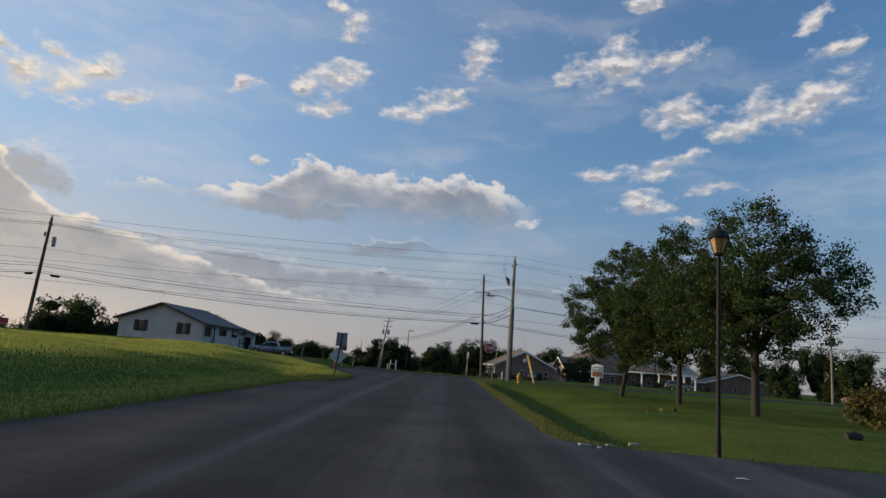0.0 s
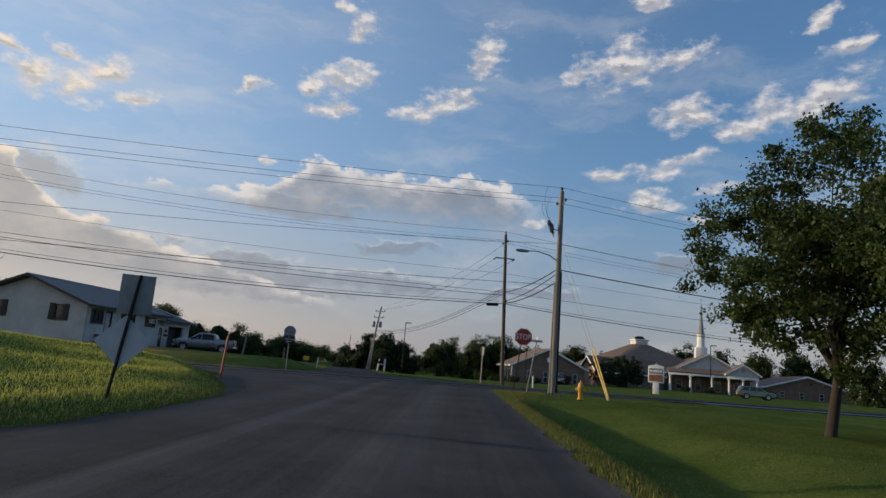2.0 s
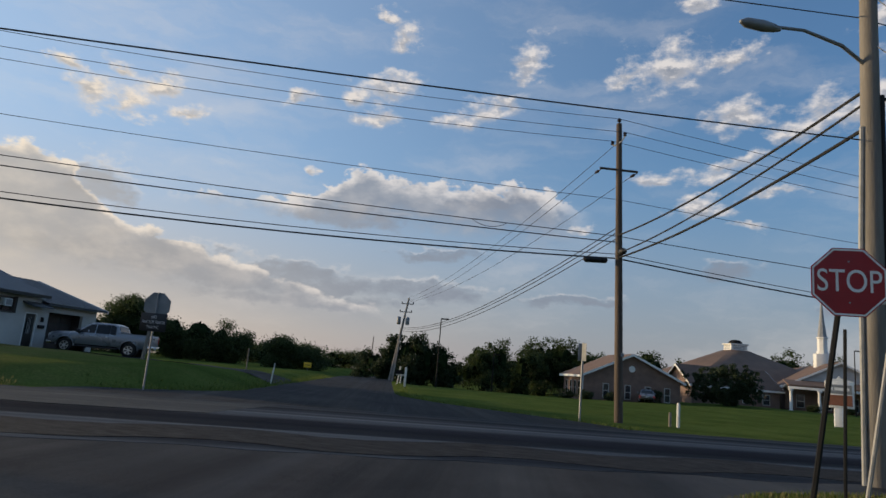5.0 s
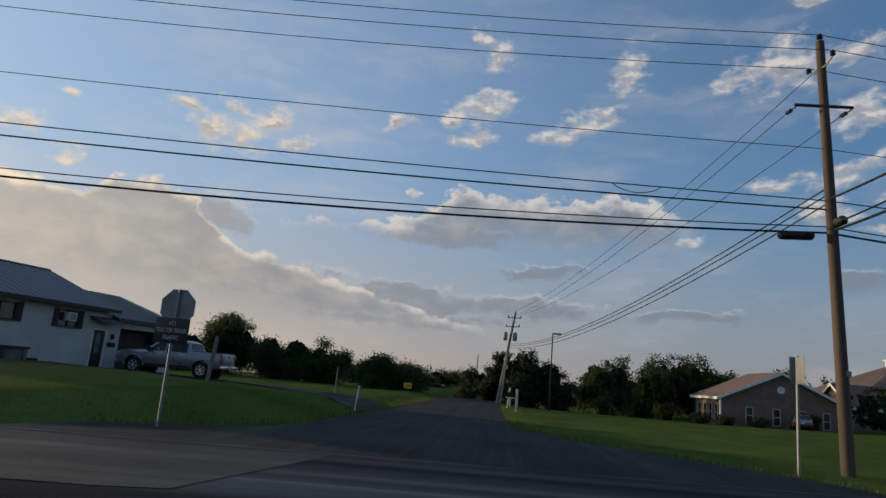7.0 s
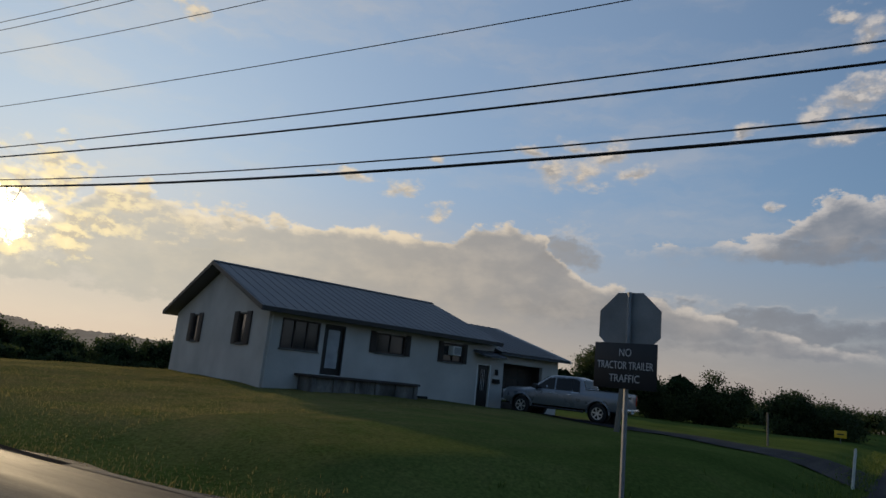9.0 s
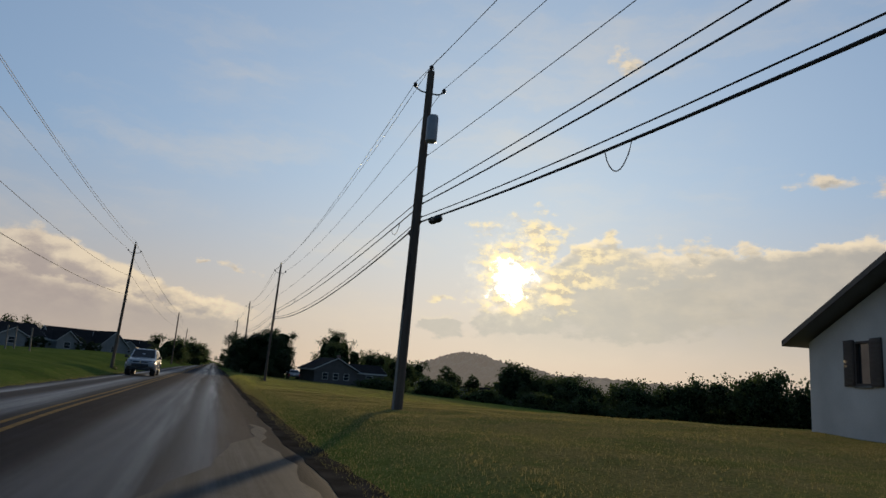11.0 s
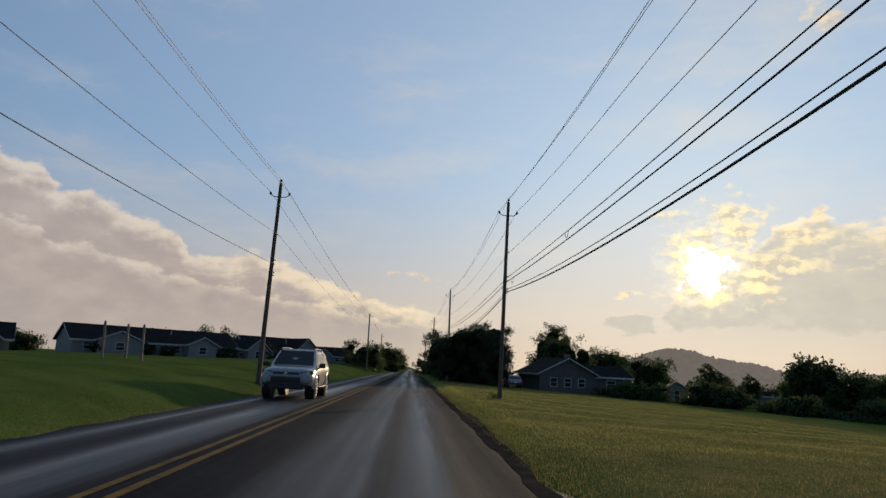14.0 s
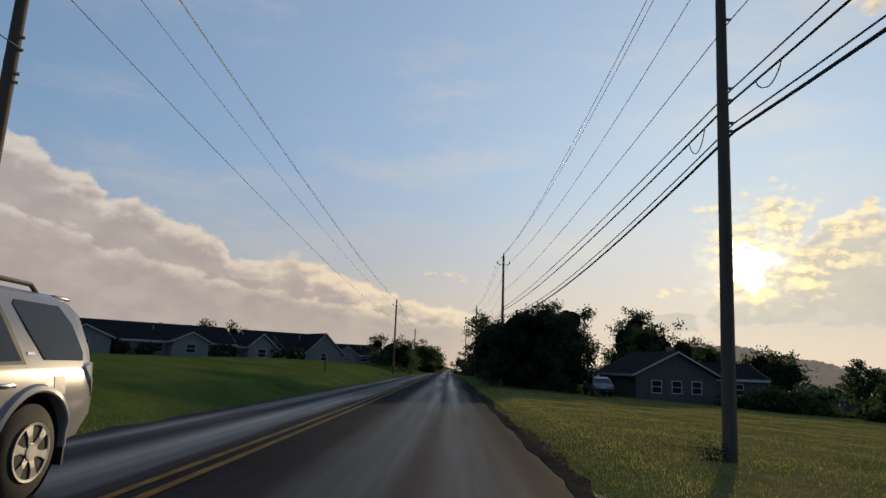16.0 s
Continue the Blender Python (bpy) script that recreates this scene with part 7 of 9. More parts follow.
def offroader(at, rz, size):
    c = thing("suv", "white off-road SUV in the oncoming lane with lit flanks", "car", (*at, float(z_road(np.float64(at[0]), np.float64(at[1]))) + 0.004), rz)
    c.scale = (size, size, size)
    ribs = [(-2.40, 0.62, 0.62, 0.98, 1.16, 1.18, 0.76, 0.84, 0.82, 0.78), (-2.36, 0.50, 0.48, 1.02, 1.30, 1.33, 0.82, 0.90, 0.88, 0.80), (-2.24, 0.46, 0.42, 1.08, 1.62, 1.66, 0.86, 0.94, 0.91, 0.72),
            (-2.10, 0.44, 0.40, 1.10, 1.71, 1.76, 0.88, 0.955, 0.92, 0.69), (-1.85, 0.44, 0.40, 1.10, 1.735, 1.79, 0.89, 0.96, 0.925, 0.69), (-1.0, 0.44, 0.40, 1.09, 1.745, 1.80, 0.89, 0.955, 0.925, 0.70),
            (0.0, 0.44, 0.40, 1.08, 1.745, 1.80, 0.89, 0.95, 0.92, 0.70), (0.25, 0.44, 0.40, 1.08, 1.72, 1.775, 0.89, 0.95, 0.92, 0.70), (0.72, 0.44, 0.40, 1.07, 1.42, 1.46, 0.89, 0.95, 0.915, 0.76),
            (1.08, 0.44, 0.40, 1.06, 1.16, 1.19, 0.89, 0.955, 0.91, 0.80), (1.30, 0.44, 0.40, 1.04, 1.13, 1.17, 0.89, 0.96, 0.91, 0.78), (1.90, 0.46, 0.42, 1.00, 1.09, 1.13, 0.88, 0.95, 0.88, 0.72),
            (2.18, 0.50, 0.48, 0.96, 1.05, 1.08, 0.84, 0.91, 0.82, 0.66), (2.34, 0.56, 0.56, 0.88, 0.97, 1.00, 0.74, 0.80, 0.72, 0.58), (2.40, 0.62, 0.62, 0.80, 0.88, 0.90, 0.60, 0.66, 0.60, 0.48)]
    flank, panel = lofted(c, ribs, (1.37, -1.42), 0.395, "car_white")
    panel("window_surround", [(0.98, 1.12), (0.66, 1.36), (0.30, 1.63), (-0.20, 1.685), (-1.02, 1.685), (-1.16, 1.42), (-1.26, 1.12), (-0.40, 1.105)], "car_black", 0.006, "black window surround")
    panel("side_window", [(0.86, 1.14), (0.62, 1.36), (0.27, 1.61), (-0.12, 1.655), (-0.16, 1.135)], "car_glass", 0.010)
    panel("side_window", [(-0.22, 1.135), (-0.20, 1.655), (-0.80, 1.66), (-0.86, 1.14)], "car_glass", 0.010)
    panel("side_window", [(-0.91, 1.14), (-0.86, 1.66), (-0.99, 1.66), (-1.20, 1.15)], "car_glass", 0.010)
    panel("quarter_window", [(-1.52, 1.16), (-1.22, 1.63), (-1.25, 1.665), (-1.90, 1.66), (-2.07, 1.50), (-2.16, 1.24), (-2.12, 1.16)], "car_glass", 0.010, "dark tinted rear quarter glass")
    panel("badge", [(-1.40, 1.20), (-1.40, 1.225), (-1.30, 1.225), (-1.30, 1.20)], "chrome", 0.008)
    panel("fuel_flap", [(-1.80, 0.86), (-1.80, 1.02), (-1.64, 1.02), (-1.64, 0.86)], "car_white", 0.004)
    for x in (-0.19, 0.95):
        panel("door_seam", [(x, 0.52), (x, 1.10), (x - 0.008, 1.10), (x - 0.008, 0.52)], "car_black", 0.002)
    panel("door_seam", [(-1.12, 0.84), (-1.26, 1.10), (-1.268, 1.10), (-1.128, 0.84)], "car_black", 0.002)
    for x in (0.02, -0.98):
        for sg in (-1, 1):
            y = sg * (flank(x, 0.95) + 0.024)
            part("door_handle", Shape().box(x - 0.10, x + 0.10, y - 0.018, y + 0.018, 0.935, 0.97, 0.010), "chrome", c, "chrome door handle")
    for sg in (-1, 1):
        part("running_board", Shape().box(-0.98, 0.92, sg * 0.93 - 0.07, sg * 0.93 + 0.07, 0.40, 0.45, 0.015), "car_black", c, "black running board with a bright edge")
        part("step_strip", Shape().box(-0.95, 0.88, sg * 0.985 - 0.012, sg * 0.985 + 0.012, 0.448, 0.458), "chrome", c)
        part("roof_rail", Shape().tube([(0.30, sg * 0.62, 1.74), (0.22, sg * 0.62, 1.815), (-0.7, sg * 0.61, 1.845), (-1.62, sg * 0.61, 1.83), (-1.72, sg * 0.61, 1.76)], 0.022, 8), "car_black", c, "dark roof rail")
        y = sg * 0.80
        part("tail_light", Shape().add([(-2.425, y - sg * 0.10, 1.14), (-2.425, y + sg * 0.04, 1.14), (-2.22, sg * 0.935, 1.14), (-2.12, sg * 0.945, 1.10), (-2.425, y - sg * 0.10, 0.80), (-2.435, y + sg * 0.05, 0.78), (-2.30, sg * 0.93, 0.82), (-2.22, sg * 0.955, 0.98), (-2.2, y - sg * 0.1, 1.14), (-2.2, y - sg * 0.1, 0.80)],
                                       [(0, 1, 5, 4), (1, 2, 6, 5), (2, 3, 7, 6), (0, 1, 2, 3, 8), (4, 5, 6, 7, 9), (3, 8, 9, 7), (0, 4, 9, 8)]), "lens_clear", c, "clear-lensed tail light")
        part("tail_light_band", Shape().box(-2.44, -2.30, y - 0.06, y + 0.06, 0.90, 0.98, 0.01), "lens_red", c)
        part("headlight", Shape().add([(2.36, sg * 0.52, 0.98), (2.10, sg * 0.88, 1.02), (1.92, sg * 0.925, 1.00), (2.40, sg * 0.50, 0.86), (2.16, sg * 0.89, 0.88), (1.98, sg * 0.93, 0.92), (1.9, sg * 0.6, 0.98), (1.9, sg * 0.6, 0.88)],
                                      [(0, 1, 4, 3), (1, 2, 5, 4), (0, 1, 2, 6), (3, 4, 5, 7), (2, 6, 7, 5), (0, 3, 7, 6)]), "car_glass", c, "dark wrapped headlight")
        part("headlight_lamp", Shape().tube([(2.20, sg * 0.74, 0.95), (2.31, sg * 0.74, 0.94)], 0.05, 12), "lens_clear", c)
        part("fog_light_pocket", Shape().box(2.16, 2.345, sg * 0.72 - 0.07, sg * 0.72 + 0.07, 0.56, 0.82, 0.03), "car_black", c)
        part("fog_light", Shape().tube([(2.32, sg * 0.71, 0.64), (2.36, sg * 0.71, 0.64)], 0.045, 12), "lens_clear", c)
        part("mirror", Shape().box(0.74, 0.92, sg * 1.05 - 0.12, sg * 1.05 + 0.12, 1.12, 1.29, 0.04), "car_black", c, "black door mirror")
        part("mirror_arm", Shape().box(0.80, 0.88, sg * 0.93 - 0.05, sg * 0.93 + 0.05, 1.09, 1.14, 0.01), "car_black", c)
    part("windscreen", Shape().add([(1.06, -0.74, 1.21), (1.06, 0.74, 1.21), (0.34, 0.62, 1.735), (0.34, -0.62, 1.735), (0.98, -0.74, 1.17), (0.98, 0.74, 1.17), (0.26, 0.62, 1.70), (0.26, -0.62, 1.70)],
                                   [(0, 1, 2, 3), (7, 6, 5, 4), (0, 1, 5, 4), (1, 2, 6, 5), (2, 3, 7, 6), (3, 0, 4, 7)]), "car_glass", c)
    part("rear_window", Shape().add([(-2.375, -0.66, 1.24), (-2.375, 0.66, 1.24), (-2.20, 0.58, 1.64), (-2.20, -0.58, 1.64), (-2.30, -0.66, 1.24), (-2.30, 0.66, 1.24), (-2.1, 0.58, 1.64), (-2.1, -0.58, 1.64)],
                                    [(0, 1, 2, 3), (7, 6, 5, 4), (0, 1, 5, 4), (1, 2, 6, 5), (2, 3, 7, 6), (3, 0, 4, 7)]), "car_glass", c)
    part("spoiler", Shape().box(-2.30, -2.02, -0.60, 0.60, 1.735, 1.775, 0.015), "car_white", c)
    gr = part("grille", Shape().box(2.25, 2.405, -0.46, 0.46, 0.86, 0.955, 0.02), "car_black", c, "black upper grille")
    part("emblem", Shape().tube([(2.40, 0, 0.91), (2.42, 0, 0.91)], 0.06, 14), "chrome", gr)
    part("lower_grille", Shape().box(2.25, 2.415, -0.52, 0.52, 0.60, 0.78, 0.02), "car_black", c, "black lower grille")
    part("bumper_bar", Shape().box(2.18, 2.43, -0.60, 0.60, 0.785, 0.855, 0.03), "car_white", c)
    part("skid_plate", Shape().box(2.05, 2.34, -0.62, 0.62, 0.36, 0.52, 0.04), "car_black", c)
    part("rear_bumper", Shape().box(-2.46, -2.20, -0.80, 0.80, 0.50, 0.74, 0.05), "car_white", c)
    for sg in (0.0, -1.65):
        part("mud_flap", Shape().box(-1.93, -1.91, 0.70 + sg, 0.95 + sg, 0.22, 0.50), "car_black", c)
    pl_ = part("number_plate", Shape().box(-2.475, -2.462, -0.16, 0.16, 0.80, 0.95), "sign_white", c)
    part("plate_bar", Shape().box(-2.482, -2.476, -0.11, 0.11, 0.84, 0.91), "can_grey", pl_)
    return c


def pickup(at, rz, size, label):
    c = thing("pickup_truck", label, "pickup", (*at, gz(*at) + 0.004), rz)
    c.scale = (size, size, size)
    ribs = [(-2.93, 0.62, 0.60, 1.10, 1.26, 1.27, 0.90, 0.94, 0.93, 0.88), (-2.88, 0.56, 0.54, 1.14, 1.36, 1.37, 0.93, 0.985, 0.975, 0.92), (-2.4, 0.54, 0.48, 1.14, 1.37, 1.37, 0.94, 1.0, 0.985, 0.93),
            (-1.22, 0.54, 0.46, 1.14, 1.37, 1.37, 0.94, 0.99, 0.98, 0.93), (-1.18, 0.54, 0.46, 1.20, 1.42, 1.43, 0.94, 0.99, 0.97, 0.88), (-1.02, 0.54, 0.46, 1.20, 1.78, 1.82, 0.94, 0.99, 0.97, 0.76),
            (-0.75, 0.54, 0.46, 1.20, 1.86, 1.91, 0.94, 0.99, 0.97, 0.74), (0.35, 0.54, 0.46, 1.19, 1.87, 1.92, 0.94, 0.99, 0.97, 0.74), (0.62, 0.54, 0.46, 1.18, 1.80, 1.85, 0.94, 0.99, 0.97, 0.75),
            (1.05, 0.54, 0.46, 1.17, 1.52, 1.56, 0.94, 0.99, 0.965, 0.80), (1.42, 0.54, 0.46, 1.15, 1.26, 1.29, 0.94, 0.995, 0.96, 0.84), (1.60, 0.54, 0.46, 1.13, 1.23, 1.28, 0.94, 1.0, 0.96, 0.82),
            (2.55, 0.54, 0.46, 1.08, 1.18, 1.23, 0.94, 0.995, 0.95, 0.80), (2.84, 0.56, 0.52, 1.00, 1.12, 1.16, 0.90, 0.96, 0.90, 0.76), (2.92, 0.62, 0.60, 0.90, 1.02, 1.05, 0.84, 0.88, 0.84, 0.70)]
    flank, panel = lofted(c, ribs, (1.88, -1.86), 0.41, "car_silver")
    panel("window_surround", [(1.30, 1.22), (0.98, 1.46), (0.56, 1.77), (0.20, 1.815), (-0.74, 1.81), (-0.94, 1.72), (-1.02, 1.22)], "car_black", 0.006, "black window surround")
    panel("side_window", [(1.16, 1.25), (0.92, 1.46), (0.54, 1.74), (0.26, 1.785), (0.24, 1.25)], "car_glass", 0.010)
    panel("side_window", [(0.17, 1.25), (0.19, 1.785), (-0.58, 1.785), (-0.62, 1.25)], "car_glass", 0.010)
    panel("side_window", [(-0.67, 1.25), (-0.63, 1.785), (-0.72, 1.785), (-0.90, 1.69), (-0.97, 1.25)], "car_glass", 0.010)
    for x in (0.205, 1.32, -1.0):
        panel("door_seam", [(x, 0.62), (x, 1.20), (x - 0.010, 1.20), (x - 0.010, 0.62)], "car_black", 0.002)
    panel("cab_gap", [(-1.16, 0.60), (-1.16, 1.36), (-1.19, 1.36), (-1.19, 0.60)], "car_black", 0.003)
    panel("beltline", [(1.36, 1.195), (1.36, 1.215), (-1.0, 1.215), (-1.0, 1.195)], "chrome", 0.008)
    for sg in (-1, 1):
        for x in (0.38, -0.52):
            y = sg * (flank(x, 1.08) + 0.024)
            part("door_handle", Shape().box(x - 0.10, x + 0.10, y - 0.018, y + 0.018, 1.06, 1.10, 0.010), "chrome", c, "chrome door handle")
        part("step_bar", Shape().tube([(1.30, sg * 0.98, 0.42), (-1.24, sg * 0.98, 0.42)], 0.045, 10), "car_black", c)
        part("mirror", Shape().box(1.02, 1.20, sg * 1.13 - 0.13, sg * 1.13 + 0.13, 1.22, 1.44, 0.04), "car_black", c)
        part("mirror_arm", Shape().box(1.08, 1.16, sg * 0.98 - 0.06, sg * 0.98 + 0.06, 1.18, 1.24, 0.01), "car_black", c)
        part("headlight", Shape().box(2.62, 2.90, sg * 0.78 - 0.16, sg * 0.78 + 0.14, 0.88, 1.06, 0.03), "lens_clear", c)
        part("tail_light", Shape().box(-2.95, -2.84, sg * 0.90 - 0.08, sg * 0.90 + 0.085, 0.86, 1.30, 0.02), "lens_red", c)
        part("bed_rail_cap", Shape().box(-2.86, -1.24, sg * 0.89 - 0.06, sg * 0.89 + 0.06, 1.365, 1.395, 0.01), "car_black", c)
    part("windscreen", Shape().add([(1.43, -0.78, 1.30), (1.43, 0.78, 1.30), (0.66, 0.66, 1.84), (0.66, -0.66, 1.84), (1.35, -0.78, 1.25), (1.35, 0.78, 1.25), (0.58, 0.66, 1.80), (0.58, -0.66, 1.80)],
                                   [(0, 1, 2, 3), (7, 6, 5, 4), (0, 1, 5, 4), (1, 2, 6, 5), (2, 3, 7, 6), (3, 0, 4, 7)]), "car_glass", c)
    part("rear_window", Shape().add([(-1.19, -0.70, 1.46), (-1.19, 0.70, 1.46), (-1.05, 0.64, 1.77), (-1.05, -0.64, 1.77), (-1.10, -0.70, 1.46), (-1.10, 0.70, 1.46), (-0.98, 0.64, 1.77), (-0.98, -0.64, 1.77)],
                                    [(0, 1, 2, 3), (7, 6, 5, 4), (0, 1, 5, 4), (1, 2, 6, 5), (2, 3, 7, 6), (3, 0, 4, 7)]), "car_glass", c)
    part("bed_cover", Shape().box(-2.84, -1.24, -0.84, 0.84, 1.365, 1.385), "car_black", c, "black bed cover")
    part("grille", Shape().box(2.70, 2.955, -0.60, 0.60, 0.66, 1.00, 0.03), "car_black", c)
    part("front_bumper", Shape().box(2.66, 3.00, -0.92, 0.92, 0.44, 0.66, 0.06), "chrome", c)
    part("rear_bumper", Shape().box(-3.08, -2.86, -0.92, 0.92, 0.50, 0.72, 0.05), "chrome", c)
    part("tailgate_handle", Shape().box(-2.955, -2.93, -0.14, 0.14, 1.14, 1.22, 0.01), "car_black", c)
    pl_ = part("number_plate", Shape().box(-3.095, -3.082, -0.16, 0.16, 0.54, 0.69), "sign_white", c)
    part("plate_bar", Shape().box(-3.102, -3.096, -0.11, 0.11, 0.58, 0.65), "can_grey", pl_)
    return c


offroader((-72.44, 32.42), 20.3, 1.22)
pickup((-24.0, 82.5), 195.0, 0.94, "silver-blue crew cab pickup parked before the garage of the white house")


# ---- buildings farther off ----
def gabled(parent, x0, x1, y0, y1, z0, eave, ridge, wall, roof, ridge_along="x", over=0.5, names=("wall", "roof"), board=0.3, trim="white_trim"):
    """A plain gabled block: walls, and two roof pitches with white verge boards."""
    s_ = Shape().box(x0, x1, y0, y1, z0, eave)
    if ridge_along == "x":
        m_ = (y0 + y1) / 2
        s_.prism([(y0, eave), (y1, eave), (m_, ridge)], "x", x0, x1)
    else:
        m_ = (x0 + x1) / 2
        s_.prism([(x0, eave), (x1, eave), (m_, ridge)], "y", y0, y1)
    part(names[0], s_, wall, parent)
    half = (y1 - y0) / 2 if ridge_along == "x" else (x1 - x0) / 2
    sl = (ridge - eave) / half
    for side in (1, -1):
        a = (m_, ridge + 0.22)
        b = (m_ + side * (half + over), ridge + 0.22 - sl * (half + over))
        poly = [a, b, (b[0], b[1] - 0.18), (a[0], a[1] - 0.18)]
        lo, hi = (x0 - over, x1 + over) if ridge_along == "x" else (y0 - over, y1 + over)
        part(names[1], Shape().prism(poly, "x" if ridge_along == "x" else "y", lo, hi), roof, parent)
        for e0, e1 in ((lo - 0.03, lo), (hi, hi + 0.03)):
            part("verge_board", Shape().prism([a, b, (b[0], b[1] - board), (a[0], a[1] - board)], "x" if ridge_along == "x" else "y", e0, e1), trim, parent)
        e = (b[0], b[0] + side * 0.04)
        f = Shape()
        if ridge_along == "x":
            f.box(lo, hi, min(e), max(e), b[1] - 0.28, b[1])
        else:
            f.box(min(e), max(e), lo, hi, b[1] - 0.28, b[1])
        part("gutter", f, trim, parent)


def flat_window(parent, axis, at, c, z0, z1, w, material="white_trim", side=-1, door=False):
    """A framed window or door standing a little proud of a wall seen from afar."""
    def bx(a0, a1, d0, d1, q0, q1):
        d0, d1 = sorted((at + side * d0, at + side * d1))
        return Shape().box(a0, a1, d0, d1, q0, q1) if axis == "y" else Shape().box(d0, d1, a0, a1, q0, q1)
    f = bx(c - w / 2, c + w / 2, 0.0, 0.05, z0, z1)
    o = part("door" if door else "window", f, material, parent)
    part("pane", bx(c - w / 2 + 0.1, c + w / 2 - 0.1, 0.05, 0.06, z0 + 0.1, (z0 + z1) / 2 - 0.04), "glass", o)
    part("pane", bx(c - w / 2 + 0.1, c + w / 2 - 0.1, 0.05, 0.06, (z0 + z1) / 2 + 0.04, z1 - 0.1), "glass", o)
    return o


# brick office across the highway
bo = thing("brick_office", "low brown brick office with tan shingle gable roof", "office building", (5.2, 132.6, gz(5.2, 133) - 0.3), 14.0)
gabled(bo, 0.0, 12.6, 0.0, 9.0, 0, 3.3, 6.2, "brick_dark", "shingle", "y", 0.5)
for c in (3.0, 5.8, 8.4, 10.9):
    flat_window(bo, "y", 0.0, c, 0.7, 2.5, 0.8, "trim_dim")
for c in (1.2, 3.2, 5.2, 7.2):
    flat_window(bo, "x", 0.0, c, 0.7, 2.6, 0.9, "trim_dim")
part("gable_vent", Shape().lathe([(0.4, 0), (0.4, 0.06)], 16), "white_trim", bo, "round white gable vent", pose(6.3, 0.0, 4.5, 90, 0, 0))
part("corner_board", Shape().box(-0.06, 0.10, -0.06, 0.10, 0, 3.3), "white_trim", bo)
br = thing("brick_office", "brown brick office wing with a broad shingle roof", "office building", (21.0, 147.0, gz(21, 147) - 0.3), 14.0)
gabled(br, 0.0, 13.0, 0.0, 9.0, 0, 3.0, 5.6, "brick_dark", "shingle", "x", 0.5)
for c in (2, 5, 8, 11):
    flat_window(br, "y", 0.0, c, 0.8, 2.3, 1.1, "trim_dim")

# church hall with a hipped roof and cupola
hall = thing("church_hall", "brown hip-roofed hall with a white cupola", "hall", (33.2, 172.0, gz(33, 172) - 0.3), 12.0)
part("wall", Shape().box(-11, 11, -11, 11, 0, 4.0), "brick_dark", hall)
part("roof", Shape().add([(-12, -12, 4.0), (12, -12, 4.0), (12, 12, 4.0), (-12, 12, 4.0), (-1.6, -1.6, 9.4), (1.6, -1.6, 9.4), (1.6, 1.6, 9.4), (-1.6, 1.6, 9.4)],
                         [(0, 1, 5, 4), (1, 2, 6, 5), (2, 3, 7, 6), (3, 0, 4, 7), (4, 5, 6, 7), (3, 2, 1, 0)]), "shingle", hall)
cu = part("cupola", Shape().box(-1.45, 1.45, -1.45, 1.45, 9.2, 10.4, 0.03).box(-1.65, 1.65, -1.65, 1.65, 10.4, 10.55), "white_trim", hall, "white louvred cupola")
part("cupola_roof", Shape().lathe([(1.2, 10.55), (1.1, 10.9), (0.7, 11.2), (0.1, 11.3)], 12), "shingle_dark", cu)
for k in range(4):
    for j in range(3):
        part("louvre", Shape().box(-1.1, 1.1, -1.47, -1.44, 9.6 + j * 0.25, 9.72 + j * 0.25), "can_grey", cu, "", pose(0, 0, 0, 0, 0, 90 * k))

# church: a broad pale gable with a columned porch, and a steeple astride the ridge
ch = thing("church", "brick church with white columned portico and slender steeple", "church", (41.7, 150.0, -0.55), -8.0)
gabled(ch, -7.1, 7.1, 0.0, 34.0, 0, 3.7, 7.4, "siding_pale", "shingle", "y", 0.5, ("nave_wall", "nave_roof"))
part("brick_front", Shape().box(-7.1, 7.1, -0.06, -0.004, 0, 3.3), "brick_dark", ch, "brown brick porch wall")
part("side_wall", Shape().box(-7.16, -7.104, 0.0, 34.0, 0, 3.5), "brick_dark", ch, "brown brick side wall")
gabled(ch, 2.6, 7.8, -4.2, 0.1, 3.6, 4.1, 5.7, "siding_pale", "shingle", "y", 0.4, ("portico_gable", "portico_roof"))
part("porch_roof", Shape().prism([(-4.1, 3.85), (0.0, 4.6), (0.0, 4.4), (-4.1, 3.6)], "x", -7.4, 2.55), "shingle", ch, "brown shingle porch roof")
part("entablature", Shape().box(-7.4, 2.55, -4.1, -3.8, 3.25, 3.6, 0.02), "white_trim", ch, "white porch beam")
part("portico_beam", Shape().box(2.6, 7.8, -4.25, -3.9, 3.2, 3.6, 0.02), "white_trim", ch, "white portico beam")
for x in (-7.1, -3.6, 0.0, 2.9, 5.2, 7.5):
    part("column", Shape().box(x - 0.30, x + 0.30, -4.3, -3.7, 0.0, 0.35, 0.02).tube([(x, -4.0, 0.35), (x, -4.0, 3.0)], [0.22, 0.19], 14).box(x - 0.28, x + 0.28, -4.28, -3.72, 3.0, 3.24, 0.02), "white_trim", ch, "white porch column")
for c in (-5.2, -1.8, 1.6):
    flat_window(ch, "y", -0.06, c, 0.7, 2.6, 1.1, "trim_dim")
flat_window(ch, "y", -0.06, 5.2, 0.3, 2.8, 1.7, "trim_dim", -1, True)
part("oval_vent", Shape().lathe([(0.32, 0), (0.32, 0.05)], 16), "can_grey", ch, "", pose(5.2, -4.22, 4.75, 90, 0, 0))
st = part("steeple", Shape().box(-1.1, 1.1, 9.2, 11.4, 6.8, 9.2, 0.03), "white_trim", ch, "white steeple base")
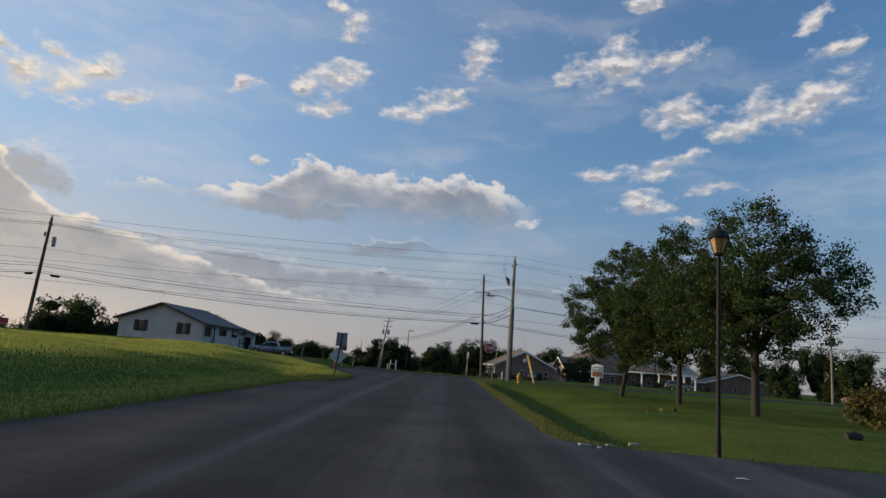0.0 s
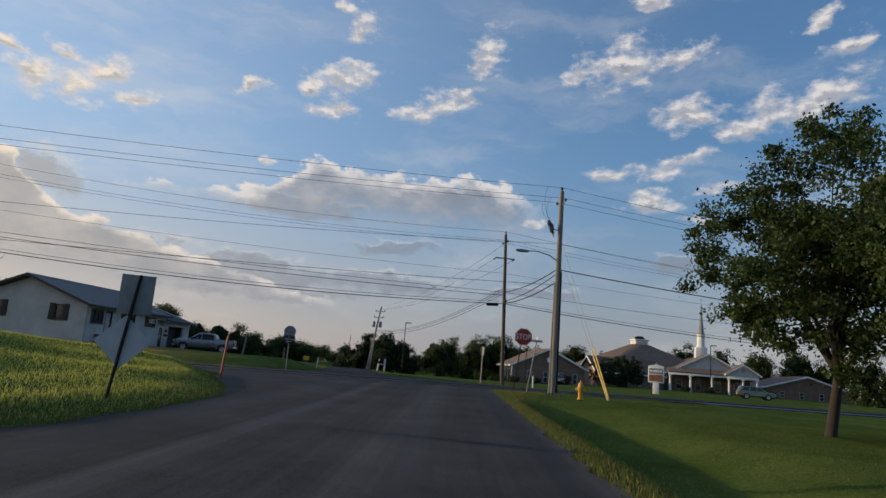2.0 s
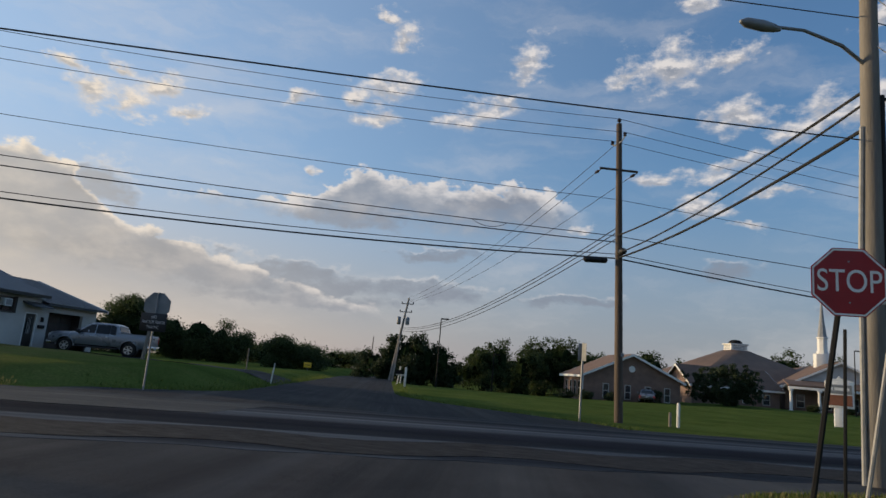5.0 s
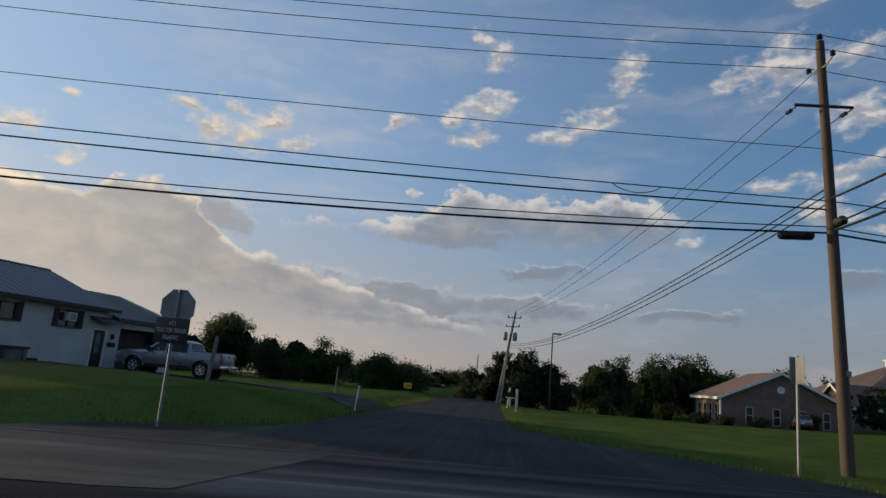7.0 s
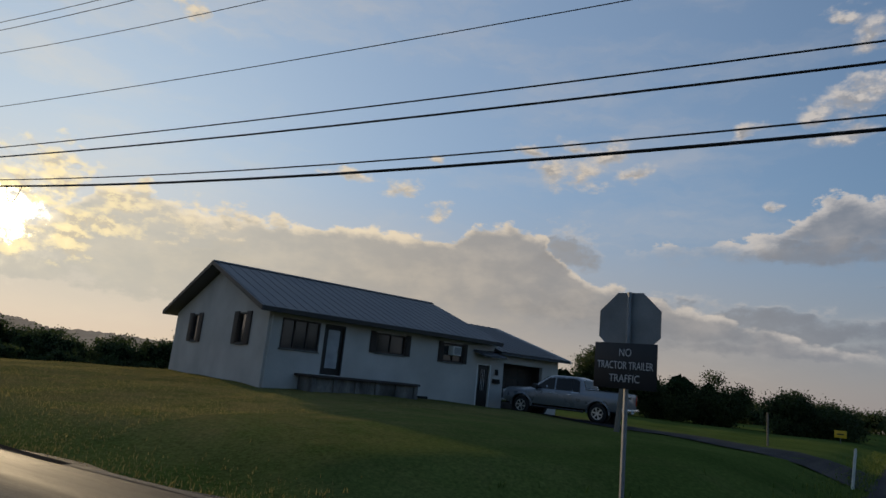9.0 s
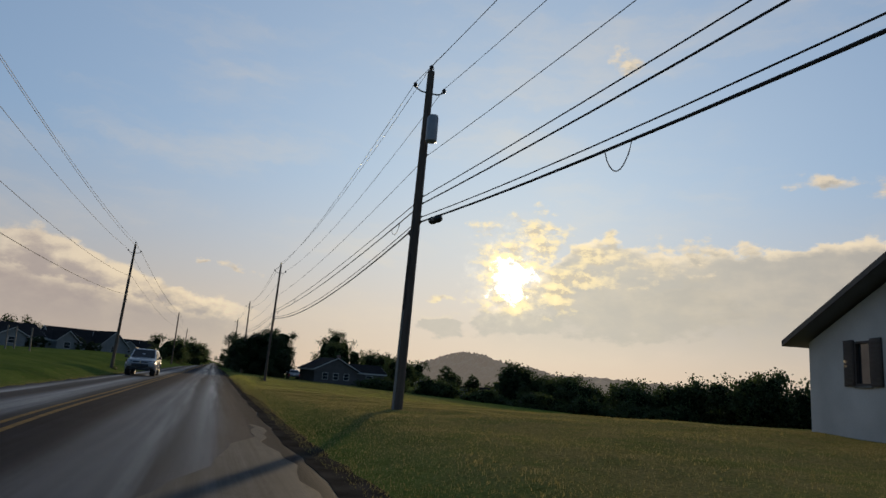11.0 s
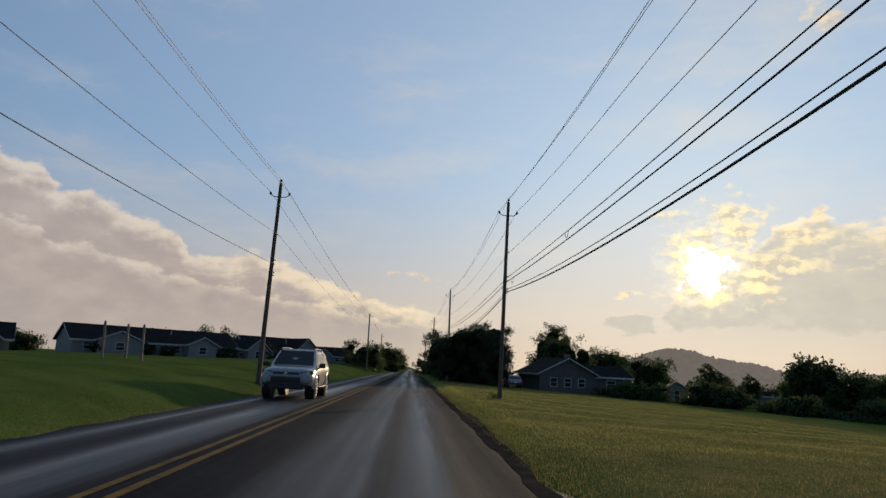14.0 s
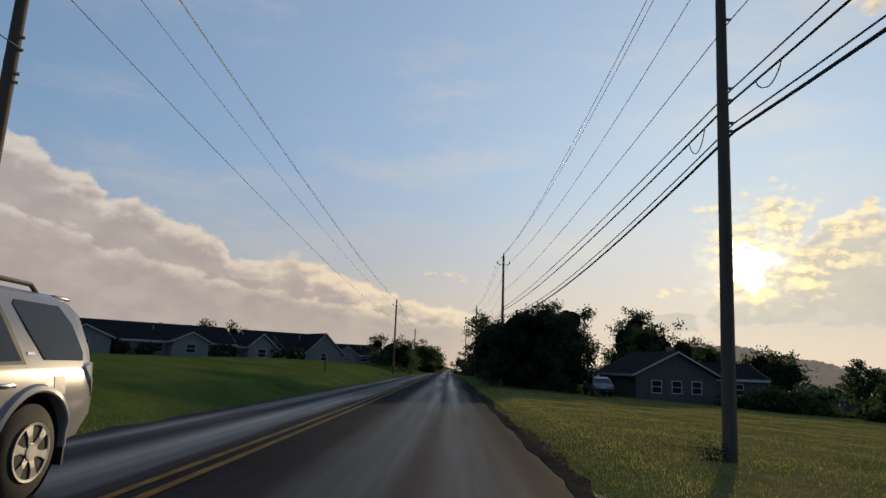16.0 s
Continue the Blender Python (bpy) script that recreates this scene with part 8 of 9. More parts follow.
part("belfry", Shape().lathe([(0.85, 9.2), (0.85, 9.6), (0.72, 9.65), (0.72, 11.6), (0.86, 11.65), (0.86, 11.85)], 8, (0, 10.3, 0)), "white_trim", st)
part("spire", Shape().lathe([(0.7, 11.85), (0.36, 14.4), (0.03, 18.6)], 8, (0, 10.3, 0)).tube([(0, 10.3, 18.5), (0, 10.3, 19.3)], 0.03, 6).box(-0.22, 0.22, 10.28, 10.32, 18.9, 18.96), "can_grey", st, "pale grey tapering spire")
wing = thing("church_wing", "low brick church wing with brown shingle roof", "church wing", (61.3, 155.0, -0.75), -8.0)
gabled(wing, -7.2, 7.2, 0.0, 24.0, 0, 2.6, 4.9, "brick_dark", "shingle", "y", 0.5)
for c in (-4.4, -1.0, 2.4, 5.2):
    flat_window(wing, "y", 0.0, c, 0.7, 2.0, 0.8, "trim_dim")


# row of ranch houses on the rise south-west of the highway
def ranch(at, rz, length, label, gables, depth=11.0, eave=2.9, ridge=6.2, wall="siding_grey"):
    r_ = thing("ranch_house", label, "house", (*at, gz(*at) - 0.2), rz, group="ranch houses")
    down = gz(*at) - 0.2
    eave, ridge, gables = eave - down, ridge - down, [(a, b, t - down) for a, b, t in gables]
    gabled(r_, 0.0, length, 0.0, depth, 0, eave, ridge, wall, "shingle_dark", "x", 0.5, ("wall", "roof"), 0.2, "trim_dim")
    for g0, g1, top in gables:
        gabled(r_, g0, g1, -2.4, depth / 2, 0, eave, top, "siding_grey", "shingle_dark", "y", 0.4, ("front_gable", "gable_roof"), 0.2, "trim_dim")
        flat_window(r_, "y", -2.4, (g0 + g1) / 2, 0.9, 2.3, 1.5, "trim_dim")
    for k in range(int(length // 5)):
        c = 2.5 + k * 5
        if not any(g0 - 1 < c < g1 + 1 for g0, g1, t in gables):
            flat_window(r_, "y", 0.0, c, 0.9, 2.3, 1.4, "trim_dim")
    part("roof_vent", Shape().tube([(length * 0.6, depth * 0.3, ridge - 1.2), (length * 0.6, depth * 0.3, ridge - 0.2)], 0.08, 8), "can_grey", r_)
    return r_


ranch((-130.2, -44.2), 150.0, 29.0, "long charcoal-roofed ranch house with pale front gables", ((3.5, 10.5, 4.9), (18.9, 24.2, 4.7)), eave=3.4, ridge=6.0)
ranch((-156.0, -29.5), 150.0, 7.5, "small pale-gabled house between dark shrubs", ((1.0, 5.5, 5.1),), depth=8, eave=3.2, ridge=5.0)
ranch((-164.6, -32.6), 150.0, 17.0, "charcoal-roofed house with a grey gable end", ((8.8, 16.4, 6.2),), eave=2.7, ridge=6.2)
ranch((-196.0, -36.0), 122.0, 11.5, "distant charcoal-roofed house by the highway", ((1.5, 6.0, 4.6),), ridge=5.2)
ranch((-104.0, -48.5), 142.0, 14.5, "charcoal-roofed ranch house at the row's end", ((9.0, 13.4, 4.2),), eave=2.6, ridge=4.9, depth=9.0)

# houses below the highway on its north side
def cottage(at, rz, w, d, label, wall="siding_grey", ridge=5.2):
    c_ = thing("cottage", label, "house", (*at, gz(*at) - 0.3), rz, group="cottages")
    gabled(c_, 0.0, w, 0.0, d, 0, 2.9, ridge, wall, "shingle_dark", "y", 0.5, ("wall", "roof"), 0.2, "trim_dim")
    for k in range(3):
        flat_window(c_, "y", 0.0, w * (k + 1) / 4, 0.9, 2.3, 1.2, "trim_dim")
    gabled(c_, w, w + 7, 1.5, d - 1, 0, 2.7, ridge - 0.9, wall, "shingle_dark", "x", 0.4, ("wing_wall", "wing_roof"), 0.2, "trim_dim")
    flat_window(c_, "y", 1.5, w + 3.5, 0.9, 2.2, 1.6, "trim_dim")
    part("chimney", Shape().box(w * 0.7, w * 0.7 + 0.7, d * 0.5, d * 0.5 + 0.7, ridge - 1.0, ridge + 0.9, 0.02), "brick_dark", c_)
    return c_


cottage((-131.5, 34.5), 122.0, 9.2, 9.0, "grey gabled cottage among roadside trees", "siding_dim").scale = (0.88, 0.88, 0.86)
sh = thing("shed", "small blue-grey shed with a long low lean-to", "shed", (-157.0, 51.0, gz(-157, 52) - 0.2), 96.0)
gabled(sh, 0.0, 3.2, 0.0, 4.0, 0, 2.1, 3.0, "siding_grey", "shingle_dark", "y", 0.25, ("wall", "roof"), 0.12, "trim_dim")
gabled(sh, 3.4, 17.0, 0.6, 3.8, 0, 1.5, 2.1, "siding_grey", "shingle_dark", "x", 0.2, ("lean_to_wall", "lean_to_roof"), 0.1, "trim_dim")
flat_window(sh, "y", 0.0, 1.6, 0.2, 1.9, 0.9, "trim_dim", -1, True)

# ---- trees, woods and grass ----
rng = np.random.default_rng(5)


def quads(c, size, flat=0.35):
    """Small leaf-shaped faces at the points c, turned every way."""
    n = len(c)
    a = rng.normal(size=(n, 3))
    a /= np.linalg.norm(a, axis=1)[:, None]
    b = rng.normal(size=(n, 3))
    b -= a * (a * b).sum(1)[:, None]
    b /= np.linalg.norm(b, axis=1)[:, None]
    s_ = (size * rng.uniform(0.6, 1.3, n))[:, None]
    p = np.stack([c - a * s_ * 0.5, c + b * s_ * flat, c + a * s_ * 0.5, c - b * s_ * flat], 1)
    return p.reshape(-1, 3)


def leaf_mesh(name, points, size, material, flat=0.35):
    v = quads(points, size, flat)
    f = np.arange(len(v)).reshape(-1, 4)
    me = bpy.data.meshes.new(name)
    me.from_pydata(v.tolist(), [], f.tolist())
    me.materials.append(M[material])
    return me


def crown_points(center, radii, clumps, per, spread, hollow=0.45):
    """Leaves gathered in twig clumps, more of them towards the crown's skin."""
    d = rng.normal(size=(clumps, 3))
    d /= np.linalg.norm(d, axis=1)[:, None]
    r = rng.uniform(hollow, 1.0, clumps) ** 0.6
    lump = 1 + 0.22 * np.sin(d[:, 0] * 5 + center[0]) * np.cos(d[:, 1] * 4 + center[1]) + rng.normal(0, 0.06, clumps)
    c = np.array(center) + d * (r * lump)[:, None] * np.array(radii)
    pts = np.repeat(c, per, 0) + rng.normal(size=(clumps * per, 3)) * np.array(spread)
    return c, pts


def bough_points(center, radii, boughs, per):
    """Leaves massed on separate boughs that reach out unevenly, with air between them."""
    d = rng.normal(size=(boughs, 3))
    d[:, 2] = np.abs(d[:, 2]) * np.where(rng.uniform(size=boughs) < 0.60, 1, -0.9)
    d /= np.linalg.norm(d, axis=1)[:, None]
    r = rng.uniform(0.30, 1.0, boughs) ** 0.5 * rng.uniform(0.86, 1.10, boughs)
    c = np.array(center) + d * r[:, None] * np.array(radii)
    out = []
    for k in range(boughs):
        size = rng.uniform(0.32, 0.62)
        q = rng.normal(size=(per, 3))
        q *= (rng.uniform(0.15, 1.0, per) ** 0.5 / np.linalg.norm(q, axis=1))[:, None]
        q[:, 2] *= 0.62
        tip = np.repeat(rng.normal(size=(per // 12 + 1, 3)) * 0.36, 12, 0)[:per]      # twigs that stick out of the mass
        out.append(c[k] + (q + tip * (rng.uniform(size=(per, 1)) < 0.45)) * size + d[k] * size * 0.2)
    return c, np.concatenate(out)


def tree(at, height, width, label, crown_low=0.22, clumps=330, per=42, leaf=0.19, trunk=0.20, seed=1, lean=0.0, material="leaf", lobes=4):
    global rng
    rng = np.random.default_rng(seed)
    t_ = thing("tree", label, "tree", (*at, gz(*at) - 0.08), group="trees")
    lo = height * crown_low
    tubes = Shape()
    fork = Vector((lean, 0, lo * 1.15))
    tubes.tube([(0, 0, -0.1), (0, 0, 0.15), (lean * 0.5, 0.02, lo * 0.6), fork], [trunk * 1.6, trunk * 1.1, trunk, trunk * 0.92], 12)
    all_pts = []
    for k in range(lobes + 1):
        ang = 2 * math.pi * k / lobes + seed
        if k == lobes:
            ctr, rad = (lean, 0, height * 0.70), (width * 0.30, width * 0.30, height * 0.30)
        else:
            ctr = (lean + width * 0.23 * math.cos(ang), width * 0.23 * math.sin(ang), height * (0.43 + 0.12 * ((k * 7 + seed) % 3) / 2))
            rad = (width * 0.30, width * 0.30, height * 0.25)
        c, pts = bough_points(ctr, rad, clumps // (lobes + 1), per)
        all_pts.append(pts)
        for j in range(0, len(c), max(1, len(c) // 7)):
            e = Vector(c[j])
            m1 = fork.lerp(Vector(ctr), 0.55) + Vector(rng.normal(0, 0.15, 3))
            tubes.tube([fork - Vector((0, 0, 0.2)), fork.lerp(m1, 0.6), m1, e], [trunk * 0.5, trunk * 0.34, trunk * 0.2, 0.015], 6)
    part("trunk", tubes, "bark", t_, "grey-brown trunk and forking limbs")
    part("crown", leaf_mesh("crown", np.concatenate(all_pts), leaf, material), material, t_, "dense green summer foliage")
    return t_


tree((15.2, 46.0), 10.9, 9.4, "broad leafy lawn tree with dense green crown", 0.17, 440, 175, 0.135, 0.16, 1, 0.3)
tree((17.2, 38.6), 10.8, 8.6, "leafy lawn tree with dense rounded crown", 0.22, 460, 175, 0.135, 0.16, 2)
tree((18.5, 30.4), 10.8, 9.2, "tall leafy lawn tree with open airy crown", 0.24, 340, 180, 0.125, 0.18, 3)


def bush(at, w, h, label, material="leaf", clumps=90, per=36, leaf=0.12, seed=11):
    global rng
    rng = np.random.default_rng(seed)
    b_ = thing("bush", label, "bush", (*at, gz(*at) - 0.05), group="bushes")
    c, pts = crown_points((0, 0, h * 0.5), (w / 2, w / 2, h / 2), clumps, per, (0.14, 0.14, 0.12), 0.3)
    pts = pts[pts[:, 2] > 0.0]
    st_ = Shape()
    for k in range(7):
        st_.tube([(0, 0, -0.05), tuple(Vector(c[k * (len(c) // 8)]) * 0.8)], [0.03, 0.008], 5)
    part("stems", st_, "bark", b_)
    part("foliage", leaf_mesh("foliage", pts, leaf, material), material, b_)


bush((22.4, 26.6), 2.9, 1.7, "reddish-green rounded bush on the lawn", "leaf_red", 150, 46, 0.15)
bush((23.4, 138.0), 9.6, 5.3, "large dark rounded evergreen bush by the church", "leaf_dark", 420, 60, 0.22, 12)
for k, (x, y, w, h) in enumerate(((5.6, 131.2, 1.8, 1.1), (9.0, 132.0, 2.2, 1.2), (14.0, 134.0, 2.6, 1.7), (3.2, 133.5, 2.4, 1.1), (36.5, 145.6, 1.6, 1.0), (40.5, 145.0, 1.8, 1.0), (50.5, 144.0, 1.8, 1.2))):
    bush((x, y), w, h, "clipped dark shrub against a brick wall", "leaf_dark", 50, 30, 0.18, 20 + k)
for k, (x, y, w, h) in enumerate(((-139.5, -37.0, 3.2, 2.4), (-142.5, -35.0, 3.0, 2.0), (-152.0, -29.0, 4.0, 3.0), (-160.0, -25.0, 4.4, 3.2), (-133.0, -41.0, 3.0, 2.0), (-163.5, -23.5, 3.4, 2.6))):
    bush((x, y), w, h, "dark garden shrub before the ranch houses", "leaf_dark", 60, 30, 0.3, 40 + k)


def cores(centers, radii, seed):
    """Lumpy inner masses of twigs and leaves that close the crowns; their dark colour paints in the shade."""
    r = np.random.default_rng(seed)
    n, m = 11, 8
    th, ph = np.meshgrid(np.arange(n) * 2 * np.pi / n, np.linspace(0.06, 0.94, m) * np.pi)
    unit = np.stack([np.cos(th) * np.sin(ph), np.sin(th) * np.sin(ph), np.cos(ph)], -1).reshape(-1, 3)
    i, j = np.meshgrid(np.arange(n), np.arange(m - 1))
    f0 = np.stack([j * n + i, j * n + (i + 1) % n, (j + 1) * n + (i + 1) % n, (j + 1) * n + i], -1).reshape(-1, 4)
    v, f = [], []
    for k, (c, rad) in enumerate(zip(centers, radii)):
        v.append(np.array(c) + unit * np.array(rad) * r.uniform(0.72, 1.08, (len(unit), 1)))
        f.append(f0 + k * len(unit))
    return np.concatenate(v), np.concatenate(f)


def grown(name, label, spots, leaf, material, per_m=26, seed=7, fine=(0.55, 1.5)):
    """A stand of trees too dense to count: many uneven crowns in one mesh, down to the ground."""
    global rng
    rng = np.random.default_rng(seed)
    pts, mid, rad = [], [], []
    leaf, per_m = leaf * fine[0], int(per_m * fine[1])
    for x, y, w, h, low in spots:
        z = gz(x, y)
        mid.append((x, y, z + h * (0.42 + low * 0.4)))
        rad.append((w * 0.22, w * 0.22, h * 0.29 * (1 - low)))
        n = max(5, int(w * h / 9))
        for k in range(n):
            q = rng.uniform(-0.5, 0.5, 3)
            hh = h * rng.uniform(0.20, 0.34)
            cz = z + low * h + (h - low * h - hh) * (0.5 + q[2]) + 0.0
            taper = 1.0 - 0.55 * max(0, (0.5 + q[2]) - 0.45)
            c, p_ = crown_points((x + q[0] * w * 0.8 * taper, y + q[1] * w * 0.8 * taper, cz), (w * 0.24, w * 0.24, hh), 16, per_m, (leaf * 0.8 / fine[0], leaf * 0.8 / fine[0], leaf * 0.6 / fine[0]), 0.5)
            pts.append(p_)
            mid.append(tuple(c.mean(0)))
            rad.append((w * 0.125, w * 0.125, hh * 0.50))
    v1 = quads(np.concatenate(pts), leaf, 0.42)
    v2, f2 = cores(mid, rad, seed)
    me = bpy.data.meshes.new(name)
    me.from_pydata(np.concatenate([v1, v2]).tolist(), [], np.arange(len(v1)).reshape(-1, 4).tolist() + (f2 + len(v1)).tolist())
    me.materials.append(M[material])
    # the cores' dark colour stands for the shade inside the crowns
    me.materials.append(M["crown_shade"])
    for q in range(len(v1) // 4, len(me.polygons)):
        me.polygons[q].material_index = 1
    ob = new(name, me)
    tagged(ob, label, "trees", kind="stuff")
    return ob


def row(a, b, n, w, h, seed, low=0.0, wob=4.0):
    r = np.random.default_rng(seed)
    out = []
    for k in range(n):
        t = (k + r.uniform(-0.3, 0.3)) / max(1, n - 1)
        out.append((a[0] + (b[0] - a[0]) * t + r.uniform(-wob, wob), a[1] + (b[1] - a[1]) * t + r.uniform(-wob, wob), w * r.uniform(0.75, 1.3), h * r.uniform(0.72, 1.25), low))
    return out


def uneven(spots, seed):
    """Some of the crowns stand up as single trees, others stay scrub."""
    r = np.random.default_rng(seed)
    out = []
    for x, y, w, h, low in spots:
        k = r.uniform(0.35, 1.45)
        out.append((x, y, w * (0.7 + 0.3 * k), h * k, 0.15 if k > 1.1 else 0.0))
        out.append((x + r.uniform(-3, 3), y + r.uniform(-3, 3), w * 0.8, h * 0.4, 0.0))
    return out


# woods behind the house, falling away along the lane
grown("woodland_edge", "leafy green wood edge behind the garage", [(-56, 121, 7, 6.4, 0), (-52, 122, 7, 6.8, 0), (-48.5, 121, 7, 7.6, 0), (-44.5, 121, 6, 6.6, 0), (-40.5, 120.5, 7, 6.4, 0), (-36.5, 122, 6, 4.6, 0), (-32, 123, 6, 3.4, 0), (-28, 125, 6, 3.0, 0)], 0.6, "leaf_far", 34, 3, (0.30, 5.5))
grown("woodland_edge", "dark green wood edge along the lane", row((-52, 138), (-60, 185), 9, 9, 4.0, 2) + row((-60, 185), (-50, 290), 14, 11, 4.5, 3)
      + row((-50, 290), (-24, 330), 8, 12, 4.2, 4) + row((-24, 250), (40, 330), 9, 14, 8.0, 5), 0.75, "leaf_far", 18, 3, (0.5, 1.6))
grown("woodland_west", "dark green treeline west of the house", [(-63, 118, 8, 5.4, 0), (-69, 119, 9, 6.2, 0)] + row((-76, 120), (-116, 118), 9, 9, 8.4, 6) + row((-104, 112), (-165, 70), 15, 10, 8.0, 8), 0.75, "leaf_far", 24, 4)
# dark evergreens by the transformer pole, and the trees beside them
grown("evergreen_clump", "dense dark evergreens beside the lane", [(-23.0, 137, 4.5, 5.0, 0), (-20.8, 137, 5.0, 7.0, 0), (-18.4, 136.6, 5.0, 8.4, 0), (-16.0, 137, 5.2, 8.0, 0), (-13.8, 137.5, 4.6, 7.6, 0)], 0.42, "leaf_dark", 40, 5, (0.6, 2.2))
grown("tree_clump", "mixed green trees behind the office", [(-9.5, 143, 6, 8.5, 0.1), (-6.5, 145, 5.5, 9.0, 0.1), (-3.0, 150, 8, 8.0, 0), (1.0, 157, 9, 11.0, 0), (5.5, 160, 8, 9.5, 0), (9, 165, 7, 7, 0)], 0.5, "leaf_far", 34, 6, (0.5, 2.4))
grown("tree_clump", "green trees behind the church roofs", [(45, 196, 10, 11, 0), (50, 197, 9, 12, 0), (57, 199, 9, 11, 0), (66, 191, 11, 10, 0), (76, 191, 12, 13, 0), (83, 194, 9, 9, 0)] + row((10, 205), (40, 205), 5, 9, 8.5, 9), 0.7, "leaf_far", 26, 7)
grown("tree_clump", "green trees beyond the lawn", row((65, 136), (84, 132), 5, 8, 9.6, 10) + row((75, 98), (110, 84), 6, 10, 9.5, 11), 0.55, "leaf_far", 30, 8)
# west along the highway
grown("roadside_trees", "large dense dark trees beside the highway", [(-129.0, 24.4, 10, 9.6, 0.14), (-130, 28.2, 9.5, 9.0, 0.12), (-133, 23.0, 8, 8.6, 0.08), (-139, 22.5, 9, 8.0, 0.05), (-147, 21, 9, 7.6, 0), (-158, 16, 10, 7.5, 0), (-172, 11, 10, 7.5, 0), (-190, 5, 12, 7.5, 0), (-212, -3, 12, 7.5, 0), (-240, -14, 14, 8.0, 0), (-275, -27, 16, 9.0, 0)], 0.42, "leaf_dark", 48, 9, (0.46, 3.0))
grown("tree_clump", "tall trees behind the cottages", [(-150, 36, 8.5, 9.4, 0), (-158, 32.5, 9.5, 11.6, 0), (-168, 39, 9, 10.0, 0), (-180, 42, 10, 9.0, 0), (-172, 50, 10, 7.5, 0), (-150, 48, 8, 7.0, 0)], 0.5, "leaf_far", 30, 10)
grown("field_hedge", "dark hedge and trees at the field's edge", uneven(row((-134, 44), (-122, 112), 34, 5, 2.2, 13, 0, 3), 21) + uneven(row((-172, 58), (-176, 150), 16, 7, 3.4, 15, 0, 7), 23), 0.4, "leaf_far", 12, 11, (0.8, 1.0))
for k, (x, y, h, w) in enumerate(((-157.5, 57.6, 6.4, 6.6), (-153.6, 58.4, 5.2, 4.4), (-154.2, 63.0, 5.0, 3.4), (-156.5, 69.8, 5.9, 5.2), (-150.0, 73.5, 4.2, 3.6), (-147.0, 77.4, 5.0, 3.6), (-151.0, 83.0, 4.6, 3.6), (-143.5, 86.0, 4.6, 3.4))):
    tree((x, y), h, w, "small dark rounded tree at the field's edge", 0.16, 110, 26, 0.30, 0.12, 70 + k, 0.0, "leaf_far", 3)
grown("roadside_trees", "far trees south of the highway", [(-181, -14, 8, 6.5, 0), (-190, -18, 8, 7.0, 0), (-240, -33, 12, 9.5, 0), (-252, -38, 10, 8.5, 0), (-205, -22, 8, 5, 0), (-330, -66, 14, 10, 0)], 0.6, "leaf_far", 26, 12)
grown("tree_clump", "trees behind the ranch houses", row((-168, -58), (-205, -35), 5, 8, 7.0, 16) + row((-150, -80), (-120, -100), 4, 9, 6.5, 17), 0.7, "leaf_far", 24, 13)

for k, (x, y) in enumerate(((D[0] + 0.1, D[1] - 0.3), (E_[0], E_[1] + 0.3))):
    bush((x, y), 0.55, 0.26, "dark weeds round the foot of a utility pole", "leaf_dark", 26, 26, 0.045, 60 + k)

# wooded hills on the horizon
def hill(name, label, center, along, length, width, height, seed):
    r = np.random.default_rng(seed)
    nx, ny = 150, 36
    t = np.linspace(-1, 1, nx)
    s_ = np.linspace(-1, 1, ny)
    T, S = np.meshgrid(t, s_)
    prof = (1 - T ** 2) ** 1.2 * (1 - S ** 2)
    lump = 1 + 0.18 * np.sin(T * 5 + seed) + 0.10 * np.sin(T * 11 + 2 * seed)
    crowns = r.uniform(0, 1, T.shape) * 4.0 + 1.5 * np.sin(T * 97) * np.sin(S * 53)
    Z = height * prof * lump + crowns * np.clip(prof * 4, 0, 1) - 12
    ca, sa = math.cos(radians(along)), math.sin(radians(along))
    X = center[0] + T * length * ca - S * width * sa
    Y = center[1] + T * length * sa + S * width * ca
    v = np.stack([X, Y, Z], -1).reshape(-1, 3)
    i, j = np.meshgrid(np.arange(nx - 1), np.arange(ny - 1))
    a = (j * nx + i).ravel()
    me = bpy.data.meshes.new(name)
    me.from_pydata(v.tolist(), [], np.stack([a, a + 1, a + nx + 1, a + nx], -1).tolist())
    me.materials.append(M["hill_wood_haze"])
    tagged(new(name, me), label, "hill", kind="structure")


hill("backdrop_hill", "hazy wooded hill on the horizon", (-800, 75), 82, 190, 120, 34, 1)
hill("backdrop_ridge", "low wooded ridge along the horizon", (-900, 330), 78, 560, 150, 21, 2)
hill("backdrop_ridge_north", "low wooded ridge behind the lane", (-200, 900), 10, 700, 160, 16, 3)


# ragged grass along the pavements
def fringe(name, label, xy_list, height, material, seed):
    r = np.random.default_rng(seed)
    x, y = np.array(xy_list).T
    z = z_ground(x, y)
    n = len(x)
    h = height * r.uniform(0.5, 1.5, n)
    a = r.uniform(0, 2 * np.pi, n)
    w = height * (0.13 + 0.13 * r.uniform(size=n))
    lean = r.normal(0, 0.35, (n, 2)) * h[:, None]
    p0 = np.stack([x - np.cos(a) * w, y - np.sin(a) * w, z - 0.02], 1)
    p1 = np.stack([x + np.cos(a) * w, y + np.sin(a) * w, z - 0.02], 1)
    p2 = np.stack([x + lean[:, 0], y + lean[:, 1], z + h], 1)
    v = np.stack([p0, p1, p2], 1).reshape(-1, 3)
    me = bpy.data.meshes.new(name)
    me.from_pydata(v.tolist(), [], np.arange(3 * n).reshape(-1, 3).tolist())
    me.materials.append(M[material])
    tagged(new(name, me), label, "grass", kind="stuff")


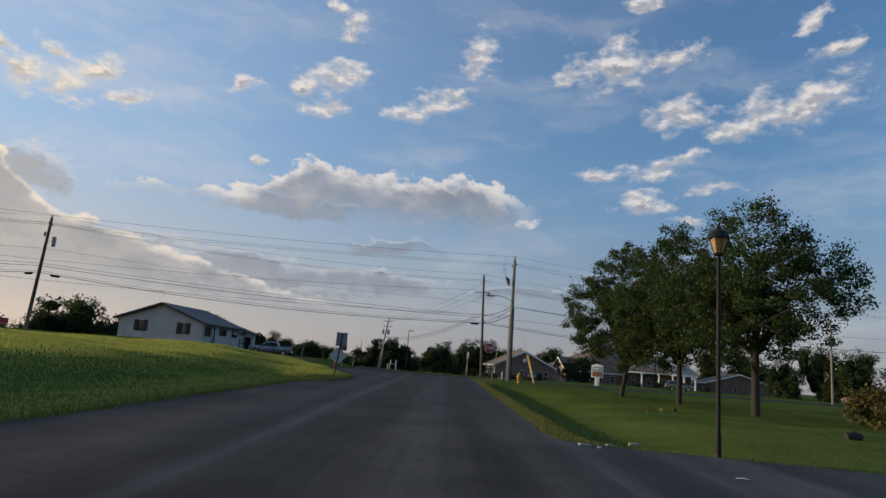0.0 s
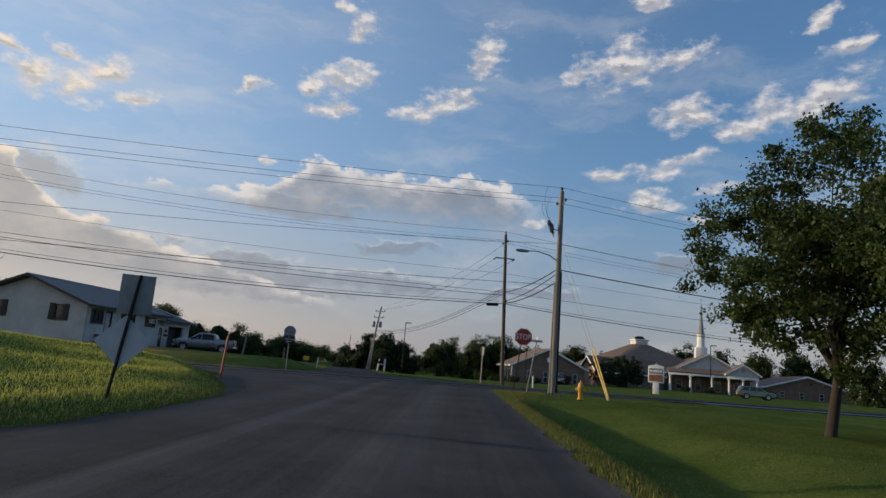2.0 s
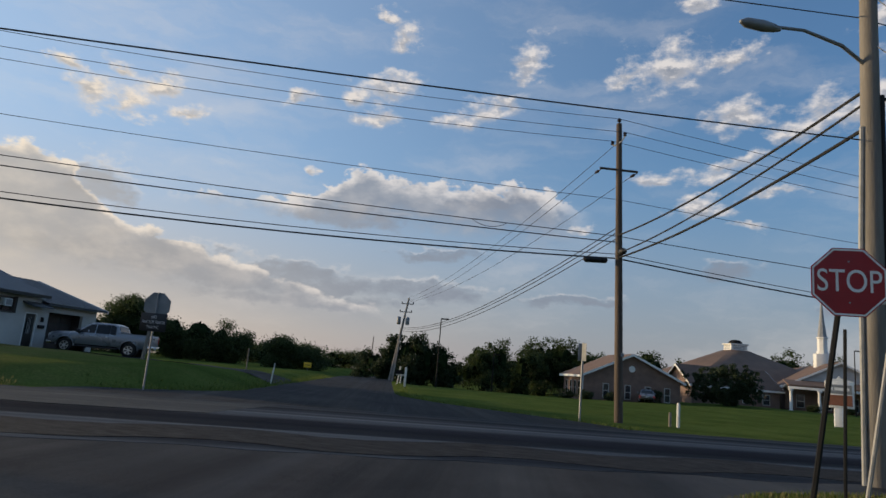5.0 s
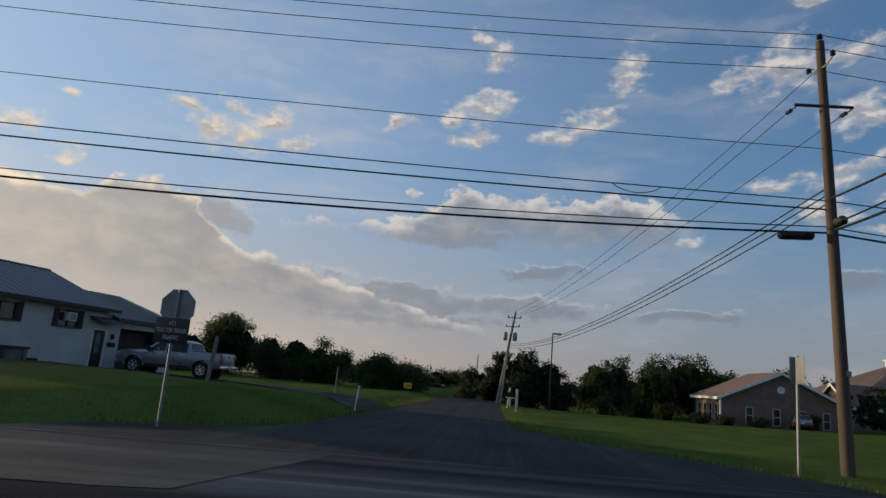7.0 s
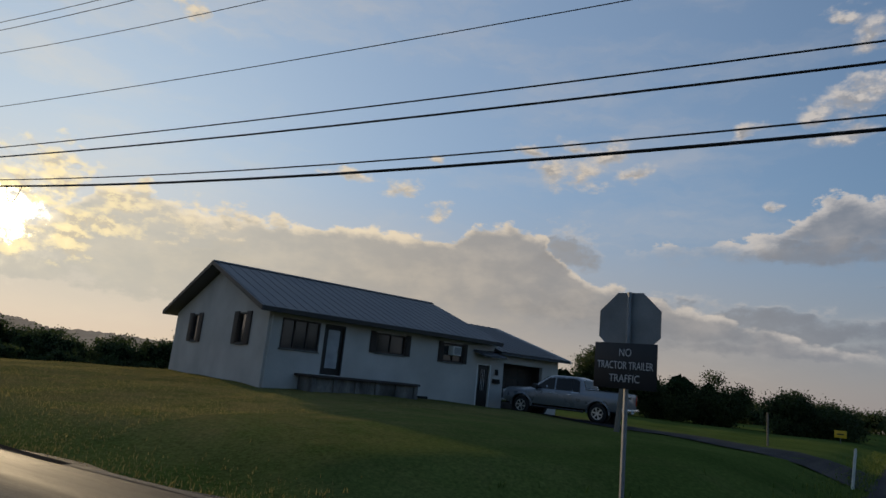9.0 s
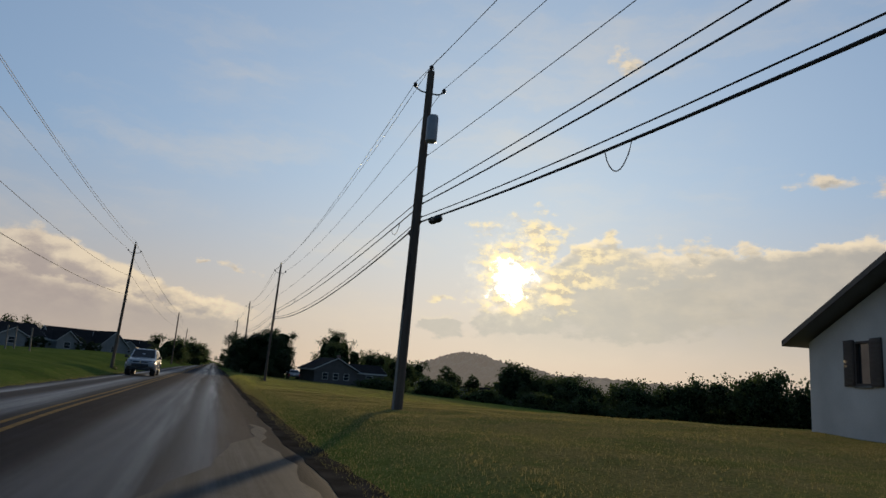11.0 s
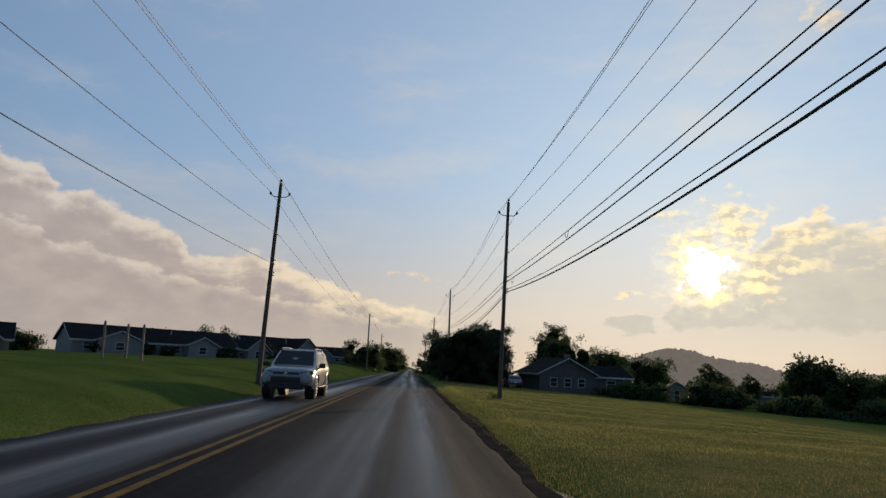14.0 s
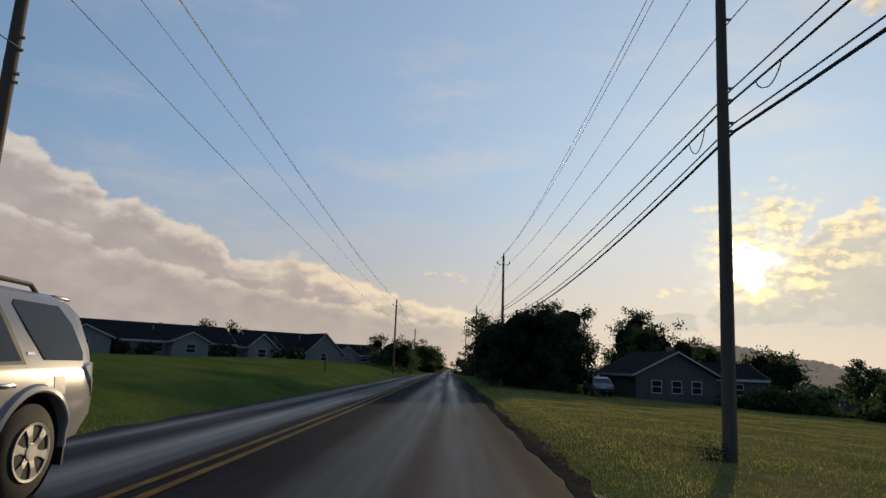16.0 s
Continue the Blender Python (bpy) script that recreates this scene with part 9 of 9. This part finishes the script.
def verge_spots(n, seed, kind):
    r = np.random.default_rng(seed)
    out = []
    while len(out) < n:
        d = abs(r.normal(0, 0.9 if kind == "side_wide" else 0.55)) - 0.12
        if kind in ("side", "side_wide"):
            y = r.uniform(4, 60)
            l, q = (float(a) for a in side_edges(np.float64(y)))
            x = (l - d) if r.uniform() < 0.45 else (q + d)
            if uv(x, y)[1] > V_LEFT - 0.3:
                continue
            out.append((x, y))
        elif kind == "highway":
            u = r.uniform(-12, 75)
            v = V_RIGHT + d if r.uniform() < 0.6 else V_LEFT - d
            x, y = xy(u, v)
            if off_road(np.float64(x), np.float64(y)) < -0.2:
                continue
            out.append((x, y))
        else:
            y = r.uniform(66, 112)
            l, q = (float(a) for a in north_edges(np.float64(y)))
            x = (l - d) if r.uniform() < 0.5 else (q + d)
            if uv(x, y)[1] < V_RIGHT + 0.3:
                continue
            out.append((x, y))
    return out


fringe("verge_grass", "ragged green grass along the street edge", verge_spots(26000, 1, "side"), 0.07, "blade", 1)
fringe("dry_verge_grass", "dry straw grass along the street edge", verge_spots(38000, 2, "side_wide"), 0.06, "blade_dry", 2)
fringe("highway_grass", "ragged grass along the highway edge", verge_spots(30000, 3, "highway"), 0.05, "blade_dry", 3)
fringe("lane_grass", "ragged grass along the lane", verge_spots(9000, 4, "north"), 0.10, "blade", 4)
r_ = np.random.default_rng(9)
bank = [(side_edges(np.float64(y))[0] - d, y) for y, d in zip(r_.uniform(6, 50, 150000), r_.uniform(0.2, 13, 150000))]
fringe("bank_grass", "short uneven grass on the street bank", [(float(a), float(b)) for a, b in bank if uv(float(a), float(b))[1] < V_LEFT - 0.4], 0.065, "blade_sunlit", 5)
lawn_ = [(float(side_edges(np.float64(y))[1]) + d, y) for y, d in zip(r_.uniform(12, 58, 45000), r_.uniform(0.2, 10, 45000))]
fringe("lawn_grass", "short mown grass on the corner lawn", [(a, float(b)) for a, b in lawn_ if uv(a, float(b))[1] < V_LEFT - 0.4], 0.035, "blade", 6)
nlawn = [xy(u, V_RIGHT + d) for u, d in zip(r_.uniform(-7, 46, 130000), 0.3 + 15 * r_.uniform(0, 1, 130000) ** 1.3)]
field = [xy(u, V_RIGHT + d) for u, d in zip(r_.uniform(38, 112, 150000), 0.4 + 24 * r_.uniform(0, 1, 150000) ** 1.4)]
fringe("field_grass", "short backlit grass on the roadside field", [(float(a), float(b)) for a, b in field], 0.036, "blade_backlit", 8)
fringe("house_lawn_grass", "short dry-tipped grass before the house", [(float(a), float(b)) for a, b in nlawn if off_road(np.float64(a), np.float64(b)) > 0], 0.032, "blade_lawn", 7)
